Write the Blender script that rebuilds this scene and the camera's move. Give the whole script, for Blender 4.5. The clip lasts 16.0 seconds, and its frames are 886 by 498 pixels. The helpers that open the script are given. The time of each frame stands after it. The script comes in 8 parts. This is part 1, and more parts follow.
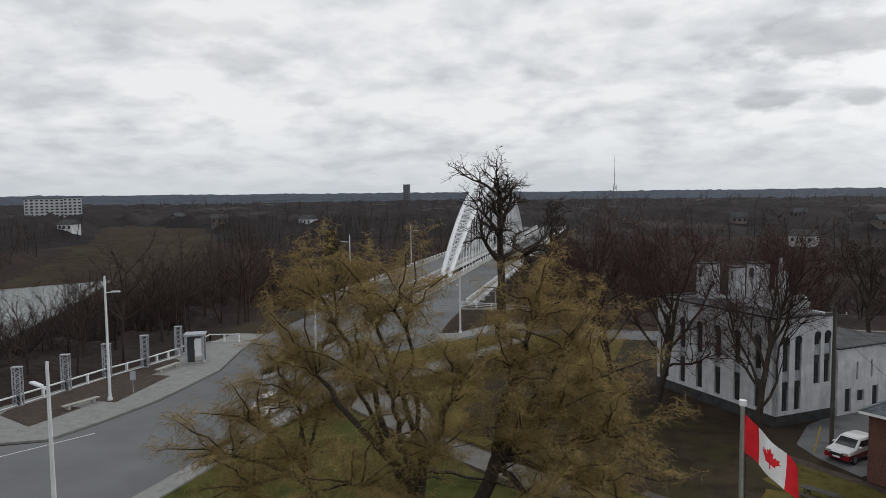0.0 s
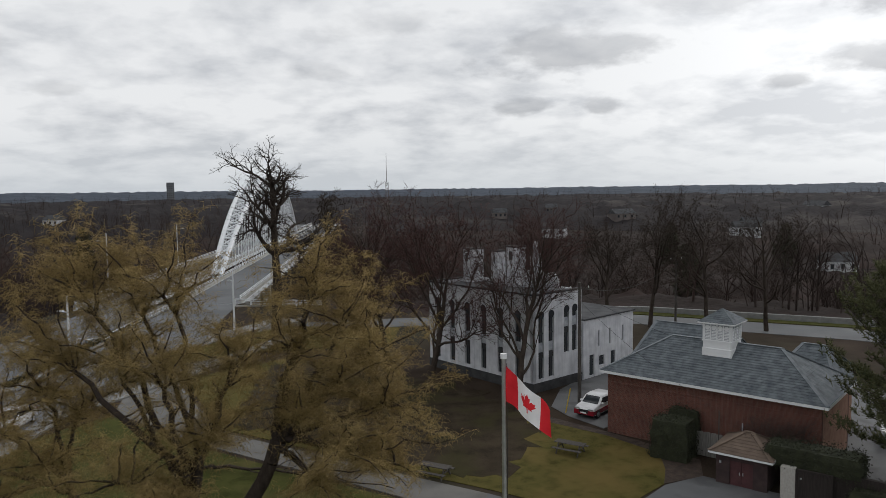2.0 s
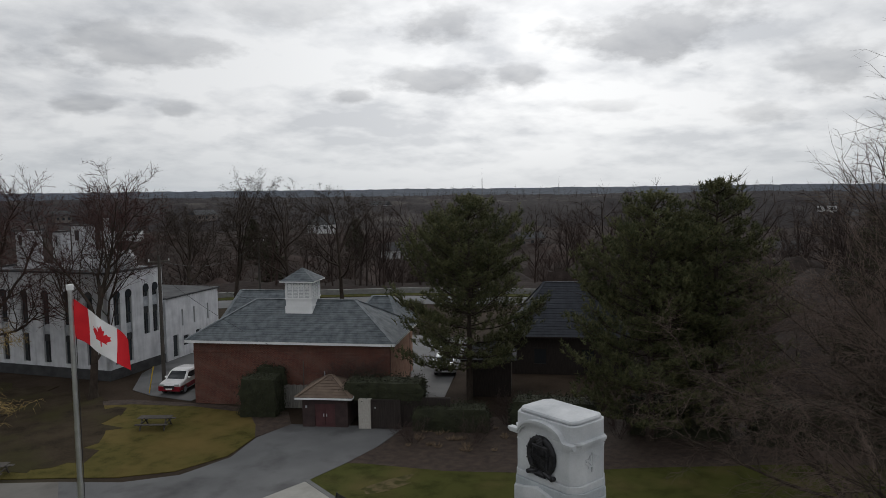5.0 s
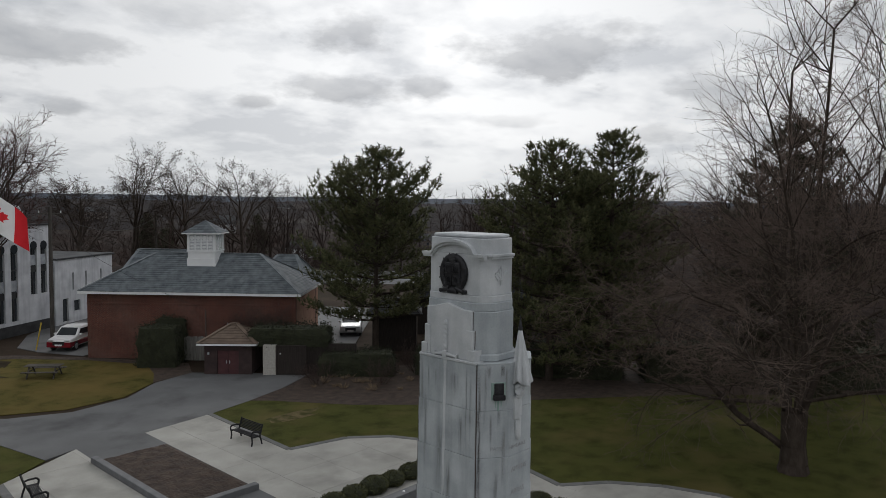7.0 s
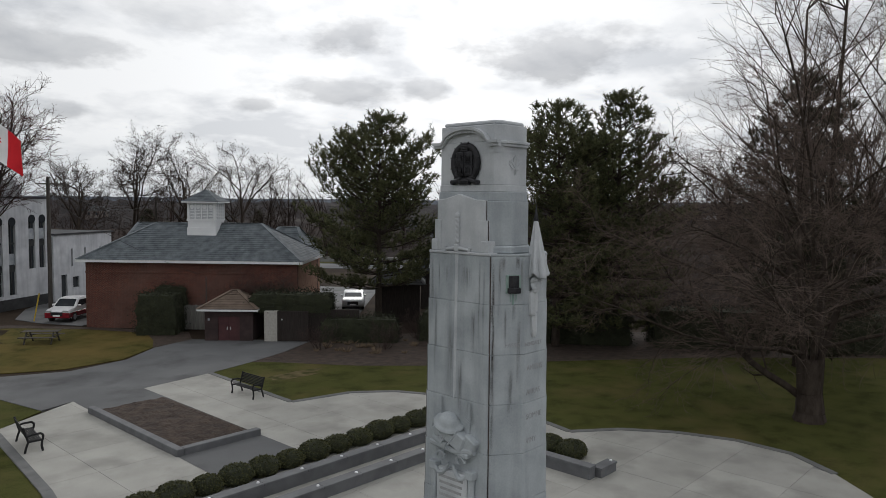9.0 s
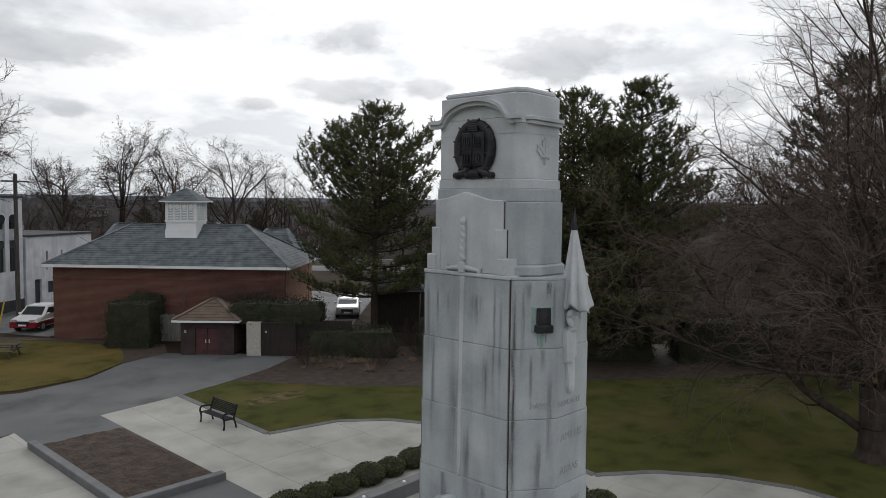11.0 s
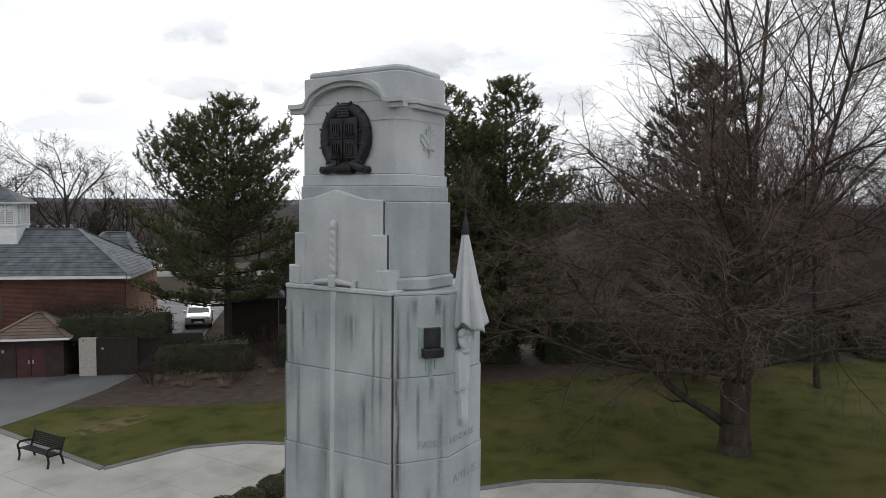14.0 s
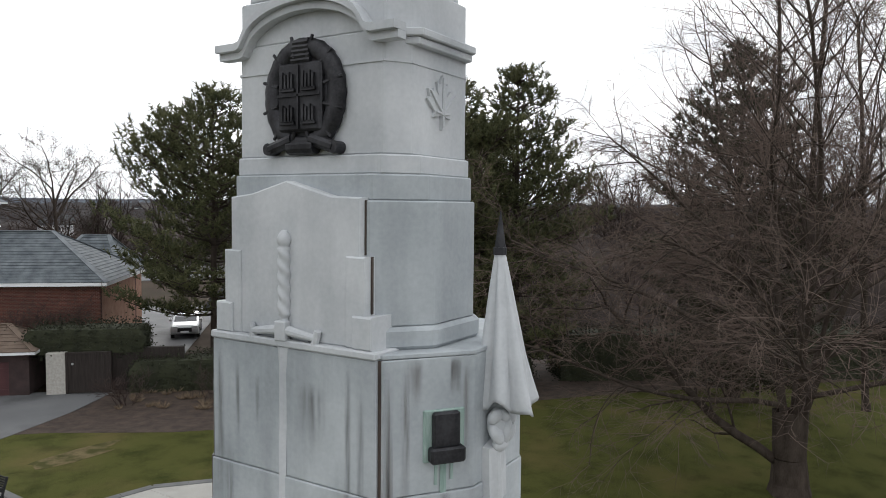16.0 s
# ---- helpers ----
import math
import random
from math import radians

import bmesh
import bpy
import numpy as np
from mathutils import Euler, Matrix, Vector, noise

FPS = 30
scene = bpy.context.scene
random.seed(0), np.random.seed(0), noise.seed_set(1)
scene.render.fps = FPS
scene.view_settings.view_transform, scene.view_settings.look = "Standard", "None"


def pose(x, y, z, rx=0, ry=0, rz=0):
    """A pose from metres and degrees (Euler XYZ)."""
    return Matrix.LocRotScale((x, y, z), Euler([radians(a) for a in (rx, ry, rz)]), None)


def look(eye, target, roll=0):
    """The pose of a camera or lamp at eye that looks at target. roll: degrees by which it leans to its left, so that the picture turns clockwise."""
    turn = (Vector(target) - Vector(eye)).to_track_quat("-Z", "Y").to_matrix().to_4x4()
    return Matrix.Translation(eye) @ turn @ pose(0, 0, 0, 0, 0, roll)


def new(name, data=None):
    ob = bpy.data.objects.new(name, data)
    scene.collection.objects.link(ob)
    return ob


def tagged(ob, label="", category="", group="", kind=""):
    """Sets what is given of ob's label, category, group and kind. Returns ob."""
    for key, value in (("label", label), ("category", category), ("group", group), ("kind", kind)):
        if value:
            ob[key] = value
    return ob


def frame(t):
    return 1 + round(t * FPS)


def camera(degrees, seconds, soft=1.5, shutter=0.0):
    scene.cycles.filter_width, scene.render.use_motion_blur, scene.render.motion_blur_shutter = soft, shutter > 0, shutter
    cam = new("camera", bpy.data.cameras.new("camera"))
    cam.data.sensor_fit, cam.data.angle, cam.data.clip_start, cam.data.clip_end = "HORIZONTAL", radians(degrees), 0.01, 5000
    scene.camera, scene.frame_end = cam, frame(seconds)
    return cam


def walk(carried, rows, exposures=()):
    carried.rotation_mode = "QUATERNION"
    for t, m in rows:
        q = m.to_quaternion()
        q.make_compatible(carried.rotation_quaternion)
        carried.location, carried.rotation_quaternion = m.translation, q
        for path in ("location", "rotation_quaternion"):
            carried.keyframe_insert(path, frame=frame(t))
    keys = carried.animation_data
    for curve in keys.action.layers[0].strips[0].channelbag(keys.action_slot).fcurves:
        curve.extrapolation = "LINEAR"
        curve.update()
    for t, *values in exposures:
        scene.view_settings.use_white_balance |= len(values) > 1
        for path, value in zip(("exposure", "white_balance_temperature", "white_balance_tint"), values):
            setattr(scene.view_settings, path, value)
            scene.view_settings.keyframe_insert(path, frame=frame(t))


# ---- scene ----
cam = camera(62.9, 16.0, soft=0.85)
PATH = [
    (0, (0.85, 1.313, 19.831), (0.502, 3.276, 19.68), -0.7),
    (0.5, (0.785, 1.085, 19.688), (0.638, 3.074, 19.535), -0.9),
    (1, (0.775, 0.84, 19.431), (0.775, 2.834, 19.283), -1.4),
    (1.5, (0.837, 0.608, 19.22), (0.953, 2.598, 19.065), -1.0),
    (2, (0.842, 0.576, 18.897), (1.107, 2.551, 18.735), -0.8),
    (2.5, (0.759, 0.376, 18.464), (1.206, 2.318, 18.302), -0.7),
    (3, (0.819, 0.358, 18.045), (1.413, 2.262, 17.884), -0.8),
    (3.5, (0.795, 0.255, 17.606), (1.518, 2.113, 17.445), -0.7),
    (4, (0.764, 0.175, 17.099), (1.609, 1.981, 16.941), -0.7),
    (4.5, (0.745, 0.107, 16.613), (1.77, 1.817, 16.453), -0.7),
    (5, (0.748, 0.151, 15.783), (2.025, 1.682, 15.622), -0.7),
    (7.5, (-0.325, -0.478, 10.754), (1.148, 0.868, 10.623), 0.7),
    (8, (-0.304, -0.433, 10.093), (1.169, 0.914, 9.962), 0.6),
    (8.5, (-0.191, -0.214, 9.503), (1.28, 1.134, 9.372), 0.6),
    (9, (0.125, 0.183, 9.056), (1.595, 1.533, 8.931), 0.6),
    (11.5, (4.236, 3.849, 9.099), (5.702, 5.204, 8.972), 0.7),
    (12, (4.627, 4.184, 9.109), (6.112, 5.518, 8.979), 0.6),
    (12.5, (4.709, 4.329, 9.122), (6.236, 5.614, 8.994), 0.6),
    (13, (4.658, 4.333, 9.135), (6.243, 5.547, 9.01), 0.6),
    (13.5, (4.61, 4.346, 9.125), (6.274, 5.448, 9.002), 0.5),
    (14, (4.827, 4.595, 9.088), (6.526, 5.642, 8.966), 0.5),
    (14.5, (5.357, 5.006, 9.073), (7.058, 6.05, 8.951), 0.6),
    (15, (6.069, 5.499, 9.05), (7.769, 6.546, 8.929), 0.6),
    (15.5, (6.979, 6.089, 9.031), (8.676, 7.14, 8.911), 0.6),
    (16, (7.901, 6.654, 9.084), (9.596, 7.709, 8.965), 0.6),
]
EXPOSURES = [(0, -0.11), (3, -0.20), (5, -0.34), (7.5, -0.33), (9, -0.16), (12, 0.04), (14, 0.27), (16, 0.68)]
walk(cam, [(t, look(eye, target, roll)) for t, eye, target, roll in PATH], EXPOSURES)


# ---- world and light ----
SUN_YAW, SUN_UP = 47.0, 24.0          # clockwise from +y, and above the horizon


def sky_world():
    w = bpy.data.worlds.new("overcast_sky")
    scene.world = w
    w.use_nodes = True
    nt = w.node_tree
    nt.nodes.clear()
    N, L = nt.nodes.new, nt.links.new

    def math_node(op, a, b=None, c=None, clamp=False):
        n = N("ShaderNodeMath")
        n.operation, n.use_clamp = op, clamp
        for i, v in enumerate((a, b, c)):
            if v is None:
                continue
            if isinstance(v, (int, float)):
                n.inputs[i].default_value = v
            else:
                L(v, n.inputs[i])
        return n.outputs[0]

    out, bg = N("ShaderNodeOutputWorld"), N("ShaderNodeBackground")
    tc = N("ShaderNodeTexCoord")
    sep = N("ShaderNodeSeparateXYZ")
    L(tc.outputs["Generated"], sep.inputs[0])
    z = math_node("MAXIMUM", sep.outputs[2], 0.0)
    lift = math_node("ADD", z, 0.26)
    px, py = math_node("DIVIDE", sep.outputs[0], lift), math_node("DIVIDE", sep.outputs[1], lift)
    comb = N("ShaderNodeCombineXYZ")
    L(px, comb.inputs[0]), L(py, comb.inputs[1])
    def cloud(shift):
        """Cloud thickness over the sky's plane, read a step aside."""
        mv = N("ShaderNodeVectorMath")
        mv.operation = "ADD"
        L(comb.outputs[0], mv.inputs[0])
        mv.inputs[1].default_value = shift
        sums = []
        for scale, detail, rough, bend in ((1.5, 6.0, 0.5, 0.3), (4.6, 7.0, 0.55, 0.1)):
            n = N("ShaderNodeTexNoise")
            n.inputs["Scale"].default_value, n.inputs["Detail"].default_value = scale, detail
            n.inputs["Roughness"].default_value, n.inputs["Distortion"].default_value = rough, bend
            L(mv.outputs[0], n.inputs["Vector"])
            sums.append(n.outputs["Fac"])
        return math_node("ADD", math_node("MULTIPLY", sums[0], 0.62), math_node("MULTIPLY", sums[1], 0.38))

    here = cloud((0, 0, 0))
    sunward = cloud((0.06 * math.sin(radians(SUN_YAW)), 0.06 * math.cos(radians(SUN_YAW)), 0.05))
    both = math_node("MULTIPLY_ADD", math_node("SUBTRACT", sunward, here), -0.35, here)
    ramp = N("ShaderNodeValToRGB")
    els = ramp.color_ramp.elements
    els[0].position, els[0].color = 0.38, (0.68, 0.705, 0.745, 1)
    els[1].position, els[1].color = 0.56, (0.985, 1.0, 1.02, 1)
    e = els.new(0.47)
    e.color = (0.845, 0.865, 0.895, 1)
    L(both, ramp.inputs[0])
    # separate low clouds: bearing, height, half width, half height in degrees, and depth of grey
    az = math_node("MULTIPLY", math_node("ARCTAN2", sep.outputs[0], sep.outputs[1]), 180 / math.pi)
    el = math_node("MULTIPLY", math_node("ARCSINE", sep.outputs[2]), 180 / math.pi)
    fluff = N("ShaderNodeTexNoise")
    fluff.inputs["Scale"].default_value, fluff.inputs["Detail"].default_value, fluff.inputs["Roughness"].default_value = 13.0, 6.0, 0.56
    flat_dir = N("ShaderNodeVectorMath")
    flat_dir.operation = "MULTIPLY"
    L(tc.outputs["Generated"], flat_dir.inputs[0])
    flat_dir.inputs[1].default_value = (1, 1, 2.2)
    L(flat_dir.outputs[0], fluff.inputs["Vector"])
    ragged = math_node("MULTIPLY_ADD", fluff.outputs["Fac"], 2.6, -1.3)
    grey = None
    for bearing, up, half, tall, deep in ((56.9, 11.4, 7.2, 2.2, 0.36), (40.3, 12.7, 4.3, 1.6, 0.34), (39.6, 8.3, 5.2, 1.25, 0.36), (45.8, 8.8, 2.6, 0.8, 0.32), (32.6, 7.3, 1.9, 0.8, 0.34), (17.8, 10.4, 6.7, 2.1, 0.30),
                                          (67.7, 8.3, 4.9, 2.0, 0.28), (63.2, 5.2, 3.2, 0.9, 0.24), (19.9, 6.2, 1.5, 0.6, 0.26), (14.3, 6.4, 2.2, 0.7, 0.26), (52.6, 6.2, 2.7, 0.5, 0.16), (76.0, 12.0, 4.5, 1.5, 0.26),
                                          (-24.7, 10.0, 3.4, 1.0, 0.15), (-1.1, 9.1, 3.4, 0.7, 0.15), (-20.3, 7.3, 2.2, 0.6, 0.16), (-30.2, 12.3, 7.0, 1.1, 0.14), (4.0, 12.5, 6.0, 1.2, 0.14), (28.0, 13.6, 7.0, 1.4, 0.16), (-34.6, 4.8, 4.0, 0.4, 0.12)):
        u = math_node("DIVIDE", math_node("SUBTRACT", az, bearing), half)
        v = math_node("DIVIDE", math_node("SUBTRACT", el, up), tall)
        far = math_node("POWER", math_node("ADD", math_node("MULTIPLY", u, u), math_node("MULTIPLY", v, v)), 0.5)
        mask = math_node("MULTIPLY_ADD", math_node("SUBTRACT", math_node("ADD", 1.05, ragged), far), 1.9, 0.0, clamp=True)
        # undersides greyer than the sunlit tops
        under = math_node("MULTIPLY_ADD", v, -0.22, 0.78, clamp=True)
        one = math_node("MULTIPLY", math_node("MULTIPLY", mask, under), deep)
        grey = one if grey is None else math_node("MAXIMUM", grey, one)
    shaded = N("ShaderNodeMix")
    shaded.data_type = "RGBA"
    L(math_node("MULTIPLY", grey, 1.8), shaded.inputs[0])
    L(ramp.outputs[0], shaded.inputs[6])
    shaded.inputs[7].default_value = (0.30, 0.315, 0.345, 1)
    # brighter where the hidden sun stands
    a, u = radians(SUN_YAW), radians(13.0)
    dot = N("ShaderNodeVectorMath")
    dot.operation = "DOT_PRODUCT"
    L(tc.outputs["Generated"], dot.inputs[0])
    dot.inputs[1].default_value = (math.sin(a) * math.cos(u), math.cos(a) * math.cos(u), math.sin(u))
    glow = math_node("POWER", math_node("MAXIMUM", dot.outputs["Value"], 0.0), 14.0)
    strength = math_node("MULTIPLY_ADD", glow, 0.34, 0.90)
    # pale blue-grey haze band low down
    haze = N("ShaderNodeMix")
    haze.data_type = "RGBA"
    low = math_node("SUBTRACT", 1.0, math_node("DIVIDE", z, 0.10), clamp=True)
    L(math_node("MULTIPLY", math_node("POWER", low, 1.3), 0.8), haze.inputs[0])
    L(shaded.outputs[2], haze.inputs[6])
    haze.inputs[7].default_value = (0.66, 0.71, 0.76, 1)
    sky = N("ShaderNodeTexSky")
    sky.sky_type, sky.sun_disc = "NISHITA", False
    sky.sun_elevation, sky.sun_rotation = radians(SUN_UP), radians(SUN_YAW)
    blue = N("ShaderNodeMix")
    blue.data_type, blue.blend_type = "RGBA", "ADD"
    blue.inputs[0].default_value = 0.002
    L(haze.outputs[2], blue.inputs[6]), L(sky.outputs[0], blue.inputs[7])
    L(blue.outputs[2], bg.inputs[0])
    L(strength, bg.inputs[1])
    L(bg.outputs[0], out.inputs[0])


sky_world()
sun = new("sun", bpy.data.lights.new("sun", "SUN"))
sun.data.energy, sun.data.angle, sun.data.color = 0.9, radians(14), (1.0, 0.98, 0.95)
sun.matrix_world = look((0, 0, 60), (-math.sin(radians(SUN_YAW)), -math.cos(radians(SUN_YAW)), 60 - math.tan(radians(SUN_UP))))


# ---- materials ----
def material(name, dark, light, rough=0.8, scale=3.0, fine=40.0, bump=0.15, metal=0.0, spec=0.4, stretch=(1, 1, 1), contrast=0.18, vary=0.0,
             island=False, coords="Object", bump_distance=0.02, grain=0.4):
    """Colour between dark and light by noise at two scales, with fine relief."""
    m = bpy.data.materials.new(name)
    m.use_nodes = True
    nt = m.node_tree
    N, L = nt.nodes.new, nt.links.new
    b = nt.nodes["Principled BSDF"]
    tc, mp = N("ShaderNodeTexCoord"), N("ShaderNodeMapping")
    mp.inputs["Scale"].default_value = stretch
    L(tc.outputs[coords], mp.inputs[0])
    n1, n2 = N("ShaderNodeTexNoise"), N("ShaderNodeTexNoise")
    n1.inputs["Scale"].default_value, n1.inputs["Detail"].default_value = scale, 5
    n2.inputs["Scale"].default_value, n2.inputs["Detail"].default_value = fine, 3
    L(mp.outputs[0], n1.inputs["Vector"]), L(mp.outputs[0], n2.inputs["Vector"])
    add = N("ShaderNodeMath")
    add.operation = "MULTIPLY_ADD"
    L(n2.outputs["Fac"], add.inputs[0])
    add.inputs[1].default_value = grain
    L(n1.outputs["Fac"], add.inputs[2])
    last = add.outputs[0]
    if vary or island:
        src = N("ShaderNodeNewGeometry").outputs["Random Per Island"] if island else N("ShaderNodeObjectInfo").outputs["Random"]
        v = N("ShaderNodeMath")
        v.operation = "MULTIPLY_ADD"
        L(src, v.inputs[0])
        v.inputs[1].default_value = vary
        s = N("ShaderNodeMath")
        s.operation = "SUBTRACT"
        L(last, s.inputs[0])
        s.inputs[1].default_value = vary / 2
        L(s.outputs[0], v.inputs[2])
        last = v.outputs[0]
    ramp = N("ShaderNodeValToRGB")
    ramp.color_ramp.elements[0].position, ramp.color_ramp.elements[1].position = 0.5 + grain / 2 - contrast, 0.5 + grain / 2 + contrast
    ramp.color_ramp.elements[0].color, ramp.color_ramp.elements[1].color = (*dark, 1), (*light, 1)
    L(last, ramp.inputs[0])
    L(ramp.outputs[0], b.inputs["Base Color"])
    b.inputs["Roughness"].default_value, b.inputs["Metallic"].default_value = rough, metal
    b.inputs["Specular IOR Level"].default_value = spec
    if bump:
        bn = N("ShaderNodeBump")
        bn.inputs["Strength"].default_value, bn.inputs["Distance"].default_value = bump, bump_distance
        L(add.outputs[0], bn.inputs["Height"])
        L(bn.outputs[0], b.inputs["Normal"])
    return m


def glass(name, tint=(0.03, 0.035, 0.04), rough=0.06):
    m = bpy.data.materials.new(name)
    m.use_nodes = True
    b = m.node_tree.nodes["Principled BSDF"]
    b.inputs["Base Color"].default_value = (*tint, 1)
    b.inputs["Roughness"].default_value = rough
    b.inputs["Specular IOR Level"].default_value = 0.7
    return m


def brick_material(name):
    m = bpy.data.materials.new(name)
    m.use_nodes = True
    nt = m.node_tree
    N, L = nt.nodes.new, nt.links.new
    b = nt.nodes["Principled BSDF"]
    tc, mp = N("ShaderNodeTexCoord"), N("ShaderNodeMapping")
    mp.inputs["Rotation"].default_value = (radians(90), 0, 0)
    L(tc.outputs["Object"], mp.inputs[0])
    br = N("ShaderNodeTexBrick")
    br.inputs["Color1"].default_value, br.inputs["Color2"].default_value = (0.082, 0.026, 0.018, 1), (0.135, 0.045, 0.030, 1)
    br.inputs["Mortar"].default_value = (0.17, 0.12, 0.10, 1)
    br.inputs["Scale"].default_value = 1.0
    br.inputs["Brick Width"].default_value, br.inputs["Row Height"].default_value = 0.21, 0.072
    br.inputs["Mortar Size"].default_value = 0.008
    L(mp.outputs[0], br.inputs["Vector"])
    n1 = N("ShaderNodeTexNoise")
    n1.inputs["Scale"].default_value, n1.inputs["Detail"].default_value = 0.9, 6
    L(tc.outputs["Object"], n1.inputs["Vector"])
    mx = N("ShaderNodeMix")
    mx.data_type, mx.blend_type = "RGBA", "MULTIPLY"
    rp = N("ShaderNodeValToRGB")
    rp.color_ramp.elements[0].position, rp.color_ramp.elements[0].color = 0.3, (0.72, 0.70, 0.69, 1)
    rp.color_ramp.elements[1].position, rp.color_ramp.elements[1].color = 0.7, (1.1, 1.07, 1.04, 1)
    L(n1.outputs["Fac"], rp.inputs[0])
    mx.inputs[0].default_value = 1.0
    L(br.outputs["Color"], mx.inputs[6]), L(rp.outputs[0], mx.inputs[7])
    L(mx.outputs[2], b.inputs["Base Color"])
    b.inputs["Roughness"].default_value = 0.9
    bn = N("ShaderNodeBump")
    bn.inputs["Strength"].default_value, bn.inputs["Distance"].default_value, bn.invert = 0.4, 0.01, True
    L(br.outputs["Fac"], bn.inputs["Height"])
    L(bn.outputs[0], b.inputs["Normal"])
    return m


def stone_material(name, dark, light, streak=0.5):
    """Weathered pale limestone with runs of dirt down its faces."""
    m = material(name, dark, light, rough=0.85, scale=1.1, fine=26, bump=0.12, contrast=0.24, bump_distance=0.01, grain=0.22)
    nt = m.node_tree
    N, L = nt.nodes.new, nt.links.new
    b = nt.nodes["Principled BSDF"]
    old = b.inputs["Base Color"].links[0].from_socket
    tc, mp = N("ShaderNodeTexCoord"), N("ShaderNodeMapping")
    mp.inputs["Scale"].default_value = (3.2, 3.2, 0.3)
    L(tc.outputs["Object"], mp.inputs[0])
    n = N("ShaderNodeTexNoise")
    n.inputs["Scale"].default_value, n.inputs["Detail"].default_value = 1.0, 5
    L(mp.outputs[0], n.inputs["Vector"])
    rp = N("ShaderNodeValToRGB")
    rp.color_ramp.elements[0].position, rp.color_ramp.elements[0].color = 0.46, (1, 1, 1, 1)
    rp.color_ramp.elements[1].position, rp.color_ramp.elements[1].color = 0.76, (0.48, 0.49, 0.50, 1)
    L(n.outputs["Fac"], rp.inputs[0])
    mx = N("ShaderNodeMix")
    mx.data_type, mx.blend_type = "RGBA", "MULTIPLY"
    mx.inputs[0].default_value = streak
    L(old, mx.inputs[6]), L(rp.outputs[0], mx.inputs[7])
    L(mx.outputs[2], b.inputs["Base Color"])
    return m


def stain_material(name, colour):
    """Run of dirt: soft at both sides, thinning downwards, streaked along."""
    m = bpy.data.materials.new(name)
    m.use_nodes = True
    nt = m.node_tree
    N, L = nt.nodes.new, nt.links.new
    b, out = nt.nodes["Principled BSDF"], nt.nodes["Material Output"]
    b.inputs["Base Color"].default_value, b.inputs["Roughness"].default_value = (*colour, 1), 0.9

    def calc(op, a, c):
        n = N("ShaderNodeMath")
        n.operation, n.use_clamp = op, op == "MULTIPLY"
        for i, v in enumerate((a, c)):
            if isinstance(v, (int, float)):
                n.inputs[i].default_value = v
            else:
                L(v, n.inputs[i])
        return n.outputs[0]
    tc, sp, mp, n = N("ShaderNodeTexCoord"), N("ShaderNodeSeparateXYZ"), N("ShaderNodeMapping"), N("ShaderNodeTexNoise")
    L(tc.outputs["Generated"], sp.inputs[0])
    mp.inputs["Scale"].default_value = (22, 22, 1.6)
    L(tc.outputs["Object"], mp.inputs[0]), L(mp.outputs[0], n.inputs["Vector"])
    n.inputs["Scale"].default_value, n.inputs["Detail"].default_value = 1.0, 5
    side = calc("SUBTRACT", 1.0, calc("ABSOLUTE", calc("SUBTRACT", calc("ADD", sp.outputs[1], sp.outputs[1]), 1.0), 0))
    streak = calc("MULTIPLY", calc("SUBTRACT", n.outputs["Fac"], 0.30), 3.2)
    fade = calc("MULTIPLY", calc("MULTIPLY", sp.outputs[2], 1.5), calc("MULTIPLY", calc("SUBTRACT", 1.0, sp.outputs[2]), 5.0))
    alpha = calc("MULTIPLY", calc("MULTIPLY", calc("MULTIPLY", calc("MULTIPLY", side, 1.3), streak), fade), 0.4)
    clear, mix = N("ShaderNodeBsdfTransparent"), N("ShaderNodeMixShader")
    L(alpha, mix.inputs[0]), L(clear.outputs[0], mix.inputs[1]), L(b.outputs[0], mix.inputs[2]), L(mix.outputs[0], out.inputs[0])
    return m


def patchy(m, colour, scale, low, high, amount=0.8):
    """Adds patches of another colour to a material."""
    nt = m.node_tree
    N, L = nt.nodes.new, nt.links.new
    b = nt.nodes["Principled BSDF"]
    old = b.inputs["Base Color"].links[0].from_socket
    tc, n = N("ShaderNodeTexCoord"), N("ShaderNodeTexNoise")
    n.inputs["Scale"].default_value, n.inputs["Detail"].default_value = scale, 6
    L(tc.outputs["Object"], n.inputs["Vector"])
    mr = N("ShaderNodeMapRange")
    mr.inputs["From Min"].default_value, mr.inputs["From Max"].default_value, mr.inputs["To Max"].default_value = low, high, amount
    L(n.outputs["Fac"], mr.inputs["Value"])
    mx = N("ShaderNodeMix")
    mx.data_type = "RGBA"
    L(mr.outputs[0], mx.inputs[0])
    L(old, mx.inputs[6])
    mx.inputs[7].default_value = (*colour, 1)
    L(mx.outputs[2], b.inputs["Base Color"])
    return m


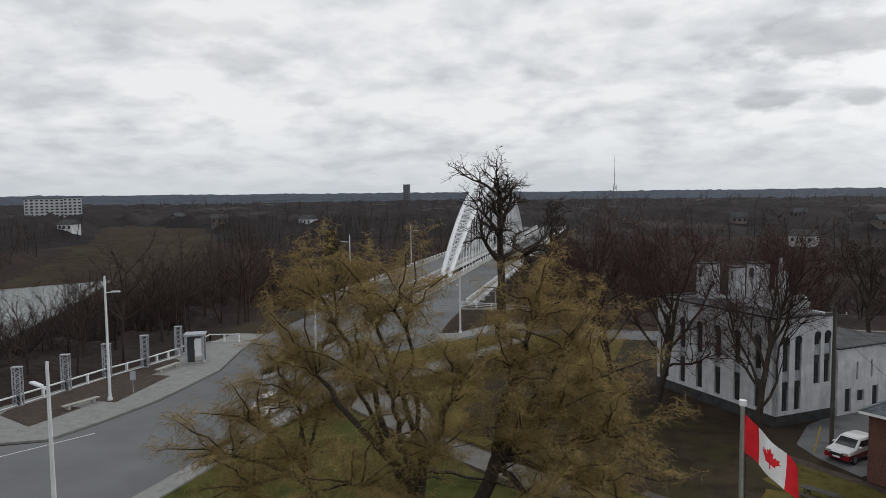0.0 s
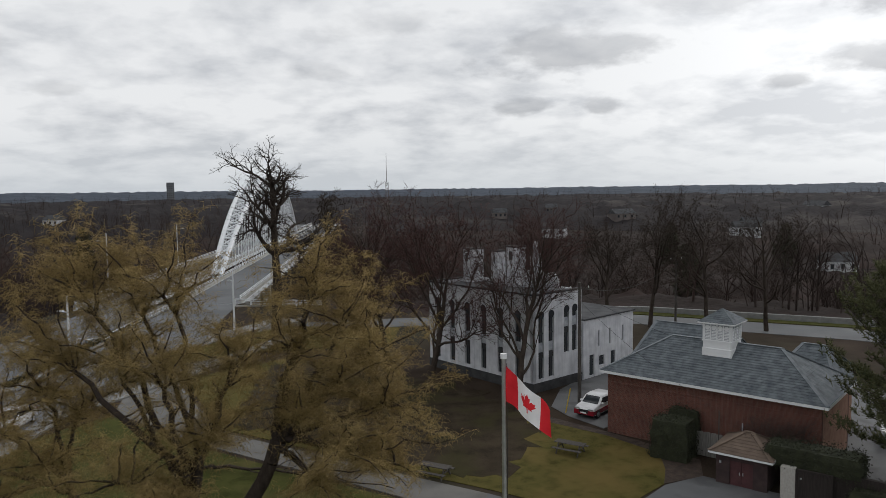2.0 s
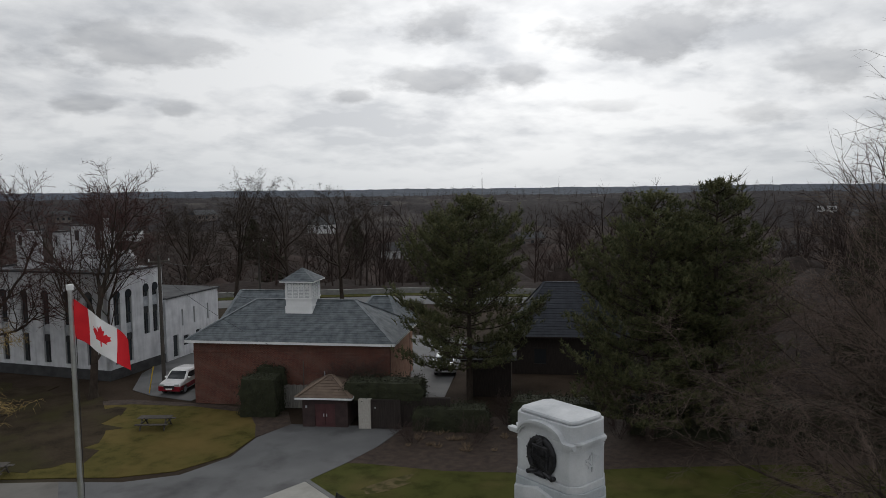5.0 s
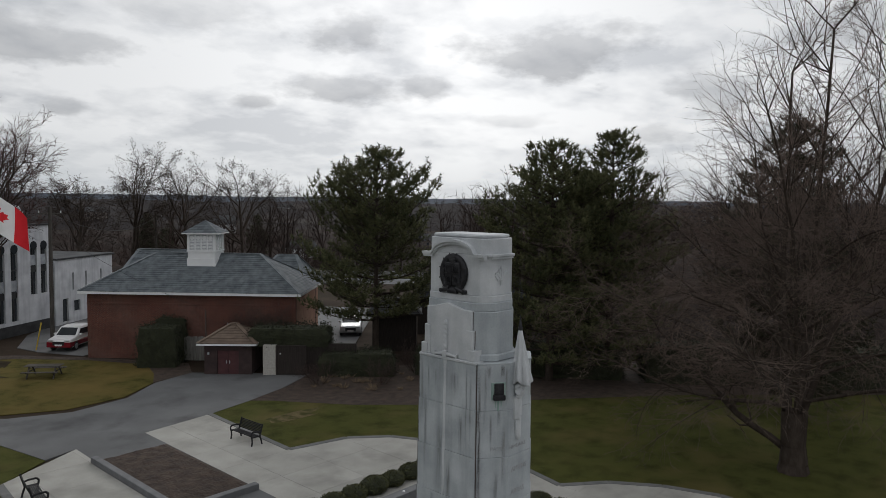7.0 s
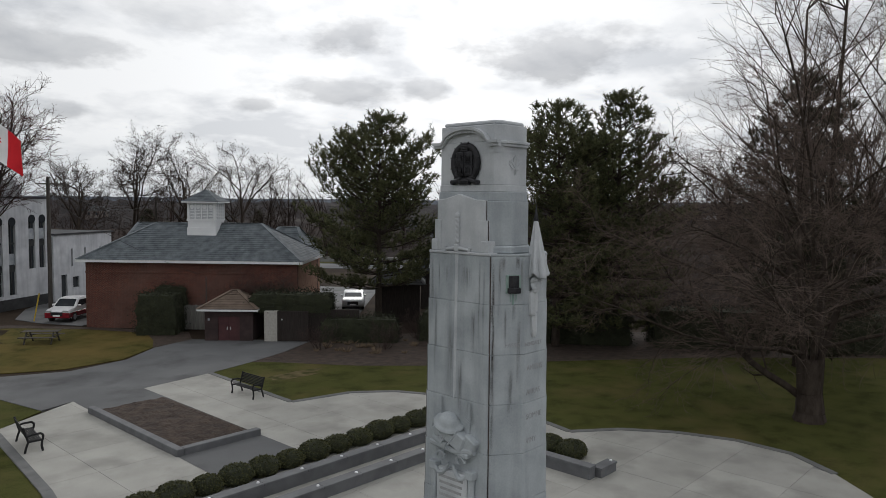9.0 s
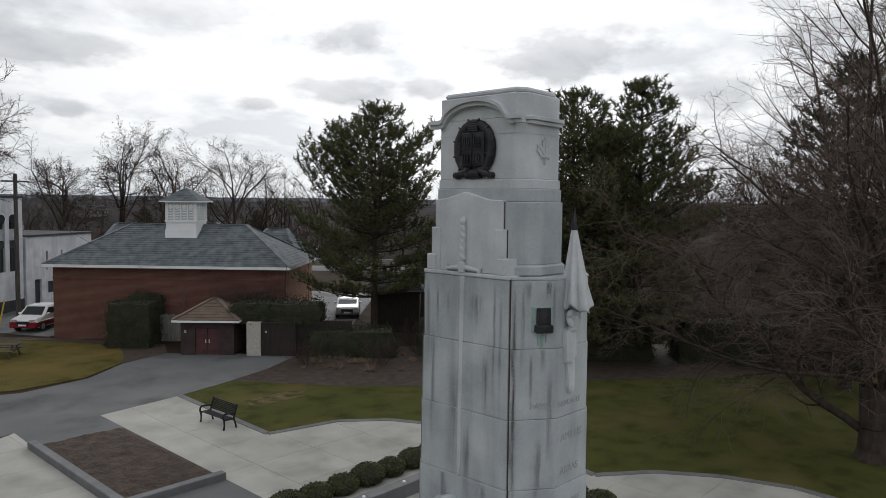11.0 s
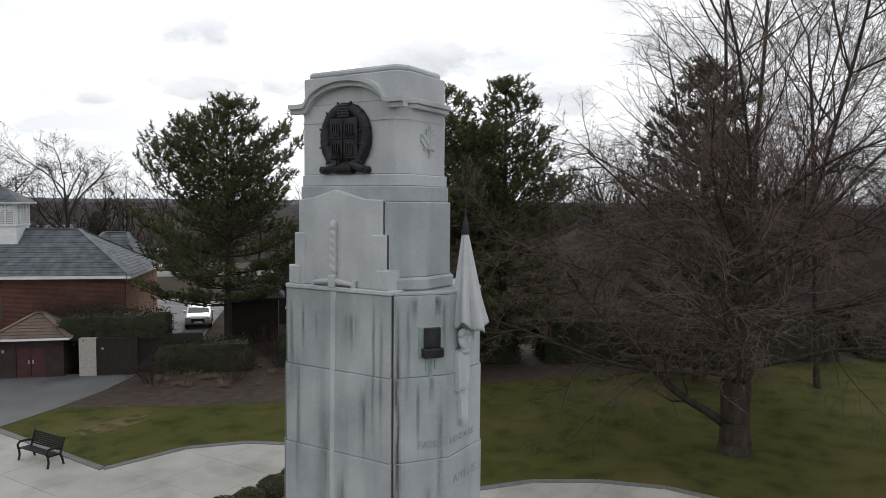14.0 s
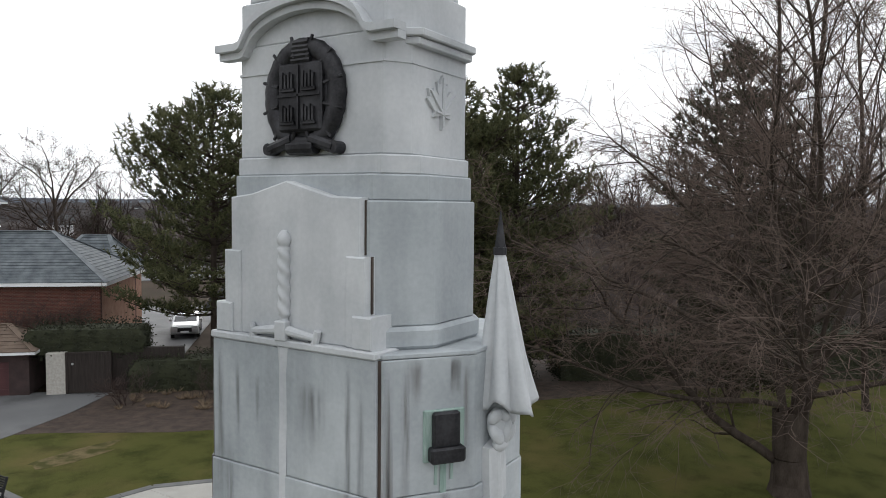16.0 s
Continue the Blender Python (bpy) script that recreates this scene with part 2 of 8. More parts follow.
M = {
    "litter": patchy(material("leaf_litter", (0.024, 0.018, 0.014), (0.062, 0.046, 0.034), 0.95, 0.25, 6, 0.4, contrast=0.25), (0.05, 0.048, 0.03), 0.03, 0.5, 0.65),
    "grass": patchy(material("lawn_grass", (0.042, 0.040, 0.012), (0.098, 0.084, 0.027), 0.95, 1.2, 30, 0.6, contrast=0.25, grain=0.9), (0.15, 0.108, 0.040), 0.16, 0.46, 0.66, 0.85),
    "grass_green": patchy(material("park_grass", (0.030, 0.036, 0.010), (0.070, 0.073, 0.022), 0.95, 0.9, 30, 0.6, contrast=0.25, grain=0.9), (0.12, 0.095, 0.04), 0.3, 0.50, 0.72, 0.6),
    "thicket": patchy(material("bare_thicket", (0.018, 0.014, 0.013), (0.050, 0.040, 0.036), 0.95, 0.9, 5, 0.5, contrast=0.3, bump_distance=0.15), (0.05, 0.032, 0.028), 0.05, 0.5, 0.65, 0.6),
    # blue-grey of distance haze painted into the ridge colour
    "hills": material("painted_haze_hills", (0.047, 0.056, 0.072), (0.086, 0.101, 0.126), 0.95, 0.01, 0.08, 0, contrast=0.3),
    "mulch": material("bark_mulch", (0.022, 0.015, 0.012), (0.075, 0.052, 0.039), 0.95, 2.0, 18, 0.9, contrast=0.3, bump_distance=0.05),
    "asphalt": patchy(material("worn_asphalt", (0.088, 0.090, 0.093), (0.145, 0.147, 0.150), 0.85, 0.35, 60, 0.2, contrast=0.26), (0.045, 0.045, 0.047), 0.28, 0.52, 0.66, 0.75),
    "path": patchy(material("pale_worn_asphalt", (0.115, 0.11, 0.102), (0.175, 0.168, 0.155), 0.9, 0.5, 50, 0.2, contrast=0.3), (0.08, 0.075, 0.068), 0.4, 0.54, 0.7, 0.6),
    "road": patchy(material("road_asphalt", (0.10, 0.105, 0.11), (0.15, 0.155, 0.16), 0.85, 0.2, 50, 0.15, contrast=0.3), (0.075, 0.078, 0.082), 0.07, 0.5, 0.65, 0.7),
    "concrete": patchy(material("pale_concrete", (0.29, 0.285, 0.26), (0.41, 0.40, 0.37), 0.9, 0.6, 40, 0.12, contrast=0.26, vary=0.16), (0.22, 0.215, 0.195), 0.5, 0.50, 0.70, 0.75),
    "kerb": material("grey_kerb_concrete", (0.17, 0.17, 0.165), (0.27, 0.27, 0.26), 0.9, 1.5, 30, 0.15, contrast=0.3),
    "edging": material("dark_grey_edging", (0.10, 0.102, 0.102), (0.18, 0.18, 0.178), 0.9, 1.5, 30, 0.15, contrast=0.3),
    "granite": material("dark_grey_granite", (0.09, 0.092, 0.098), (0.16, 0.163, 0.17), 0.7, 2, 60, 0.08, contrast=0.3),
    "stone": stone_material("weathered_limestone", (0.26, 0.288, 0.305), (0.46, 0.49, 0.51), 0.5),
    "stone_clean": stone_material("pale_limestone", (0.36, 0.38, 0.40), (0.58, 0.595, 0.61), 0.25),
    # leaf litter colour deepened to hold the willows' shade
    "leaf_bed_with_shade": patchy(material("leaf_ground_with_shade", (0.022, 0.017, 0.012), (0.058, 0.045, 0.030), 0.95, 0.6, 14, 0.5, contrast=0.25, grain=0.7), (0.040, 0.040, 0.014), 0.3, 0.48, 0.66, 0.6),
    "dry_earth": patchy(material("trodden_earth", (0.075, 0.062, 0.032), (0.15, 0.12, 0.065), 0.95, 1.5, 20, 0.4, contrast=0.25, grain=0.7), (0.05, 0.052, 0.018), 1.2, 0.46, 0.6, 0.9),
    "stain": stain_material("dark_water_stain", (0.065, 0.060, 0.058)),
    "stain_brown": stain_material("brown_water_stain", (0.10, 0.068, 0.052)),
    # dirt of the lower joints, and painted shadow beside the sword panel
    "joint_and_shade": material("dirty_joint_and_shade", (0.030, 0.024, 0.021), (0.085, 0.066, 0.055), 0.95, 3, 20, 0.2, stretch=(2, 2, 0.4)),
    "bronze": material("dark_bronze", (0.012, 0.012, 0.014), (0.045, 0.045, 0.05), 0.5, 6, 40, 0.2, metal=0.5),
    "brick": brick_material("red_brick"),
    "brick_tan": material("pinkish_render", (0.28, 0.15, 0.10), (0.38, 0.22, 0.155), 0.9, 2, 30, 0.15),
    "shingle": material("grey_asphalt_shingle", (0.06, 0.072, 0.082), (0.185, 0.205, 0.22), 0.9, 2.0, 22, 0.35, contrast=0.3, vary=0.5, island=True),
    "shingle_brown": material("brown_asphalt_shingle", (0.09, 0.065, 0.05), (0.17, 0.125, 0.095), 0.9, 2.0, 22, 0.35, contrast=0.3, vary=0.25, island=True),
    "white": material("white_paint", (0.66, 0.67, 0.68), (0.80, 0.81, 0.82), 0.6, 1.0, 30, 0.05, contrast=0.3),
    "white_wall": stone_material("white_painted_wall", (0.46, 0.47, 0.50), (0.66, 0.67, 0.69), 0.45),
    "white_steel": material("white_painted_steel", (0.60, 0.62, 0.64), (0.76, 0.78, 0.80), 0.45, 1.0, 20, 0.03, contrast=0.3),
    "galv": material("galvanised_steel", (0.30, 0.32, 0.35), (0.46, 0.48, 0.51), 0.5, 2, 40, 0.06, metal=0.35),
    "dark_roof": material("dark_flat_roofing", (0.035, 0.036, 0.04), (0.075, 0.077, 0.08), 0.95, 0.8, 20, 0.2),
    "dark_wall": material("dark_grey_wall", (0.03, 0.031, 0.033), (0.06, 0.06, 0.062), 0.9, 1.2, 20, 0.2),
    "window": glass("dark_window_glass"),
    "maroon": material("maroon_paint", (0.055, 0.021, 0.023), (0.088, 0.034, 0.036), 0.75, 2, 30, 0.1),
    "shed_wall": material("dark_brown_paint", (0.030, 0.019, 0.018), (0.055, 0.034, 0.033), 0.8, 2, 30, 0.1),
    "dark_board": material("dark_brown_boards", (0.018, 0.014, 0.012), (0.036, 0.028, 0.025), 0.9, 3, 30, 0.3, stretch=(6, 6, 0.6)),
    "fence_wood": material("weathered_grey_wood", (0.13, 0.125, 0.115), (0.24, 0.23, 0.21), 0.9, 2, 20, 0.3, stretch=(8, 8, 0.7), vary=0.2),
    "pebble": material("pebbledash", (0.30, 0.285, 0.26), (0.48, 0.46, 0.42), 0.95, 9, 45, 0.8, contrast=0.3),
    "bark": material("dark_bark", (0.030, 0.024, 0.020), (0.075, 0.060, 0.050), 0.95, 4, 30, 0.6, stretch=(1, 1, 0.4), contrast=0.25),
    "bark_grey": material("grey_brown_bark", (0.055, 0.045, 0.038), (0.125, 0.105, 0.09), 0.95, 4, 30, 0.6, stretch=(1, 1, 0.4), contrast=0.25),
    "twig_red": material("reddish_twigs", (0.050, 0.028, 0.026), (0.098, 0.058, 0.052), 0.95, 0.5, 8, 0, contrast=0.3),
    "twig_grey": material("grey_brown_twigs", (0.070, 0.056, 0.050), (0.18, 0.15, 0.132), 0.95, 0.4, 8, 0, contrast=0.3),
    "twig_brown": material("brown_twigs", (0.070, 0.051, 0.044), (0.185, 0.144, 0.122), 0.95, 0.35, 8, 0, contrast=0.3),
    "woods": patchy(material("bare_woodland", (0.030, 0.023, 0.021), (0.072, 0.056, 0.050), 0.95, 0.05, 2, 0, contrast=0.3, vary=0.3, island=True), (0.06, 0.038, 0.032), 0.02, 0.5, 0.62, 0.6),
    "far_woods": patchy(material("far_woodland", (0.018, 0.016, 0.018), (0.042, 0.038, 0.038), 0.95, 0.02, 0.3, 0.8, contrast=0.3, bump_distance=3), (0.085, 0.075, 0.07), 0.012, 0.56, 0.68, 0.7),
    "willow": material("ochre_budding_twigs", (0.21, 0.150, 0.060), (0.48, 0.355, 0.158), 0.9, 0.5, 9, 0, contrast=0.28, vary=0.35, island=True),
    "needle": material("pine_needles", (0.034, 0.042, 0.021), (0.122, 0.122, 0.060), 0.8, 1.0, 20, 0, contrast=0.3, vary=0.35, island=True),
    "needle_dark": material("dark_evergreen", (0.020, 0.023, 0.016), (0.062, 0.060, 0.038), 0.85, 1.0, 20, 0, contrast=0.3, vary=0.35, island=True),
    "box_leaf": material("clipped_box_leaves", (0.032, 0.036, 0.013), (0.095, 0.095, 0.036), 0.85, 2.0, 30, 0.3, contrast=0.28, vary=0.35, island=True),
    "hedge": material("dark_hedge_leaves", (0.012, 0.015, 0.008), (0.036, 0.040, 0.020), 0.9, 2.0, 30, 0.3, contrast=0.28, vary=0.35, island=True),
    "twiggy": material("bare_shrub_twigs", (0.035, 0.022, 0.02), (0.075, 0.05, 0.043), 0.95, 2.0, 10, 0, contrast=0.28),
    "iron": material("black_cast_iron", (0.006, 0.006, 0.007), (0.016, 0.016, 0.018), 0.75, 8, 40, 0.1),
    "red": material("red_flag_cloth", (0.60, 0.012, 0.022), (0.72, 0.02, 0.03), 0.8, 2, 60, 0.05),
    "flag_white": material("white_flag_cloth", (0.74, 0.74, 0.75), (0.82, 0.82, 0.82), 0.8, 2, 60, 0.05),
    "chrome": material("brushed_aluminium", (0.5, 0.51, 0.52), (0.62, 0.63, 0.64), 0.35, 4, 60, 0.02, metal=0.9),
    "car_white": material("white_car_paint_and_sky_glare", (0.72, 0.72, 0.73), (0.8, 0.8, 0.8), 0.25, 2, 10, 0),
    "car_red": material("dark_red_car_paint", (0.16, 0.008, 0.016), (0.22, 0.012, 0.022), 0.25, 2, 10, 0),
    "car_silver": material("silver_car_paint", (0.42, 0.43, 0.44), (0.52, 0.53, 0.54), 0.28, 2, 10, 0, metal=0.3),
    "tyre": material("black_rubber", (0.012, 0.012, 0.012), (0.03, 0.03, 0.03), 0.9, 8, 40, 0.1),
    "lamp_red": glass("red_lamp_glass", (0.35, 0.01, 0.012), 0.2),
    "pole_wood": material("dark_weathered_pole", (0.045, 0.04, 0.036), (0.10, 0.09, 0.08), 0.95, 3, 20, 0.3, stretch=(6, 6, 0.4)),
    "wire": material("black_wire", (0.015, 0.015, 0.015), (0.03, 0.03, 0.03), 0.8),
    "sign_blue": material("blue_sign", (0.02, 0.06, 0.22), (0.03, 0.085, 0.28), 0.5, 3, 20, 0),
    "verdigris": material("verdigris_stain", (0.20, 0.29, 0.26), (0.32, 0.40, 0.37), 0.9, 8, 40, 0.1, stretch=(4, 4, 0.5)),
    "letter": material("incised_lettering", (0.27, 0.275, 0.28), (0.36, 0.365, 0.37), 0.9, 8, 40, 0),
    "water": material("river_water", (0.045, 0.07, 0.066), (0.085, 0.115, 0.105), 0.22, 0.02, 0.4, 0.1, contrast=0.3),
    "far_building": material("far_pale_facade", (0.42, 0.43, 0.45), (0.56, 0.57, 0.58), 0.8, 0.1, 3, 0),
    "far_grey": material("far_grey_facade", (0.12, 0.125, 0.135), (0.19, 0.195, 0.205), 0.9, 0.1, 3, 0),
    "far_brown": material("far_brown_facade", (0.10, 0.085, 0.08), (0.16, 0.14, 0.13), 0.9, 0.1, 3, 0),
    "paint_line": material("white_road_paint", (0.45, 0.45, 0.45), (0.62, 0.62, 0.62), 0.8, 2, 20, 0),
}
for key in ("thicket", "litter", "leaf_bed_with_shade", "dry_earth", "grass", "grass_green", "hills", "woods", "far_woods", "twig_red", "twig_grey", "twig_brown", "bark", "bark_grey", "willow", "needle", "needle_dark"):
    M[key].node_tree.nodes["Principled BSDF"].inputs["Specular IOR Level"].default_value = 0.04



# ---- mesh helpers ----
def part(name, bm, mat, parent=None, label=""):
    """Links a bmesh as one mesh object under a thing or a part."""
    me = bpy.data.meshes.new(name)
    bm.to_mesh(me)
    bm.free()
    return part_mesh(name, me, mat, parent, label)


def part_mesh(name, me, mat, parent=None, label=""):
    for m in (mat if isinstance(mat, (list, tuple)) else [mat]):
        if m is not None and m.name not in [x.name for x in me.materials if x]:
            me.materials.append(m)
    ob = new(name, me)
    if parent is not None:
        ob.parent = parent
    if label:
        ob["label"] = label
    return ob


def thing(name, m, label, category, group="", kind=""):
    e = new(name)
    e.empty_display_size = 0.3
    e.matrix_world = m
    return tagged(e, label, category, group, kind)


def box(bm, x0, x1, y0, y1, z0, z1, bevel=0.0, m=None):
    r = bmesh.ops.create_cube(bm, size=1.0, matrix=Matrix.Translation(((x0 + x1) / 2, (y0 + y1) / 2, (z0 + z1) / 2)) @ Matrix.Diagonal((x1 - x0, y1 - y0, z1 - z0, 1)))
    if bevel:
        es = list({e for v in r["verts"] for e in v.link_edges})
        out = bmesh.ops.bevel(bm, geom=es, offset=bevel, segments=1, affect="EDGES")
        r = {"verts": list({v for f in out["faces"] for v in f.verts} | {v for v in r["verts"] if v.is_valid})}
    if m is not None:
        bmesh.ops.transform(bm, matrix=m, verts=r["verts"])
    return bm


def boxes(*args, bevel=0.0):
    bm = bmesh.new()
    for a in args:
        box(bm, *a, bevel=bevel)
    return bm


def prism(pts, z0, z1, bm=None):
    """A flat polygon with thickness."""
    bm = bm or bmesh.new()
    f = bm.faces.new([bm.verts.new((x, y, z1)) for x, y in pts])
    if f.normal.z < 0 or sum((pts[i][0] - pts[i - 1][0]) * (pts[i][1] + pts[i - 1][1]) for i in range(len(pts))) > 0:
        f.normal_flip()
    r = bmesh.ops.extrude_face_region(bm, geom=[f])
    vs = [g for g in r["geom"] if isinstance(g, bmesh.types.BMVert)]
    bmesh.ops.translate(bm, verts=vs, vec=(0, 0, z0 - z1))
    bmesh.ops.recalc_face_normals(bm, faces=bm.faces)
    return bm


def rod(bm, a, b, r0, r1=None, n=8):
    a, b = Vector(a), Vector(b)
    d = b - a
    m = Matrix.Translation((a + b) / 2) @ d.to_track_quat("Z", "Y").to_matrix().to_4x4()
    bmesh.ops.create_cone(bm, cap_ends=True, segments=n, radius1=r0, radius2=r0 if r1 is None else r1, depth=d.length, matrix=m)
    return bm


def rods(*args, n=8):
    bm = bmesh.new()
    for a in args:
        rod(bm, *a, n=n)
    return bm


def raw_mesh(name, verts, faces):
    """A mesh from arrays; every face has the same number of corners."""
    me = bpy.data.meshes.new(name)
    verts, faces = np.asarray(verts, np.float32), np.asarray(faces, np.int32)
    k = faces.shape[1]
    me.vertices.add(len(verts))
    me.vertices.foreach_set("co", verts.ravel())
    me.loops.add(faces.size)
    me.loops.foreach_set("vertex_index", faces.ravel())
    me.polygons.add(len(faces))
    me.polygons.foreach_set("loop_start", np.arange(0, faces.size, k, dtype=np.int32))
    me.update(calc_edges=True)
    return me


def tubes(segs, sides):
    """Tapered tubes for rows (p0, p1, r0, r1): vertices and quads."""
    s = np.asarray(segs, float)
    p0, p1, r0, r1 = s[:, 0:3], s[:, 3:6], s[:, 6], s[:, 7]
    d = p1 - p0
    d /= np.linalg.norm(d, axis=1, keepdims=True) + 1e-9
    ref = np.where(np.abs(d[:, 2:3]) > 0.9, [[1.0, 0, 0]], [[0, 0, 1.0]])
    u = np.cross(d, ref)
    u /= np.linalg.norm(u, axis=1, keepdims=True) + 1e-9
    w = np.cross(d, u)
    ang = np.arange(sides) * 2 * math.pi / sides
    ring = np.cos(ang)[None, :, None] * u[:, None] + np.sin(ang)[None, :, None] * w[:, None]
    v = np.concatenate([p0[:, None] + ring * r0[:, None, None], p1[:, None] + ring * r1[:, None, None]], 1)
    n = len(s)
    k = np.arange(sides)
    q = np.stack([k, (k + 1) % sides, (k + 1) % sides + sides, k + sides], 1)
    f = (np.arange(n) * 2 * sides)[:, None, None] + q[None]
    return v.reshape(-1, 3), f.reshape(-1, 4)


def join(meshes):
    vs, fs, o = [], [], 0
    for v, f in meshes:
        vs.append(v)
        fs.append(f + o)
        o += len(v)
    return np.concatenate(vs), np.concatenate(fs)


def spikes(segs):
    """Three-sided points for rows (p0, p1, r0): vertices and triangles."""
    s = np.asarray(segs, float)
    v, _ = tubes(np.column_stack([s[:, :7], np.zeros(len(s))]), 3)
    v = v.reshape(len(s), 6, 3)[:, :4].copy()
    v[:, 3] = s[:, 3:6]
    k = np.array([[0, 1, 3], [1, 2, 3], [2, 0, 3]])
    return v.reshape(-1, 3), ((np.arange(len(s)) * 4)[:, None, None] + k[None]).reshape(-1, 3)


def tris(mesh):
    v, f = mesh
    return (v, f) if f.shape[1] == 3 else (v, np.concatenate([f[:, [0, 1, 2]], f[:, [0, 2, 3]]]))


def smooth(me):
    me.polygons.foreach_set("use_smooth", np.ones(len(me.polygons), bool))
    return me


# ---- terrain ----
PLATEAU = [(-60, -80), (-56, 20), (-52.5, 60), (-48.5, 84), (-47.5, 100), (-41, 126), (-13, 128), (-6, 118), (20, 108), (46, 108), (72, 88), (110, 52), (120, -80)]


def outside(x, y):
    """How far a point lies outside the plateau on which park and town stand."""
    best, inside = 1e9, False
    n = len(PLATEAU)
    for i in range(n):
        (x0, y0), (x1, y1) = PLATEAU[i], PLATEAU[(i + 1) % n]
        dx, dy = x1 - x0, y1 - y0
        k = max(0, min(1, ((x - x0) * dx + (y - y0) * dy) / (dx * dx + dy * dy)))
        best = min(best, math.hypot(x - x0 - k * dx, y - y0 - k * dy))
        if (y0 > y) != (y1 > y) and x < x0 + (y - y0) * dx / dy:
            inside = not inside
    return -best if inside else best


def ease(a, b, v):
    k = max(0.0, min(1.0, (v - a) / (b - a)))
    return k * k * (3 - 2 * k)


def ground_height(x, y):
    d = outside(x, y)
    if d <= 0:
        return 0.0
    r = math.hypot(x, y)
    z = -15.0 * ease(0, 48, d) + 13.0 * ease(170, 420, d)
    z += 20.0 * ease(1300, 4200, r) + 5 * ease(60, 400, d) * noise.noise((x * 0.004, y * 0.004, 0.3))
    side = ease(-0.2, 0.9, -x / (r + 1))
    return z + 9 * side * ease(1200, 2600, r)


def terrain():
    rings = [0, 10, 20, 30, 40, 50] + [55 * 1.036 ** i for i in range(127)]
    n = 200
    vs, fs = [], []
    for r in rings:
        for k in range(n):
            a = 2 * math.pi * k / n
            x, y = r * math.sin(a), r * math.cos(a)
            vs.append((x, y, ground_height(x, y) - 0.03))
    for i in range(len(rings) - 1):
        for k in range(n):
            a, b = i * n + k, i * n + (k + 1) % n
            fs.append((a, a + n, b + n, b))
    me = smooth(raw_mesh("ground", vs, fs))
    return tagged(part_mesh("ground", me, M["litter"]), "brown leaf-littered ground falling into a wooded river valley", "ground", kind="structure")


terrain()


def flat(name, pts, z0, z1, mat, label, category, kind="structure"):
    return tagged(part(name, prism(pts, z0, z1), mat), label, category, kind=kind)


def arc(cx, cy, r, a0, a1, n):
    return [(cx + r * math.cos(radians(a0 + (a1 - a0) * i / n)), cy + r * math.sin(radians(a0 + (a1 - a0) * i / n))) for i in range(n + 1)]


# leaf bed under the trees before the white building, their shade in its colour
def ragged(pts, seed, step=1.0, amount=0.55):
    """Outline with an uneven edge."""
    rng, out = random.Random(seed), []
    for (x0, y0), (x1, y1) in zip(pts, pts[1:] + pts[:1]):
        n = max(2, int(math.hypot(x1 - x0, y1 - y0) / step))
        for i in range(n):
            k = i / n
            out.append((x0 + (x1 - x0) * k + rng.gauss(0, amount * 0.5), y0 + (y1 - y0) * k + rng.gauss(0, amount * 0.5)))
    return out


flat("leaf_bed_with_shade", ragged([(-8.5, 60.6), (-2, 54.4), (3, 50.4), (8.6, 46.2), (11, 46.6), (13, 49.6), (14.6, 53), (16.2, 58.5), (12, 68), (2, 78), (-8, 82)], 5, 0.8, 0.9), -0.05, 0.032, M["leaf_bed_with_shade"], "bed of fallen leaves under the trees, darkened with painted willow shade", "ground")


# river in the valley
def strip(mid, width):
    left, right = [], []
    for i, (x, y) in enumerate(mid):
        a, b = mid[max(0, i - 1)], mid[min(len(mid) - 1, i + 1)]
        dx, dy = b[0] - a[0], b[1] - a[1]
        l = math.hypot(dx, dy)
        left.append((x - dy / l * width / 2, y + dx / l * width / 2))
        right.append((x + dy / l * width / 2, y - dx / l * width / 2))
    return left + right[::-1]


RIVER, RIVER_WIDTH = [(-330, 505), (-264, 400), (-231, 330), (-198, 250), (-166, 180), (-142, 120), (-128, 60), (-122, -60)], 42
flat("water", strip(RIVER, RIVER_WIDTH), -14.2, -13.6, M["water"],
     "pale green-grey river winding through the wooded valley", "river")

# lawns
LAWN_PARK = [(-20, -10), (7.2, -10), (7.2, 19), (8.0, 24), (8.7, 31.7), (11, 33.4), (10.2, 37.2), (8.4, 40.1), (1.5, 45.4), (-9.8, 54.8), (-19.5, 64.5), (-24, 59), (-27, 48), (-29, 30), (-30, -10)]
LAWN_PICNIC = [(-9.2, 59.2), (2, 50.0), (9.2, 44.4), (11.8, 42.2), (14.6, 40.9), (17.9, 41.2), (20.6, 43.2), (22.0, 45.4), (23.0, 48.5), (20.5, 53.2), (17.3, 57.6), (11, 61.5), (4, 72), (-6, 84), (-16, 76)]
LAWN_TREE = [(19.6, 34.6), (19.3, 27.0), (22.25, 26.4), (23.9, 25.0), (25.0, 22.8), (25.3, 20.2), (25.0, 17.6), (24.5, 15.6), (26.2, 14.3), (27.4, 12.5), (28.1, 10.4), (28.0, 8.3), (26.9, 6.6),
             (25.0, 4.6), (24.0, 0), (24, -20), (60, -20), (58, 2), (50, 9.9), (42.5, 17.5), (34.8, 23.6), (29.6, 27.2), (26.2, 30.6), (23.4, 34.6), (22.6, 35.4)]
flat("lawn", LAWN_PARK, -0.02, 0.02, M["grass_green"], "patchy dull green and straw-coloured park lawn in early spring", "lawn")
flat("lawn", LAWN_PICNIC, -0.02, 0.02, M["grass"], "worn yellowish lawn round the picnic table", "lawn")
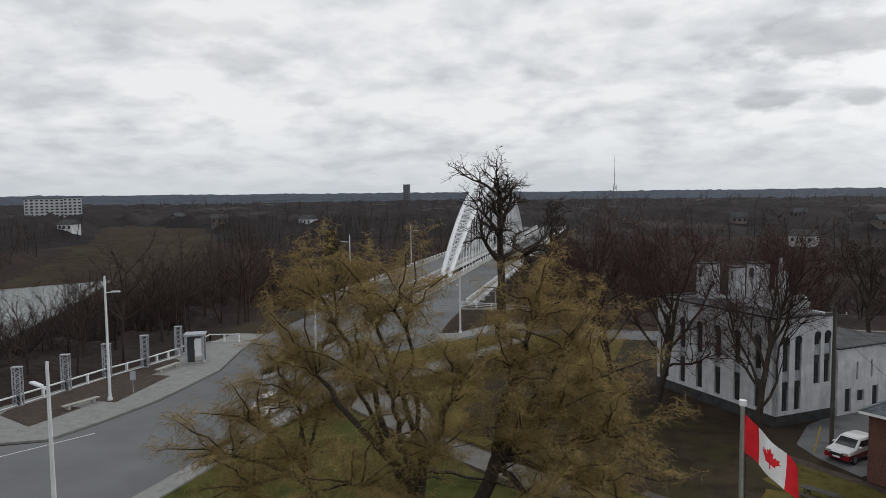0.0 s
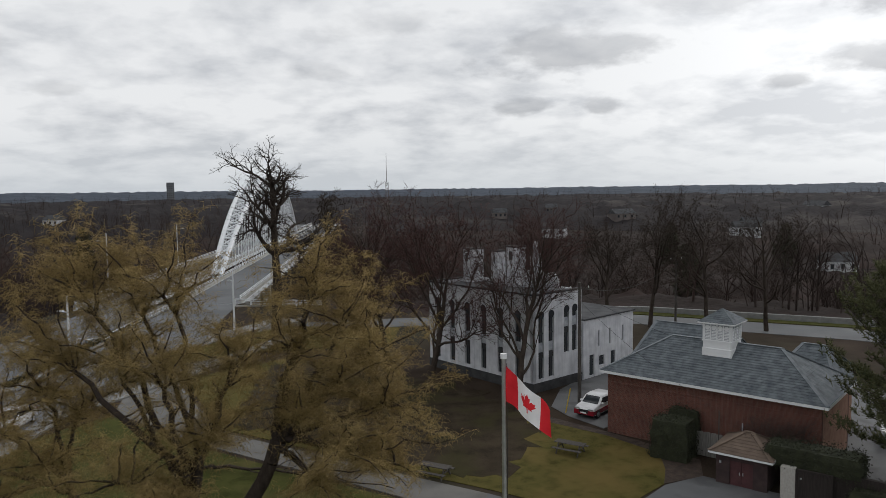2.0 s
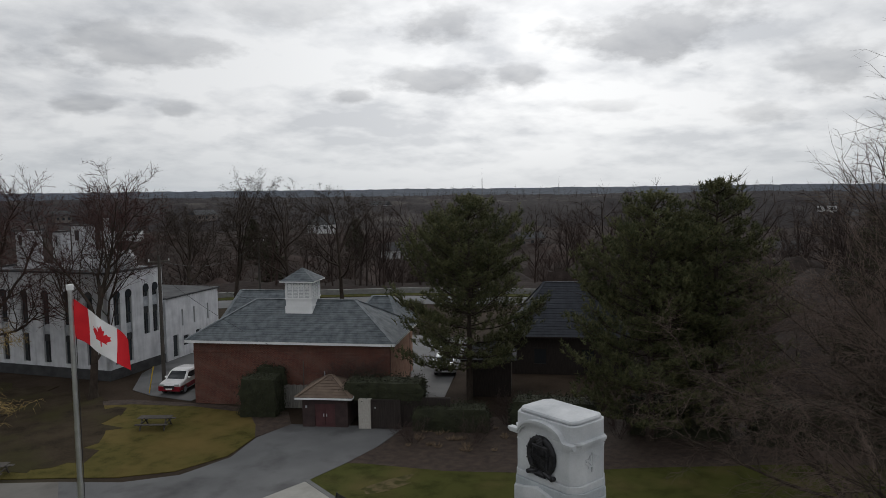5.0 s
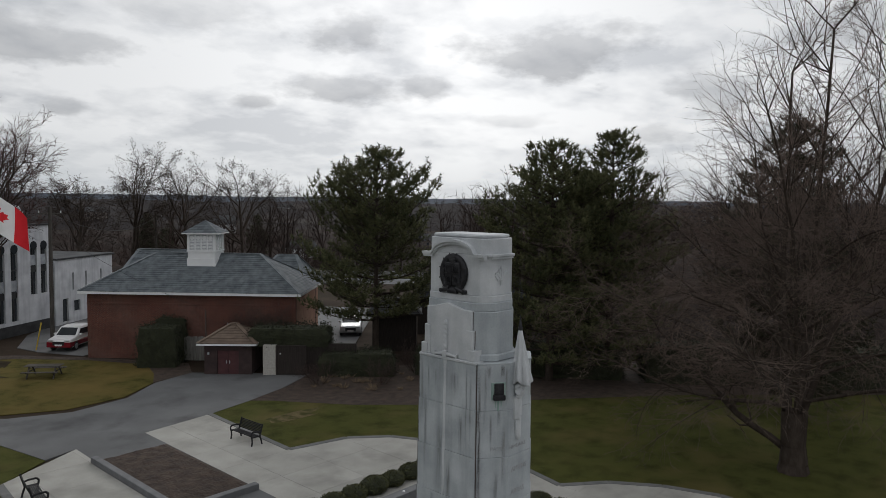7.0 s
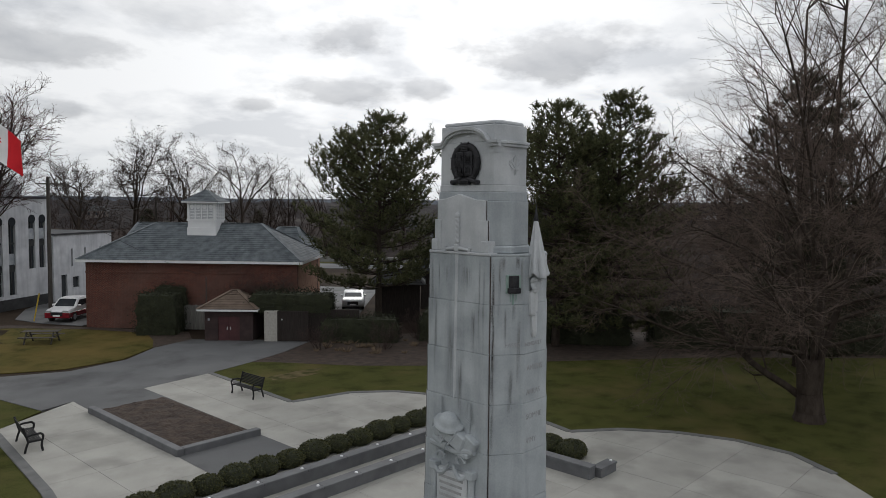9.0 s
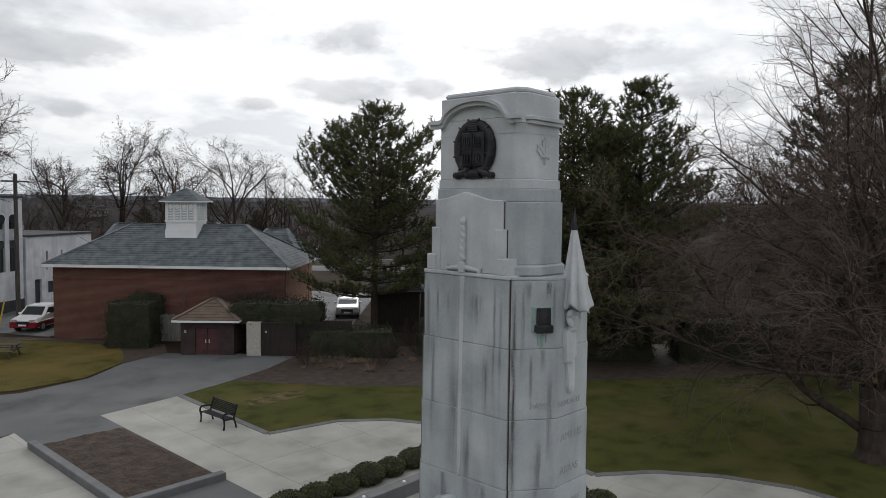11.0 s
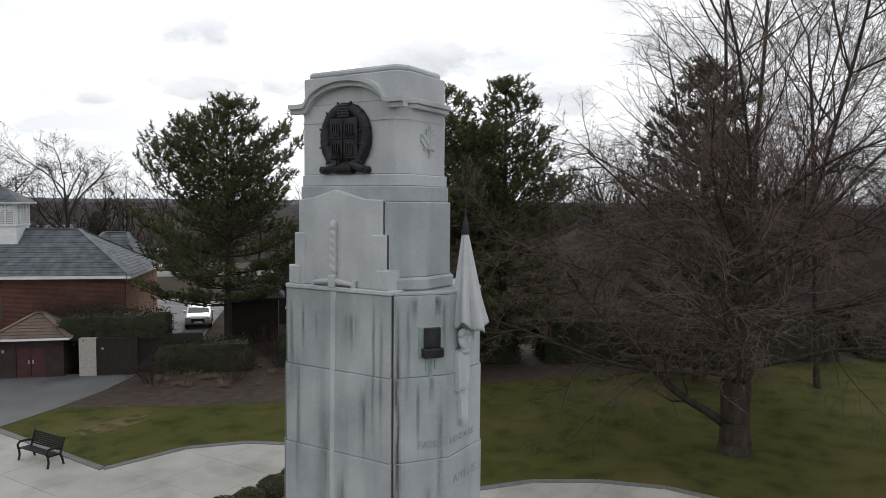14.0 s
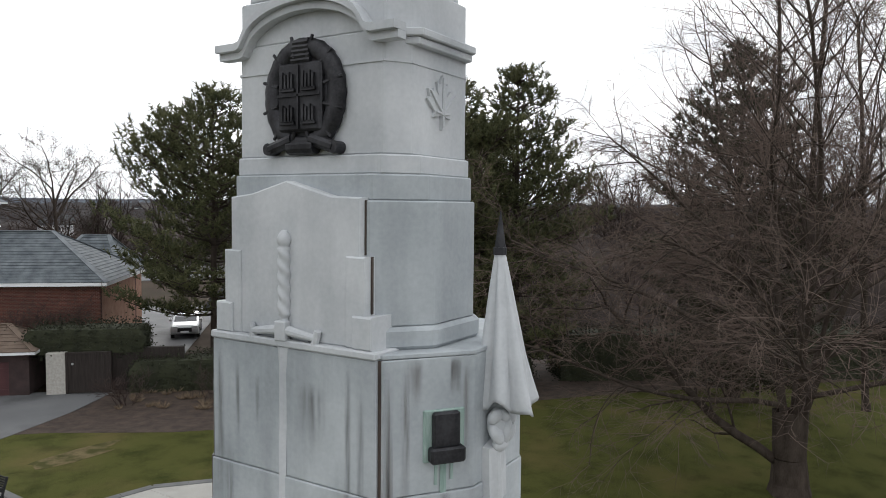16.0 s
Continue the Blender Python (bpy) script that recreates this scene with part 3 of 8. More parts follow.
flat("lawn", LAWN_TREE, -0.02, 0.02, M["grass_green"], "mown dull green lawn behind the paved terrace", "lawn")
flat("lawn", [(-19, 82), (-11, 88), (6, 88), (8, 100), (-8, 104), (-14.5, 97), (-22, 88)], -0.02, 0.015, M["grass"], "rough grass beside the bridge road", "lawn")
flat("soil_bed", [(22.6, 35.4), (23.4, 34.6), (26.2, 30.6), (29.6, 27.2), (34.8, 23.6), (42.5, 17.5), (50, 9.9), (58, 2), (62, 6), (50, 22), (40, 33), (33, 37), (28.9, 38.2), (26, 36.6)], -0.02, 0.025, M["mulch"],
     "wide bed of brown mulch with withered plants under the pines", "planting bed")
flat("soil_bed", [(20.6, 43.2), (23.6, 43.9), (24.8, 46.6), (22.2, 51.0), (20.4, 53.6), (17.3, 57.6), (11, 61.5), (10.4, 60.7), (17, 56.2), (20.2, 52.6), (22.6, 48.3), (21.7, 45.4)], -0.02, 0.03, M["mulch"],
     "dark soil strip edging the lawn below the brick building", "planting bed")

# asphalt drive, park path and car park
flat("drive", [(8.4, 40.1), (10.2, 37.2), (11, 33.4), (12.5, 33.95), (12.3, 24.0), (12.25, 20.2), (15.7, 20.2), (15.75, 34.0), (19.6, 34.6), (22.6, 35.4), (25.5, 36.4), (28.9, 38.2), (27.2, 40.2), (23.6, 43.9),
               (21.8, 43.4), (20.6, 43.0), (17.9, 40.8), (14.6, 40.1), (11.8, 41.2), (9.2, 43.6)], -0.02, 0.040, M["asphalt"], "grey worn asphalt drive leading to the brick shed", "drive")
flat("park_path", [(8.4, 40.1), (9.2, 43.6), (2, 49.3), (-9.4, 58.6), (-16.5, 75.5), (-20.5, 73.5), (-19.4, 65.2), (-9.8, 55.4), (1.5, 46.0)], -0.02, 0.028, M["path"],
     "curving pale asphalt footpath through the park", "path")
flat("car_park", [(18.2, 60.5), (18.8, 57.8), (20.6, 54.2), (24, 56), (34, 66), (44, 58), (34, 45), (31.5, 42.5), (34, 40.5), (52, 57), (40, 76), (33, 79), (25.5, 71), (20.5, 65.5)], -0.02, 0.02, M["asphalt"],
     "dark asphalt yard between the brick and white buildings", "yard")

# plaza with its kerbs and terraces
PLAZA = [(7.2, 19), (8.0, 24), (8.7, 31.7), (12.5, 33.95), (19.6, 34.6), (19.3, 27.0), (22.25, 26.4), (23.9, 25.0), (25.0, 22.8), (25.3, 20.2), (25.0, 17.6), (24.5, 15.6), (26.2, 14.3), (27.4, 12.5),
         (28.1, 10.4), (28.0, 8.3), (26.9, 6.6), (25.0, 4.6), (24.0, 0), (23, -6), (4, -6), (5, 10)]
plaza = flat("pavement", PLAZA, -0.05, 0.022, M["kerb"], "pale concrete terrace round the stone monument", "pavement")


# ---- buildings ----
def roof_courses(parent, mat, a, b, c, d, course=0.32, lift=0.012):
    """Overlapping courses of shingles on a sloped quad: a-b along the eave, d-c along the ridge."""
    a, b, c, d = map(Vector, (a, b, c, d))
    n = max(2, int((d - a).length / course))
    up = (b - a).cross(d - a)
    if up.length < 1e-6:
        up = (b - a).cross(c - b)
    up.normalize()
    for i in range(n):
        k0, k1 = i / n, min(1.0, (i + 1.12) / n)
        p = [a.lerp(d, k0) + up * (lift + 0.018), b.lerp(c, k0) + up * (lift + 0.018), b.lerp(c, k1) + up * 0.004, a.lerp(d, k1) + up * 0.004]
        q = [v - up * 0.02 for v in p[:2]]
        bm = bmesh.new()
        vs = [bm.verts.new(v) for v in p + q]
        bm.faces.new(vs[:4])
        bm.faces.new([vs[4], vs[5], vs[1], vs[0]])
        part("shingle_course", bm, mat, parent)


def hip_roof(parent, x0, x1, y0, y1, z0, z1, inset, mat, name="roof", over=0.45):
    """Hipped roof with a straight ridge along x; its underside closed."""
    x0, x1, y0, y1 = x0 - over, x1 + over, y0 - over, y1 + over
    ym = (y0 + y1) / 2
    A, B, C, D = Vector((x0, y0, z0)), Vector((x1, y0, z0)), Vector((x1, y1, z0)), Vector((x0, y1, z0))
    E, F = Vector((x0 + inset, ym, z1)), Vector((x1 - inset, ym, z1))
    bm = bmesh.new()
    va = [bm.verts.new(v) for v in (A, B, C, D, E, F)]
    for f in ((0, 1, 5, 4), (1, 2, 5), (2, 3, 4, 5), (3, 0, 4), (3, 2, 1, 0)):
        bm.faces.new([va[i] for i in f])
    roof = part(name, bm, mat, parent)
    roof_courses(roof, mat, A, B, F, E)
    roof_courses(roof, mat, C, D, E, F)
    roof_courses(roof, mat, B, C, F, F)
    roof_courses(roof, mat, D, A, E, E)
    for p, q in ((A, E), (D, E), (B, F), (C, F), (E, F)):
        d = (q - p).normalized()
        m = Matrix.Translation((p + q) / 2 + Vector((0, 0, 0.03))) @ d.to_track_quat("X", "Z").to_matrix().to_4x4()
        bm = bmesh.new()
        bmesh.ops.create_cube(bm, size=1, matrix=m @ Matrix.Diagonal(((q - p).length, 0.26, 0.035, 1)))
        part("ridge_cap", bm, mat, roof)
    return roof


def wall_with_openings(bm, length, height, thick, openings, y0=0.0, arch=()):
    """Wall along x from 0, outer face at y0, with holes (x0, x1, z0, z1)."""
    xs = sorted({0.0, length, *[v for o in openings for v in o[:2]]})
    zs = sorted({0.0, height, *[v for o in openings for v in o[2:4]]})
    for i in range(len(xs) - 1):
        for j in range(len(zs) - 1):
            cx, cz = (xs[i] + xs[i + 1]) / 2, (zs[j] + zs[j + 1]) / 2
            if any(o[0] < cx < o[1] and o[2] < cz < o[3] for o in openings):
                continue
            box(bm, xs[i], xs[i + 1], y0, y0 + thick, zs[j], zs[j + 1])
    bmesh.ops.remove_doubles(bm, verts=bm.verts, dist=0.0005)
    return bm


def brick_building():
    """Long red-brick hall with a hipped shingle roof and a louvred cupola."""
    b = thing("brick_building", pose(20.70, 53.52, 0, 0, 0, -48.4), "long single-storey red brick hall with grey shingle hip roof", "building")
    Lh, Dp, H = 15.1, 7.6, 4.75
    part("wall", boxes((0, Lh, 0, 0.3, -0.3, H)), M["brick"], b)
    part("wall", boxes((0, 0.3, 0.302, Dp, -0.3, H)), M["brick"], b)
    part("wall", boxes((0.302, Lh - 0.002, Dp - 0.3, Dp, -0.3, H)), M["brick"], b)
    part("end_wall", boxes((Lh - 0.3, Lh, 0.302, Dp - 0.302, -0.3, H)), M["brick_tan"], b, "end wall in pinkish render")
    part("wall_band", boxes((-0.02, Lh + 0.02, -0.035, 0.0, 3.9, 4.02), bevel=0.01), M["brick"], b)
    part("fascia", boxes((-0.47, Lh + 0.47, -0.47, -0.43, H - 0.06, H + 0.12), (Lh + 0.43, Lh + 0.47, -0.43, Dp + 0.43, H - 0.06, H + 0.12), (-0.47, -0.43, -0.43, Dp + 0.43, H - 0.06, H + 0.12)), M["white"], b, "white painted eaves board")
    part("soffit", boxes((-0.43, Lh + 0.43, -0.43, Dp + 0.43, H - 0.02, H + 0.02)), M["white"], b)
    hip_roof(b, 0, Lh, 0, Dp, H + 0.13, 7.4, 4.0, M["shingle"])
    # rear wing
    part("rear_wing", boxes((-0.6, 6.0, Dp, Dp + 6, -0.3, 4.4)), M["brick"], b)
    hip_roof(b, -0.6, 6.0, Dp - 1.4, Dp + 6.2, 4.5, 7.2, 0.5, M["shingle"], "wing_roof")
    part("rear_wing", boxes((Lh - 4.6, Lh - 0.6, Dp + 0.004, Dp + 4, -0.3, 4.4)), M["brick_tan"], b)
    hip_roof(b, Lh - 4.6, Lh - 0.6, Dp - 2.2, Dp + 4.2, 4.6, 7.0, 1.7, M["shingle"], "wing_roof")
    part("downpipe", rods(((Lh - 4.9, -0.06, 0), (Lh - 4.9, -0.06, 2.7), 0.045)), M["galv"], b)
    # cupola
    cx, cy, s = 7.5, 3.35, 1.02
    cup = part("cupola", boxes((cx - s, cx + s, cy - s, cy + s, 6.2, 8.95)), M["white"], b, "white louvred cupola with arched openings")
    bm = bmesh.new()
    for i in range(4):
        box(bm, cx - s - 0.07 + 0, cx + s + 0.07, cy - s - 0.07, cy + s + 0.07, 8.88 + i * 0.04, 8.91 + i * 0.04)
    box(bm, cx - s - 0.06, cx + s + 0.06, cy - s - 0.06, cy + s + 0.06, 7.6, 7.7)
    part("cornice", bm, M["white"], cup)
    # grey panels behind the slats stand in for shade in the louvre gaps
    for sgn in (-1, 1):
        part("louvre_gap_shade", boxes((cx - 0.92, cx + 0.92, cy + sgn * (s + 0.004) - 0.004, cy + sgn * (s + 0.004) + 0.004, 7.74, 8.84)), M["galv"], cup)
        part("louvre_gap_shade", boxes((cx + sgn * (s + 0.004) - 0.004, cx + sgn * (s + 0.004) + 0.004, cy - 0.92, cy + 0.92, 7.74, 8.84)), M["galv"], cup)
        for i in range(4):
            x = cx + (i - 1.5) * 0.46
            bm = bmesh.new()
            for k in range(8):
                box(bm, x - 0.15, x + 0.15, cy + sgn * (s + 0.02) - 0.015, cy + sgn * (s + 0.02) + 0.015, 7.78 + k * 0.11, 7.84 + k * 0.11)
            bmesh.ops.create_cone(bm, cap_ends=True, segments=14, radius1=0.16, radius2=0.16, depth=0.05, matrix=Matrix.Translation((x, cy + sgn * (s + 0.02), 8.65)) @ pose(0, 0, 0, 90))
            part("louvre", bm, M["white"], cup)
            y = cy + (i - 1.5) * 0.46
            bm = bmesh.new()
            for k in range(8):
                box(bm, cx + sgn * (s + 0.02) - 0.015, cx + sgn * (s + 0.02) + 0.015, y - 0.15, y + 0.15, 7.78 + k * 0.11, 7.84 + k * 0.11)
            part("louvre", bm, M["white"], cup)
        for i in range(5):
            x = cx + (i - 2) * 0.46
            part("pilaster", boxes((x - 0.045, x + 0.045, cy + sgn * (s + 0.03) - 0.03, cy + sgn * (s + 0.03) + 0.03, 7.7, 8.9)), M["white"], cup)
            y = cy + (i - 2) * 0.46
            part("pilaster", boxes((cx + sgn * (s + 0.03) - 0.03, cx + sgn * (s + 0.03) + 0.03, y - 0.045, y + 0.045, 7.7, 8.9)), M["white"], cup)
    z0, z1, e = 9.03, 9.95, s + 0.32
    bm = bmesh.new()
    va = [bm.verts.new(v) for v in ((cx - e, cy - e, z0), (cx + e, cy - e, z0), (cx + e, cy + e, z0), (cx - e, cy + e, z0), (cx, cy, z1))]
    for f in ((0, 1, 4), (1, 2, 4), (2, 3, 4), (3, 0, 4), (3, 2, 1, 0)):
        bm.faces.new([va[i] for i in f])
    cs = [v.co.copy() for v in va]
    part("cupola_roof", bm, M["shingle"], cup)
    for i in range(4):
        roof_courses(cup, M["shingle"], cs[i], cs[(i + 1) % 4], cs[4], cs[4], 0.26)
    part("cupola_eave", boxes((cx - e - 0.02, cx + e + 0.02, cy - e - 0.02, cy + e + 0.02, z0 - 0.09, z0 - 0.01)), M["white"], cup)
    # gable lip in front of the cupola
    part("cupola_base", boxes((cx - s - 0.05, cx + s + 0.05, cy - s - 0.05, cy + s + 0.05, 6.2, 7.1)), M["white"], cup)
    return b


brick_building()


def garden_shed():
    b = thing("garden_shed", pose(23.61, 43.31, 0, 0, 0, -46.0), "small shed with maroon doors and brown shingle hip roof", "shed")
    bm = wall_with_openings(bmesh.new(), 3.1, 2.08, 0.2, [(0.85, 2.25, 0.0, 1.62)], 0.0)
    bmesh.ops.translate(bm, verts=bm.verts, vec=(0.5, 0, 0))
    part("wall", bm, M["shed_wall"], b, "dark brown painted wall")
    part("side_wall", boxes((0.5, 0.7, 0.2, 3.2, 0, 2.08), (3.4, 3.6, 0.2, 3.2, 0, 2.08), (0.7, 3.4, 3.0, 3.2, 0, 2.08)), M["shed_wall"], b)
    for i in range(2):
        x = 1.36 + 0.70 * i
        d = part("door", boxes((x, x + 0.68, 0.06, 0.11, 0.03, 1.60), bevel=0.006), M["maroon"], b)
        for z in (0.25, 1.25):
            part("brace", boxes((x + 0.04, x + 0.64, 0.035, 0.06, z, z + 0.08)), M["maroon"], d)
        part("handle", boxes((x + (0.56 if i == 0 else 0.06), x + (0.62 if i == 0 else 0.12), 0.02, 0.035, 0.75, 0.95)), M["chrome"], d)
    part("sill", boxes((1.3, 2.8, -0.06, 0.06, 0.0, 0.035)), M["kerb"], b)
    part("fascia", boxes((0.1, 4.0, -0.4, -0.36, 2.0, 2.12), (3.96, 4.0, -0.36, 3.6, 2.0, 2.12), (0.1, 0.14, -0.36, 3.6, 2.0, 2.12)), M["white"], b, "white painted eaves board")
    part("soffit", boxes((0.14, 3.96, -0.36, 3.56, 2.05, 2.09)), M["dark_board"], b)
    hip_roof(b, 0.5, 3.6, 0, 3.2, 2.13, 3.15, 1.75, M["shingle_brown"], over=0.38)
    part("wall_lamp", boxes((0.72, 0.84, -0.07, 0.0, 1.35, 1.5), bevel=0.01), M["galv"], b)


garden_shed()


def yard_gate():
    """Pebbledash pier, dark gate panel and back wall beside the shed, overgrown on top."""
    g = thing("garden_wall", pose(26.45, 40.15, 0, 0, 0, -46.0), "dark boarded wall with pebbledash pier beside the shed", "wall")
    part("pier", boxes((0.12, 0.95, 0.0, 0.45, 0, 2.0), bevel=0.015), M["pebble"], g, "pale pebbledash pier")
    part("frame", boxes((0.95, 1.05, 0.05, 0.2, 0, 2.0), (2.85, 2.95, 0.05, 0.2, 0, 2.0), (1.05, 2.85, 0.05, 0.2, 1.9, 2.0)), M["dark_board"], g)
    for i in range(12):
        x = 1.06 + i * 0.149
        part("board", boxes((x, x + 0.142, 0.08, 0.12, 0.05, 1.9)), M["dark_board"], g)
    part("back_wall", boxes((0.12, 6.2, 0.5, 0.8, 0, 2.05)), M["dark_board"], g)
    part("latch", rods(((1.25, 0.05, 1.45), (1.25, 0.08, 1.45), 0.06)), M["chrome"], g)
    part("sill", boxes((1.0, 2.95, -0.03, 0.05, 0, 0.04)), M["kerb"], g)


yard_gate()


def board_fence():
    f = thing("board_fence", pose(25.0, 47.6, 0, 0, 0, -46.0), "weathered grey board fence behind the evergreen bush", "fence")
    for i in range(12):
        part("board", boxes((i * 0.15, i * 0.15 + 0.14, 0, 0.03, 0.05, 1.75 + 0.03 * ((i * 7) % 3))), M["fence_wood"], f)
    for z in (0.4, 1.3):
        part("rail", boxes((0, 1.8, 0.03, 0.09, z, z + 0.1)), M["fence_wood"], f)


board_fence()


def white_building():
    """Two white wings with tall arched dark windows, flat dark roof and stair turrets behind."""
    yaw = -57.6
    b = thing("white_building", pose(9.59, 77.33, 0, 0, 0, yaw), "white painted flat-roofed building with tall arched windows", "building")
    Lf, Dp, H = 15.1, 6.9, 9.1
    wins = [(1.0 + i * 2.35, 1.75 + i * 2.35, 1.2, 7.2) for i in range(6)]
    part("wall", wall_with_openings(bmesh.new(), Lf, H, 0.35, wins), M["white_wall"], b)

    def tall_window(x, z0, z1, side=False):
        def tr(bm):
            if side:
                bmesh.ops.transform(bm, matrix=Matrix.Translation((Lf, 0, 0)) @ pose(0, 0, 0, 0, 0, 90), verts=bm.verts)
            return bm
        bm = boxes((x - 0.04, x + 0.79, 0.2, 0.26, z0, z1))
        bmesh.ops.create_cone(bm, cap_ends=True, segments=20, radius1=0.375, radius2=0.375, depth=0.06, matrix=Matrix.Translation((x + 0.375, -0.012, z1)) @ pose(0, 0, 0, 90))
        w = part("window", tr(bm), M["window"], b)
        part("frame", tr(boxes((x + 0.34, x + 0.41, 0.12, 0.2, z0, z1), (x, x + 0.75, 0.12, 0.2, z0 + 1.9, z0 + 2.45), (x, x + 0.75, 0.12, 0.2, z0 + 4.2, z0 + 4.3))), M["dark_wall"], w)
        part("panel", tr(boxes((x + 0.02, x + 0.73, 0.1, 0.12, z0 + 2.5, z0 + 3.4))), M["galv"], w)
    for o in wins:
        tall_window(o[0], o[2], o[3])
    sw = [(0.7, 1.45, 1.2, 7.2), (2.1, 2.85, 1.2, 7.2), (4.3, 5.05, 3.2, 7.4), (5.5, 6.25, 3.2, 7.4)]
    bm = wall_with_openings(bmesh.new(), Dp, H, 0.35, sw)
    bmesh.ops.transform(bm, matrix=Matrix.Translation((Lf, 0, 0)) @ pose(0, 0, 0, 0, 0, 90), verts=bm.verts)
    part("side_wall", bm, M["white_wall"], b)
    for o in sw:
        tall_window(o[0], o[2], o[3], True)
    part("back_wall", boxes((0, Lf - 0.36, Dp - 0.35, Dp, 0, H), (0, 0.35, 0.36, Dp - 0.36, 0, H)), M["white_wall"], b)
    part("roof", boxes((0.35, Lf - 0.36, 0.36, Dp - 0.36, 8.7, 8.8)), M["dark_roof"], b, "dark flat roof")
    part("parapet", boxes((-0.12, Lf + 0.12, -0.12, 0.34, H, H + 0.16), (Lf - 0.34, Lf + 0.12, 0.36, Dp, H, H + 0.16), (-0.12, 0.3, 0.36, Dp, H, H + 0.16)), M["dark_roof"], b, "dark roof edging")
    part("plinth", boxes((-0.05, Lf + 0.05, -0.06, -0.005, 0, 0.9), (Lf + 0.005, Lf + 0.06, 0, Dp, 0, 0.9)), M["dark_wall"], b)
    # pediment and round-arched gable over the side wing
    bm = boxes((Lf - 5.2, Lf - 0.5, 4.0, 4.3, H, H + 1.2))
    for x in (Lf - 4.2, Lf - 2.8, Lf - 1.4):
        bmesh.ops.create_cone(bm, cap_ends=True, segments=24, radius1=0.62, radius2=0.62, depth=0.35, matrix=Matrix.Translation((x, 4.15, H + 1.15)) @ pose(0, 0, 0, 90))
    part("arched_parapet", bm, M["white_wall"], b)
    for x0, x1, y0, y1, z1 in ((6.9, 8.2, 4.8, 6.4, 12.9), (4.4, 5.4, 5.0, 6.2, 12.3), (0.8, 2.0, 4.2, 6.2, 12.4)):
        t = part("stair_turret", boxes((x0, x1, y0, y1, 8.8, z1), bevel=0.03), M["white_wall"], b)
        part("coping", boxes((x0 - 0.1, x1 + 0.1, y0 - 0.1, y1 + 0.1, z1, z1 + 0.14)), M["dark_roof"], t)
        part("opening", boxes((x0 + 0.4, x1 - 0.4, y0 - 0.02, y0 + 0.05, z1 - 1.3, z1 - 0.4)), M["dark_wall"], t)
    part("chimney", boxes((9.9, 10.6, 5.2, 6.2, 8.8, 12.4), (10.1, 10.4, 5.4, 5.8, 12.4, 13.6), bevel=0.02), M["white_wall"], b)
    part("roof_unit", boxes((12.4, 13.8, 2.6, 3.8, 8.8, 9.7), bevel=0.03), M["galv"], b)
    # lower annexe
    bm = wall_with_openings(bmesh.new(), 8.6, 5.9, 0.3, [(1.0, 1.8, 0.2, 2.3), (2.6, 3.5, 1.0, 2.0), (4.6, 5.4, 0.2, 2.2), (2.4, 2.65, 3.0, 4.6), (4.3, 4.55, 3.0, 4.6), (6.6, 6.85, 3.0, 4.6)])
    mt = Matrix.Translation((Lf, Dp + 0.3, 0)) @ pose(0, 0, 0, 0, 0, 92)
    bmesh.ops.transform(bm, matrix=mt, verts=bm.verts)
    ax = part("annexe_wall", bm, M["white_wall"], b)
    for x0, x1, z0, z1 in ((1.0, 1.8, 0.2, 2.3), (2.6, 3.5, 1.0, 2.0), (4.6, 5.4, 0.2, 2.2), (2.4, 2.65, 3.0, 4.6), (4.3, 4.55, 3.0, 4.6), (6.6, 6.85, 3.0, 4.6)):
        bm = boxes((x0 - 0.02, x1 + 0.02, 0.18, 0.24, z0 - 0.02, z1 + 0.02))
        bmesh.ops.transform(bm, matrix=mt, verts=bm.verts)
        part("window", bm, M["window"], ax)
    bm = boxes((0.0, 8.8, -0.15, 9.0, 5.9, 6.05), (8.3, 8.6, 0.32, 9.0, 0, 5.9))
    bmesh.ops.transform(bm, matrix=mt, verts=bm.verts)
    part("annexe_roof", bm, M["dark_roof"], b, "dark flat annexe roof")


white_building()


# ---- monument ----
MX, MY = 12.75, 10.69                  # its centre


def wobble(bm, amount, seed):
    for v in bm.verts:
        v.co += Vector((noise.noise((v.co.x * 3 + seed, v.co.y * 3, v.co.z * 3)), noise.noise((v.co.x * 3, v.co.y * 3 + seed, v.co.z * 3)), 0)) * amount


def maple_leaf(s=1.0):
    """Outline of a maple leaf, about 2 s across, stem down."""
    half = [(0, 1.0), (0.16, 0.70), (0.30, 0.78), (0.24, 0.38), (0.46, 0.58), (0.52, 0.47), (0.78, 0.52), (0.70, 0.30), (0.82, 0.22), (0.42, -0.10), (0.47, -0.26), (0.06, -0.20)]
    pts = half + [(0.045, -0.62), (-0.045, -0.62)] + [(-x, y) for x, y in half[:0:-1]]
    return [(x * s, y * s) for x, y in pts]


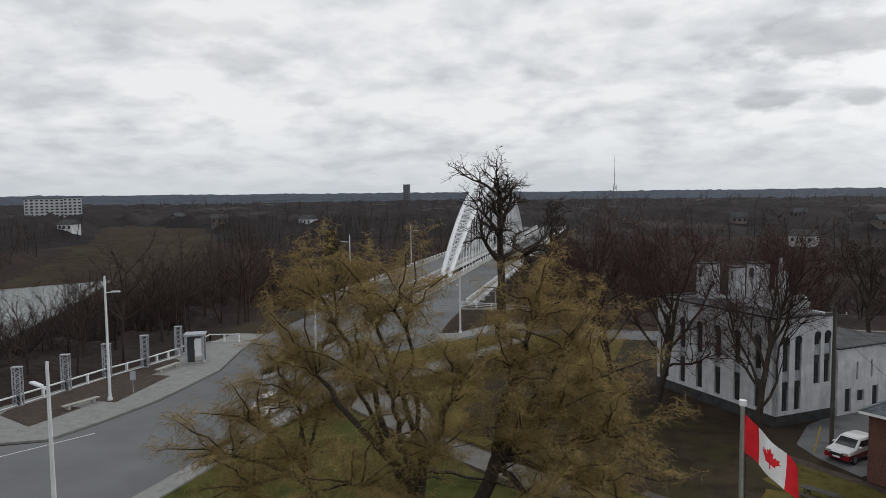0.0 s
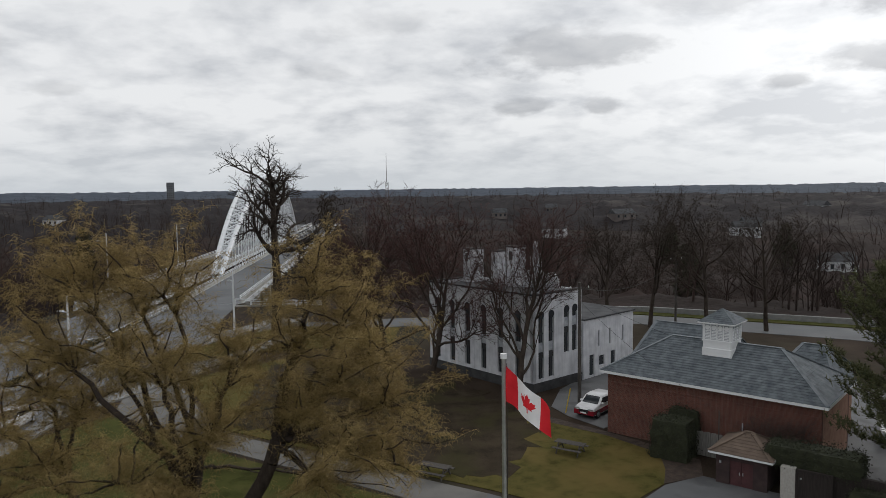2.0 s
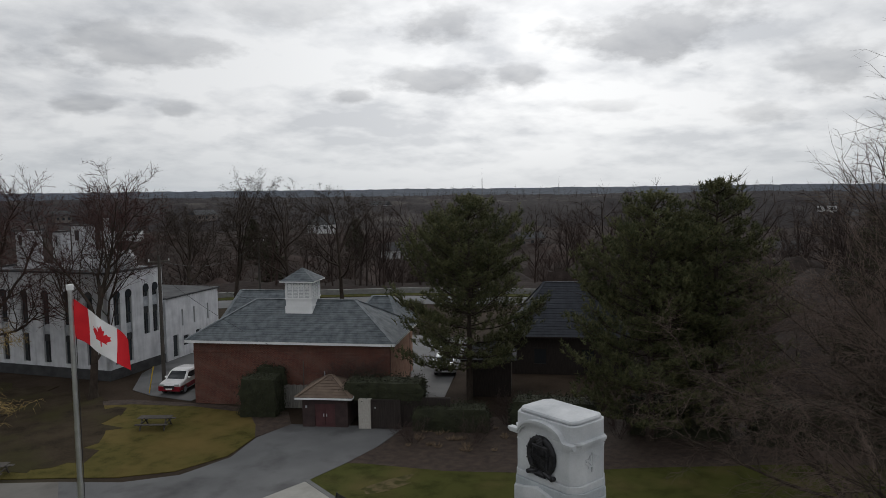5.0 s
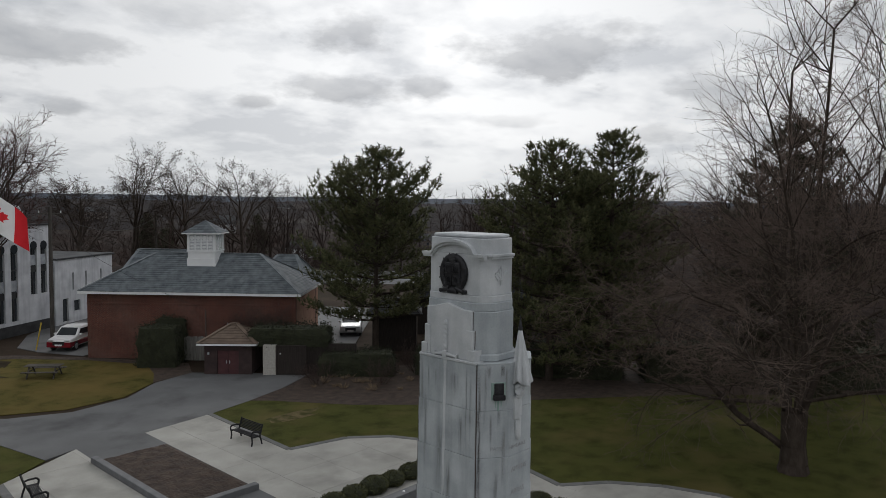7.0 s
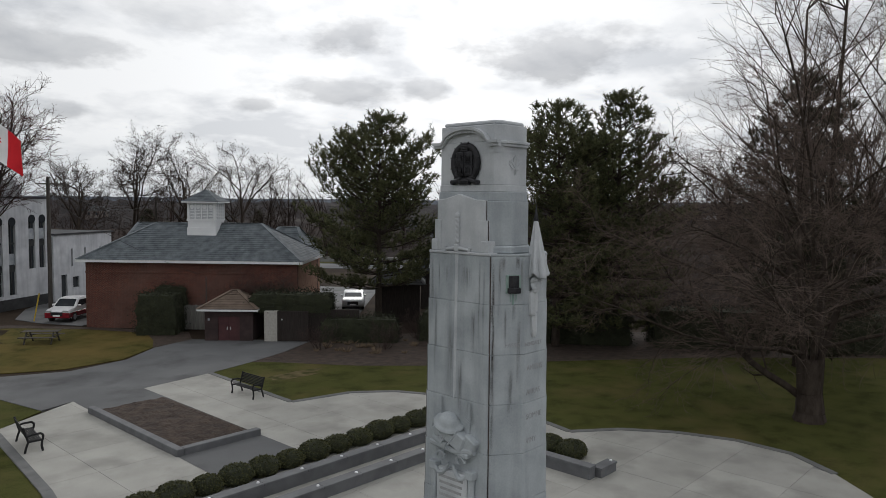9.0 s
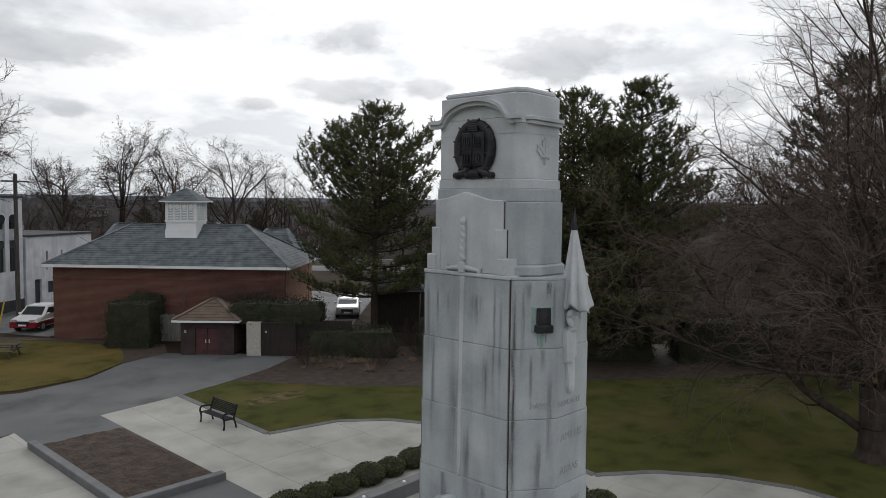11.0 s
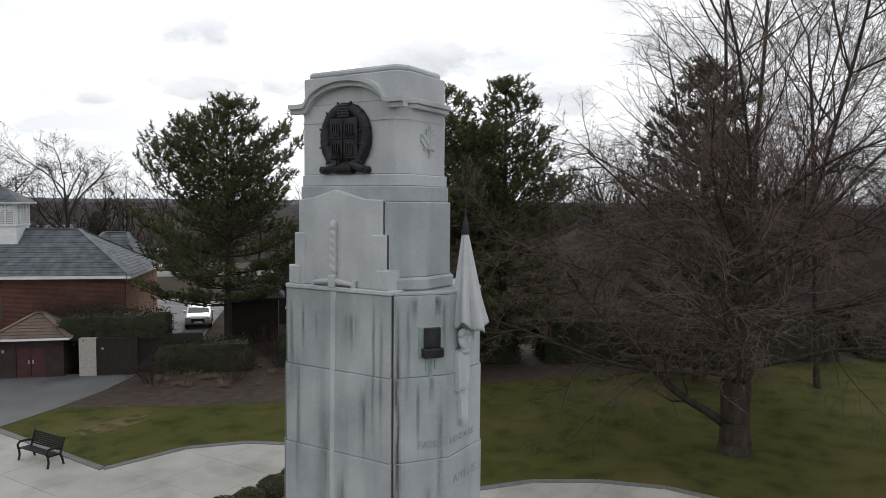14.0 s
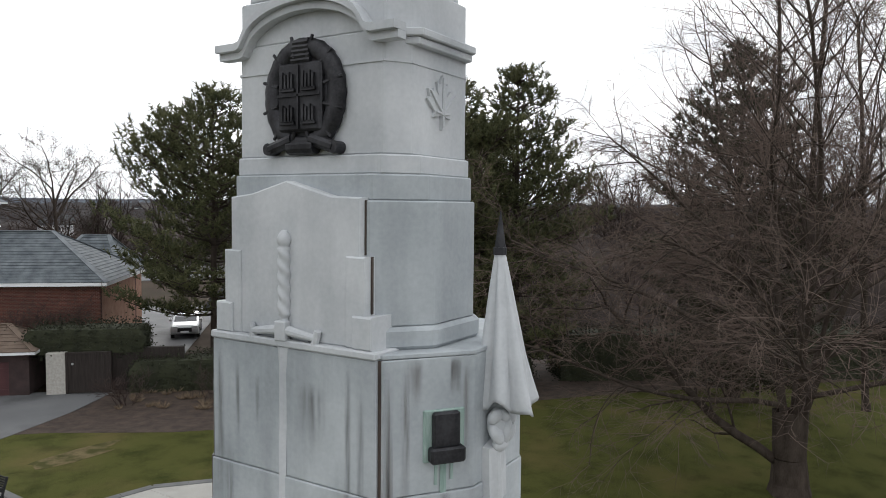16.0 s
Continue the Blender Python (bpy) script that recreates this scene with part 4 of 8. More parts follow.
def monument():
    g = thing("war_memorial", pose(MX, MY, 0), "tall weathered limestone war memorial with bronze shield and carved sword", "monument")

    def octagon(xf, a, xs, hb, bm, z0, z1, XB=25.8):
        """Prism with front face at x = xf of half width a, splayed corners to half width hb at x = xs, the same behind."""
        pts = [(xf, -a), (xs, -hb), (XB - xs, -hb), (XB - xf, -a), (XB - xf, a), (XB - xs, hb), (xs, hb), (xf, a)]
        return prism([(x - MX, y) for x, y in pts], z0, z1, bm)

    def block(name, xf, a, xs, hb, z0, z1, mat="stone", bevel=0.012, XB=25.8):
        bm = octagon(xf, a, xs, hb, bmesh.new(), z0, z1, XB)
        if bevel:
            bmesh.ops.bevel(bm, geom=list(bm.edges), offset=bevel, segments=1, affect="EDGES")
        return part(name, bm, M[mat], g)
    # lower shaft in courses with fine joints, slightly battered
    zs = [0.5, 1.5, 2.58, 3.66, 4.75, 5.83, 6.91, 7.95]
    for i in range(7):
        z0, z1 = zs[i], zs[i + 1] - 0.005
        k = 0.011 * (7.9 - z0)
        block("course", 12.12 - k, 0.90 + k, 12.72 - k, 1.33 + k, z0, z1, bevel=0.007, XB=26.24)
        part("pilaster_course", boxes((12.09 - k - MX, 12.5 - MX, -0.86 - k, 0.86 + k, z0, z1), bevel=0.007), M["stone"], g)
        for side in (-1, 1):
            y0, y1 = sorted((side * (0.862 + k), side * (0.886 + k)))
            part("joint_and_shade_strip", boxes((12.112 - k - MX, 12.16 - MX, y0, y1, z0, z1)), M["joint_and_shade"], g, "dark weathered joint and painted groove shadow")
    part("plinth", octagon(11.9, 1.0, 12.4, 1.85, bmesh.new(), 0.25, 0.5, 26.24), M["stone"], g)
    part("plinth", octagon(11.7, 1.1, 12.2, 2.05, bmesh.new(), 0.0, 0.25, 26.24), M["stone"], g)
    # ledge above the lower shaft
    part("ledge", boxes((12.055 - MX, 12.45 - MX, -0.88, 0.88, 7.95, 8.01), bevel=0.012), M["stone_clean"], g)
    block("ledge", 12.12, 0.90, 12.70, 1.345, 7.95, 7.985, mat="stone", bevel=0.006, XB=26.24)
    block("upper_shaft", 12.15, 0.74, 12.56, 1.085, 7.985, 8.16, mat="stone", bevel=0.03)
    block("upper_shaft", 12.18, 0.72, 12.60, 1.045, 8.16, 9.12)
    block("step", 12.21, 0.72, 12.575, 0.995, 9.12, 9.32)
    block("step", 12.27, 0.75, 12.53, 0.94, 9.32, 9.47, mat="stone_clean")
    block("die", 12.31, 0.76, 12.50, 0.885, 9.47, 10.40, mat="stone_clean")
    block("string_course", 12.30, 0.765, 12.495, 0.892, 10.16, 10.18, mat="stone_clean", bevel=0)
    block("attic", 12.32, 0.76, 12.50, 0.88, 10.40, 10.77, mat="stone_clean")
    block("cap_slab", 12.37, 0.72, 12.54, 0.83, 10.77, 10.86, mat="stone_clean", bevel=0.03)
    # cornice that rises in an arch over the shield
    def cornice(depth, z_lo, z_hi, name):
        bm = bmesh.new()
        prof = []
        for i in range(41):
            y = -0.94 + 1.88 * i / 40
            yy = abs(y)
            if yy < 0.60:
                h = 0.335 * math.sqrt(max(0.0, 1 - (yy / 0.66) ** 2)) - 0.02
            else:
                h = 0.335 * math.sqrt(max(0.0, 1 - (0.60 / 0.66) ** 2)) * max(0.0, 1 - (yy - 0.60) / 0.10) ** 2 - 0.02 * max(0, 1 - (yy - 0.6) / 0.1)
            prof.append((y, max(h, 0.0)))
        rows = []
        for y, h in prof:
            rows.append([bm.verts.new((x, y, z + h)) for x, z in ((12.33 - MX, z_lo), (12.33 - MX - depth, z_lo), (12.33 - MX - depth, z_hi), (12.33 - MX, z_hi))])
        for a, b in zip(rows, rows[1:]):
            for k in range(4):
                bm.faces.new((a[k], a[(k + 1) % 4], b[(k + 1) % 4], b[k]))
        bm.faces.new(rows[0])
        bm.faces.new(rows[-1][::-1])
        bmesh.ops.recalc_face_normals(bm, faces=bm.faces)
        return part(name, bm, M["stone_clean"], g)
    cornice(0.15, 10.36, 10.42, "cornice")
    cornice(0.10, 10.30, 10.358, "cornice_bed")
    block("side_cornice", 12.40, 0.84, 12.50, 0.985, 10.36, 10.42, mat="stone_clean", bevel=0.008)
    block("side_cornice_bed", 12.42, 0.80, 12.50, 0.95, 10.30, 10.358, mat="stone_clean", bevel=0.008)
    # sword panel with a low gable and stepped shoulders
    def panel(xf, pts, name):
        bm = bmesh.new()
        a = [bm.verts.new((xf - MX, y, z)) for y, z in pts]
        b = [bm.verts.new((12.52 - MX, y, z)) for y, z in pts]
        bm.faces.new(a)
        bm.faces.new(b[::-1])
        n = len(pts)
        for i in range(n):
            bm.faces.new((a[i], b[i], b[(i + 1) % n], a[(i + 1) % n]))
        bmesh.ops.recalc_face_normals(bm, faces=bm.faces)
        es = [e for e in bm.edges if all(abs(v.co.x - (xf - MX)) < 1e-4 for v in e.verts)]
        bmesh.ops.bevel(bm, geom=es, offset=0.012, segments=1, affect="EDGES")
        return part(name, bm, M["stone_clean"], g)
    panel(12.12, [(-0.69, 8.01), (-0.69, 9.14), (-0.40, 9.15), (0.06, 9.27), (0.44, 9.17), (0.69, 9.14), (0.69, 8.01)], "sword_panel")
    for s in (-1, 1):
        panel(12.10, [(s * 0.56, 8.01), (s * 0.75, 8.01), (s * 0.75, 8.70), (s * 0.56, 8.70)], "shoulder")
        panel(12.075, [(s * 0.64, 8.01), (s * 0.83, 8.01), (s * 0.83, 8.26), (s * 0.64, 8.26)], "shoulder")
    # thin dark strips paint the shadow in the panel's inner corners
    for s in (-1, 1):
        part("joint_and_shade_strip", boxes((12.168 - MX, 12.19 - MX, s * 0.696 - 0.005, s * 0.696 + 0.005, 8.71, 9.12), (12.168 - MX, 12.19 - MX, s * 0.756 - 0.005, s * 0.756 + 0.005, 8.27, 8.70)), M["joint_and_shade"], g, "dark weathered joint and painted groove shadow")
    # sword in relief: hilt, guard, long blade
    sx = 12.10 - MX
    bm = bmesh.new()
    rings = []
    for i in range(61):
        z = 8.10 + 0.78 * i / 60
        r = 0.034 if i < 8 else (0.050 if i < 50 else 0.056 - 0.04 * abs((i - 54) / 6) ** 2)
        twist = 0.16 if 8 <= i < 50 else 0.0
        rings.append([bm.verts.new((sx + math.cos(a) * q, 0.06 + math.sin(a) * q, z)) for a in (2 * math.pi * j / 18 for j in range(18)) for q in (r * (1 + twist * math.sin(2 * a + 55 * z)),)])
    for a, c in zip(rings, rings[1:]):
        for j in range(18):
            bm.faces.new((a[j], a[(j + 1) % 18], c[(j + 1) % 18], c[j])).smooth = True
    bm.faces.new(rings[0][::-1]), bm.faces.new(rings[-1])
    part("sword_hilt", bm, M["stone_clean"], g, "carved twisted sword hilt")
    bm = bmesh.new()
    for s in (-1, 1):
        rod(bm, (sx - 0.015, 0.06, 8.09), (sx - 0.015, 0.06 + s * 0.34, 8.05), 0.045, 0.028, 10)
        rod(bm, (sx - 0.01, 0.06 + s * 0.33, 8.00), (sx - 0.01, 0.06 + s * 0.36, 8.11), 0.035, 0.03, 10)
    box(bm, sx - 0.06, sx + 0.01, 0.0, 0.12, 8.0, 8.16, bevel=0.01)
    part("sword_guard", bm, M["stone_clean"], g)
    bm = bmesh.new()
    va = []
    for z, w in ((7.95, 0.065), (7.75, 0.044), (4.9, 0.036), (4.72, 0.0)):
        xf = 12.085 - 0.011 * (7.9 - z)
        va.append([bm.verts.new((xf - MX, 0.06 - w, z)), bm.verts.new((xf - 0.035 - MX, 0.06, z)), bm.verts.new((xf - MX, 0.06 + w, z))])
    for a, b in zip(va, va[1:]):
        bm.faces.new((a[0], a[1], b[1], b[0]))
        bm.faces.new((a[1], a[2], b[2], b[1]))
    part("sword_blade", bm, M["stone_clean"], g)
    # bronze wreathed shield
    sh = part("shield", _shield_bm(), M["bronze"], g, "dark bronze wreath and quartered shield")
    bm, rings = bmesh.new(), []
    for i in range(64):
        a = 2 * math.pi * i / 64
        swell = 1.0 + 0.06 * math.sin(23 * a)
        fat = (0.072 + 0.018 * abs(math.sin(a))) * swell
        rings.append([bm.verts.new((12.27 - MX - 0.055 * math.cos(q), (0.335 + fat * math.sin(q)) * math.sin(a), 9.95 + (0.385 + fat * math.sin(q)) * math.cos(a))) for q in (2 * math.pi * j / 10 for j in range(10))])
    for p, q in zip(rings, rings[1:] + rings[:1]):
        for j in range(10):
            bm.faces.new((p[j], p[(j + 1) % 10], q[(j + 1) % 10], q[j])).smooth = True
    bmesh.ops.recalc_face_normals(bm, faces=bm.faces)
    part("wreath", bm, M["bronze"], sh, "smooth bronze wreath bound with ties")
    for i in range(12):
        a = 2 * math.pi * (i + 0.5) / 12
        bm = bmesh.new()
        rod(bm, (12.222 - MX, 0.25 * math.sin(a), 9.95 + 0.30 * math.cos(a)), (12.24 - MX, 0.43 * math.sin(a), 9.95 + 0.48 * math.cos(a)), 0.014, n=6)
        part("wreath_tie", bm, M["bronze"], sh)
    bm = bmesh.new()
    for s in (-1, 1):
        rod(bm, (12.25 - MX, s * 0.10, 9.60), (12.24 - MX, s * 0.34, 9.53), 0.055, 0.05, 10)
        rod(bm, (12.20 - MX, s * 0.345, 9.53), (12.31 - MX, s * 0.345, 9.53), 0.05, 0.05, 12)
    rod(bm, (12.25 - MX, -0.14, 9.54), (12.25 - MX, 0.14, 9.54), 0.06, 0.06, 10)
    part("ribbon", bm, M["bronze"], sh)
    # maple leaf in relief on the flank
    bm = bmesh.new()
    pts = maple_leaf(0.27)
    lf = [bm.verts.new((12.90 - MX + x, -0.885 - 0.024, 9.86 + y)) for x, y in pts]
    bm.faces.new(lf)
    r = bmesh.ops.extrude_face_region(bm, geom=list(bm.faces))
    bmesh.ops.translate(bm, verts=[v for v in r["geom"] if isinstance(v, bmesh.types.BMVert)], vec=(0, 0.04, 0))
    bmesh.ops.recalc_face_normals(bm, faces=bm.faces)
    for x, y in ((0, 0.25), (0.19, 0.13), (-0.19, 0.13), (0.10, -0.03), (-0.10, -0.03), (0, -0.15)):
        rod(bm, (12.90 - MX, -0.910, 9.82), (12.90 - MX + x, -0.916, 9.86 + y), 0.018, 0.007, 6)
    part("leaf_relief", bm, M["stone_clean"], g, "maple leaf carved in relief")
    # bronze lamp niche with its verdigris run, on the splayed face
    ang = math.degrees(math.atan2(12.72 - 12.12, 1.33 - 0.90))
    on_splay = Matrix.Translation((12.42 - MX, -1.115, 0)) @ pose(0, 0, 0, 0, 0, ang)

    def splay(bm):
        bmesh.ops.transform(bm, matrix=on_splay, verts=bm.verts)
        return bm
    lamp = part("lamp_plate", splay(boxes((-0.035, 0.01, -0.28, 0.055, 7.15, 7.55), bevel=0.008)), M["verdigris"], g, "verdigris-stained backing plate")
    part("lamp_housing", splay(boxes((-0.09, -0.035, -0.225, -0.005, 7.27, 7.54), (-0.13, -0.035, -0.255, 0.025, 7.16, 7.28), bevel=0.015)), M["bronze"], lamp, "black bronze lamp housing")
    for y, w, z in ((-0.05, 0.025, 6.97), (-0.11, 0.05, 6.90), (-0.18, 0.025, 7.0)):
        part("verdigris_run", splay(boxes((-0.026, 0.0, y - w / 2, y + w / 2, z, 7.17))), M["verdigris"], lamp)

    # runs of dirt below the ledge and down the inner corner
    def stain(face, at, top, low, width, mat="stain"):
        bm = bmesh.new()
        for i in range(7):
            z0, z1 = max(low, zs[i]), min(top, zs[i + 1] - 0.005)
            if z1 <= z0:
                continue
            k = 0.011 * (7.9 - zs[i])
            if face == "front":
                q = [(12.09 - k - 0.004 - MX, y, z) for y, z in ((at - width / 2, z0), (at + width / 2, z0), (at + width / 2, z1), (at - width / 2, z1))]
            else:
                q = [on_splay @ Vector((-1.40 * k - 0.004, y, z)) for y, z in ((at - width / 2, z0), (at + width / 2, z0), (at + width / 2, z1), (at - width / 2, z1))]
            bm.faces.new([bm.verts.new(v) for v in q])
        part("weather_stain", bm, M[mat], g, "dark run of dirt")
    for at, top, low, width in ((0.57, 7.75, 7.1, 0.07), (0.34, 7.72, 7.2, 0.06), (0.66, 7.1, 5.0, 0.12), (-0.25, 7.7, 7.1, 0.30), (-0.61, 7.92, 5.6, 0.07), (-0.73, 7.8, 5.4, 0.08), (0.78, 7.9, 6.2, 0.10), (-0.45, 6.8, 5.6, 0.14), (0.20, 6.4, 4.4, 0.22), (-0.10, 5.7, 3.8, 0.16)):
        stain("front", at, top, low, width)
    for at, top, low, width, mat in ((0.335, 7.93, 3.0, 0.09, "stain_brown"), (0.35, 7.93, 2.6, 0.07, "stain"), (0.345, 7.9, 4.0, 0.05, "stain_brown"), (0.12, 7.97, 7.55, 0.14, "stain_brown"), (-0.20, 7.97, 7.65, 0.12, "stain_brown"), (0.20, 7.90, 6.4, 0.08, "stain_brown"), (0.06, 6.85, 5.9, 0.07, "stain_brown"),
                                     (-0.13, 6.95, 6.5, 0.09, "stain"), (-0.21, 7.95, 7.6, 0.10, "stain"), (-0.30, 7.9, 7.0, 0.06, "stain_brown"), (-0.06, 5.6, 4.2, 0.12, "stain"), (-0.24, 6.6, 5.0, 0.10, "stain_brown")):
        stain("splay", at, top, low, width, mat)
    # draped flag in stone with a spear point, on the corner
    def drape():
        """Furled cloth: a cone of folds from the spear point to a ragged hem."""
        rows, cols = 36, 72
        vs, fs = [], []
        for i in range(rows + 1):
            k = i / rows
            wdt = 0.045 + 0.185 * k ** 0.9
            for j in range(cols):
                a = 2 * math.pi * j / cols
                crease = 0.52 * abs(math.sin(3 * a + 0.5 * k + 0.4)) ** 0.6 + 0.12 * math.sin(8 * a - 2.2 * k + 1)
                fold = 0.72 + crease * (0.4 + 0.6 * k)
                z = 8.72 - k * (1.22 + 0.05 * math.sin(3 * a + 1) + 0.03 * math.sin(7 * a))
                vs.append((0.10 + math.cos(a) * wdt * 0.9 * fold + 0.012 * k, -0.02 - 0.05 * k + math.sin(a) * wdt * fold * 1.05, z))
        n = len(vs)
        vs.append((0.11, -0.07, 7.62))
        for i in range(rows):
            for j in range(cols):
                a, b = i * cols + j, i * cols + (j + 1) % cols
                fs.append((a, b, b + cols, a + cols))
        last = rows * cols
        fs += [(last + j, last + (j + 1) % cols, n) for j in range(cols)]
        return vs, fs

    def ball(bm, c, r, tilt):
        bmesh.ops.create_uvsphere(bm, u_segments=14, v_segments=9, radius=1, matrix=Matrix.Translation(c) @ pose(0, 0, 0, tilt, tilt * 0.5, 0) @ Matrix.Diagonal((*r, 1)))

    for s in (-1, 1):
        vs, fs = drape()
        fx = 12.93 - MX
        bm = bmesh.new()
        bv = [bm.verts.new((fx + x, s * (1.36 - y), z)) for x, y, z in vs]
        for f in fs:
            bm.faces.new([bv[i] for i in f]).smooth = True
        bmesh.ops.recalc_face_normals(bm, faces=bm.faces)
        d = part("stone_drape", bm, M["stone_clean"], g, "carved stone flag hanging in folds")
        bm = rods(((fx + 0.10, s * 1.38, 8.70), (fx + 0.10, s * 1.38, 8.76), 0.055, 0.055), ((fx + 0.10, s * 1.38, 8.76), (fx + 0.10, s * 1.38, 9.05), 0.045, 0.004), n=10)
        part("spear_point", bm, M["bronze"], d, "dark bronze spear point")
        # gathered knot and hanging tail below the hem
        bm = bmesh.new()
        cx, cy = fx + 0.04, s * 1.41
        for dx, dy, z, r, tilt in ((0, 0, 7.36, (0.10, 0.085, 0.13), 0), (-0.08, 0.02, 7.43, (0.05, 0.05, 0.07), 35), (0.07, 0.05, 7.42, (0.06, 0.05, 0.08), -30), (-0.07, 0.03, 7.29, (0.055, 0.05, 0.09), -25), (0.06, 0.06, 7.27, (0.06, 0.05, 0.09), 20),
                                   (0.0, 0.07, 7.30, (0.045, 0.045, 0.11), 8), (-0.03, 0.06, 7.44, (0.04, 0.04, 0.06), -40), (0.10, 0.0, 7.34, (0.05, 0.06, 0.10), 10), (-0.01, 0.03, 7.20, (0.09, 0.06, 0.06), 0)):
            ball(bm, (cx + dx, cy + s * dy, z), r, tilt)
        wobble(bm, 0.02, 9.0)
        for f in bm.faces:
            f.smooth = True
        part("flag_knot", bm, M["stone_clean"], d, "cloth gathered in a carved knot")
        bm = bmesh.new()
        rows = [(7.18, -0.10, 0.10, 0.060), (6.92, -0.10, 0.12, 0.07), (6.70, -0.095, 0.135, 0.075), (6.66, -0.09, 0.07, 0.05), (6.64, -0.03, 0.14, 0.045), (6.45, -0.025, 0.135, 0.06), (6.28, -0.015, 0.125, 0.06), (6.16, 0.05, 0.08, 0.04)]
        rings = []
        for z, x0, x1, th in rows:
            ring = []
            for i in range(9):
                u = i / 8
                ripple = 0.018 * math.sin(u * 9 + z * 2.5)
                ring.append(bm.verts.new((cx - 0.02 + x0 + (x1 - x0) * u, s * (1.335 + 0.011 * (7.9 - 5.9) + th + ripple + 0.03 * math.sin(u * math.pi)), z + 0.05 * u)))
            for i in range(8, -1, -1):
                u = i / 8
                ring.append(bm.verts.new((cx - 0.02 + x0 + (x1 - x0) * u, s * 1.33, z + 0.05 * u)))
            rings.append(ring)
        for a, c in zip(rings, rings[1:]):
            m = len(a)
            for i in range(m):
                bm.faces.new((a[i], a[(i + 1) % m], c[(i + 1) % m], c[i]))
        bm.faces.new(rings[0]), bm.faces.new(rings[-1][::-1])
        bmesh.ops.recalc_face_normals(bm, faces=bm.faces)
        part("flag_tail", bm, M["stone_clean"], d, "carved flag tail falling in a zigzag")
    # soldier's kit, scrolls and tablet carved low on the front
    xf = 12.045 - MX
    bm, rings = bmesh.new(), []
    tilt = Matrix.Translation((xf - 0.10, 0.10, 4.20)) @ pose(0, 0, 0, 14, -28, 0)
    for r, z in ((0.38, -0.03), (0.38, 0.0), (0.30, 0.02), (0.25, 0.06), (0.23, 0.12), (0.16, 0.18), (0.06, 0.21)):
        rings.append([bm.verts.new(tilt @ Vector((0.85 * r * math.cos(a), r * math.sin(a), z))) for a in (2 * math.pi * q / 28 for q in range(28))])
    for p, q in zip(rings, rings[1:]):
        for c in range(28):
            bm.faces.new((p[c], p[(c + 1) % 28], q[(c + 1) % 28], q[c])).smooth = True
    bm.faces.new(rings[0][::-1]), bm.faces.new(rings[-1])
    part("helmet", bm, M["stone"], g, "broad-brimmed helmet carved in high relief")

    def slab(y, z, w, h, d, turn, name, label=""):
        bm = bmesh.new()
        box(bm, -d, 0.06, -1.3 * w, 1.3 * w, -1.1 * h, 1.1 * h, bevel=0.035, m=Matrix.Translation((xf, 1.35 * y, z)) @ pose(0, 0, 0, turn, 0, 0))
        wobble(bm, 0.025, y * 7 + z)
        return part(name, bm, M["stone"], g, label)
    slab(-0.06, 3.92, 0.26, 0.17, 0.24, 24, "knapsack", "buckled pack carved in high relief")
    slab(0.27, 3.96, 0.15, 0.13, 0.16, -18, "pouch")
    slab(-0.36, 3.82, 0.13, 0.16, 0.18, 30, "pouch")
    slab(0.05, 3.62, 0.44, 0.06, 0.20, 6, "belt")
    for y0, z0, y1, z1, r in ((0.42, 3.78, 0.08, 3.66, 0.10), (-0.46, 3.70, -0.12, 3.62, 0.10), (0.46, 4.02, 0.36, 4.22, 0.06)):
        part("blanket_roll", rods(((xf - 0.06, 1.3 * y0, z0), (xf - 0.14, 1.3 * y1, z1), 1.15 * r, r), n=14), M["stone"], g)
    for y0, z0, y1, z1 in ((-0.24, 4.10, 0.02, 3.72), (-0.02, 4.08, 0.22, 3.74), (0.34, 4.08, 0.20, 3.82)):
        part("strap", rods(((xf - 0.22, y0, z0), (xf - 0.26, y1, z1), 0.022), n=6), M["stone"], g)
    for s in (-1, 1):
        bm = bmesh.new()
        for q in range(9):
            z = 4.22 + q * 0.05
            rod(bm, (xf - 0.02, s * 0.42, z), (xf - 0.035, s * (0.42 + 0.18 - 0.014 * q), z + 0.11), 0.016, 0.004, 5)
            rod(bm, (xf - 0.02, s * 0.42, z), (xf - 0.035, s * (0.42 - 0.18 + 0.014 * q), z + 0.11), 0.016, 0.004, 5)
        rod(bm, (xf - 0.02, s * 0.42, 4.05), (xf - 0.02, s * 0.42, 4.72), 0.02, 0.008, 6)
        part("palm_frond", bm, M["stone"], g, "palm frond carved in relief")
        turns = [(xf - 0.17, s * (0.26 + (0.16 - 0.015 * q) * math.cos(0.55 * q)), 3.40 + (0.16 - 0.015 * q) * math.sin(0.55 * q)) for q in range(10)]
        part("volute", rods(*((p, q, 0.034, 0.03) for p, q in zip(turns, turns[1:])), n=8), M["stone"], g, "carved scroll")
        hang = [(xf - 0.15 - 0.03 * math.sin(math.pi * q / 8), s * (0.06 + 0.055 * q), 3.28 - 0.20 * math.sin(math.pi * q / 8) - 0.012 * q) for q in range(9)]
        part("garland", rods(*((p, q, 0.035 + 0.02 * math.sin(math.pi * (i + 0.5) / 8), 0.04) for i, (p, q) in enumerate(zip(hang, hang[1:]))), n=8), M["stone"], g, "carved hanging garland")
        part("column", rods(((xf - 0.08, s * 0.54, 1.0), (xf - 0.08, s * 0.54, 3.05), 0.085, 0.075), n=14), M["stone"], g)
        part("column_cap", boxes((xf - 0.19, xf + 0.03, s * 0.54 - 0.11, s * 0.54 + 0.11, 3.05, 3.24), bevel=0.02), M["stone"], g)
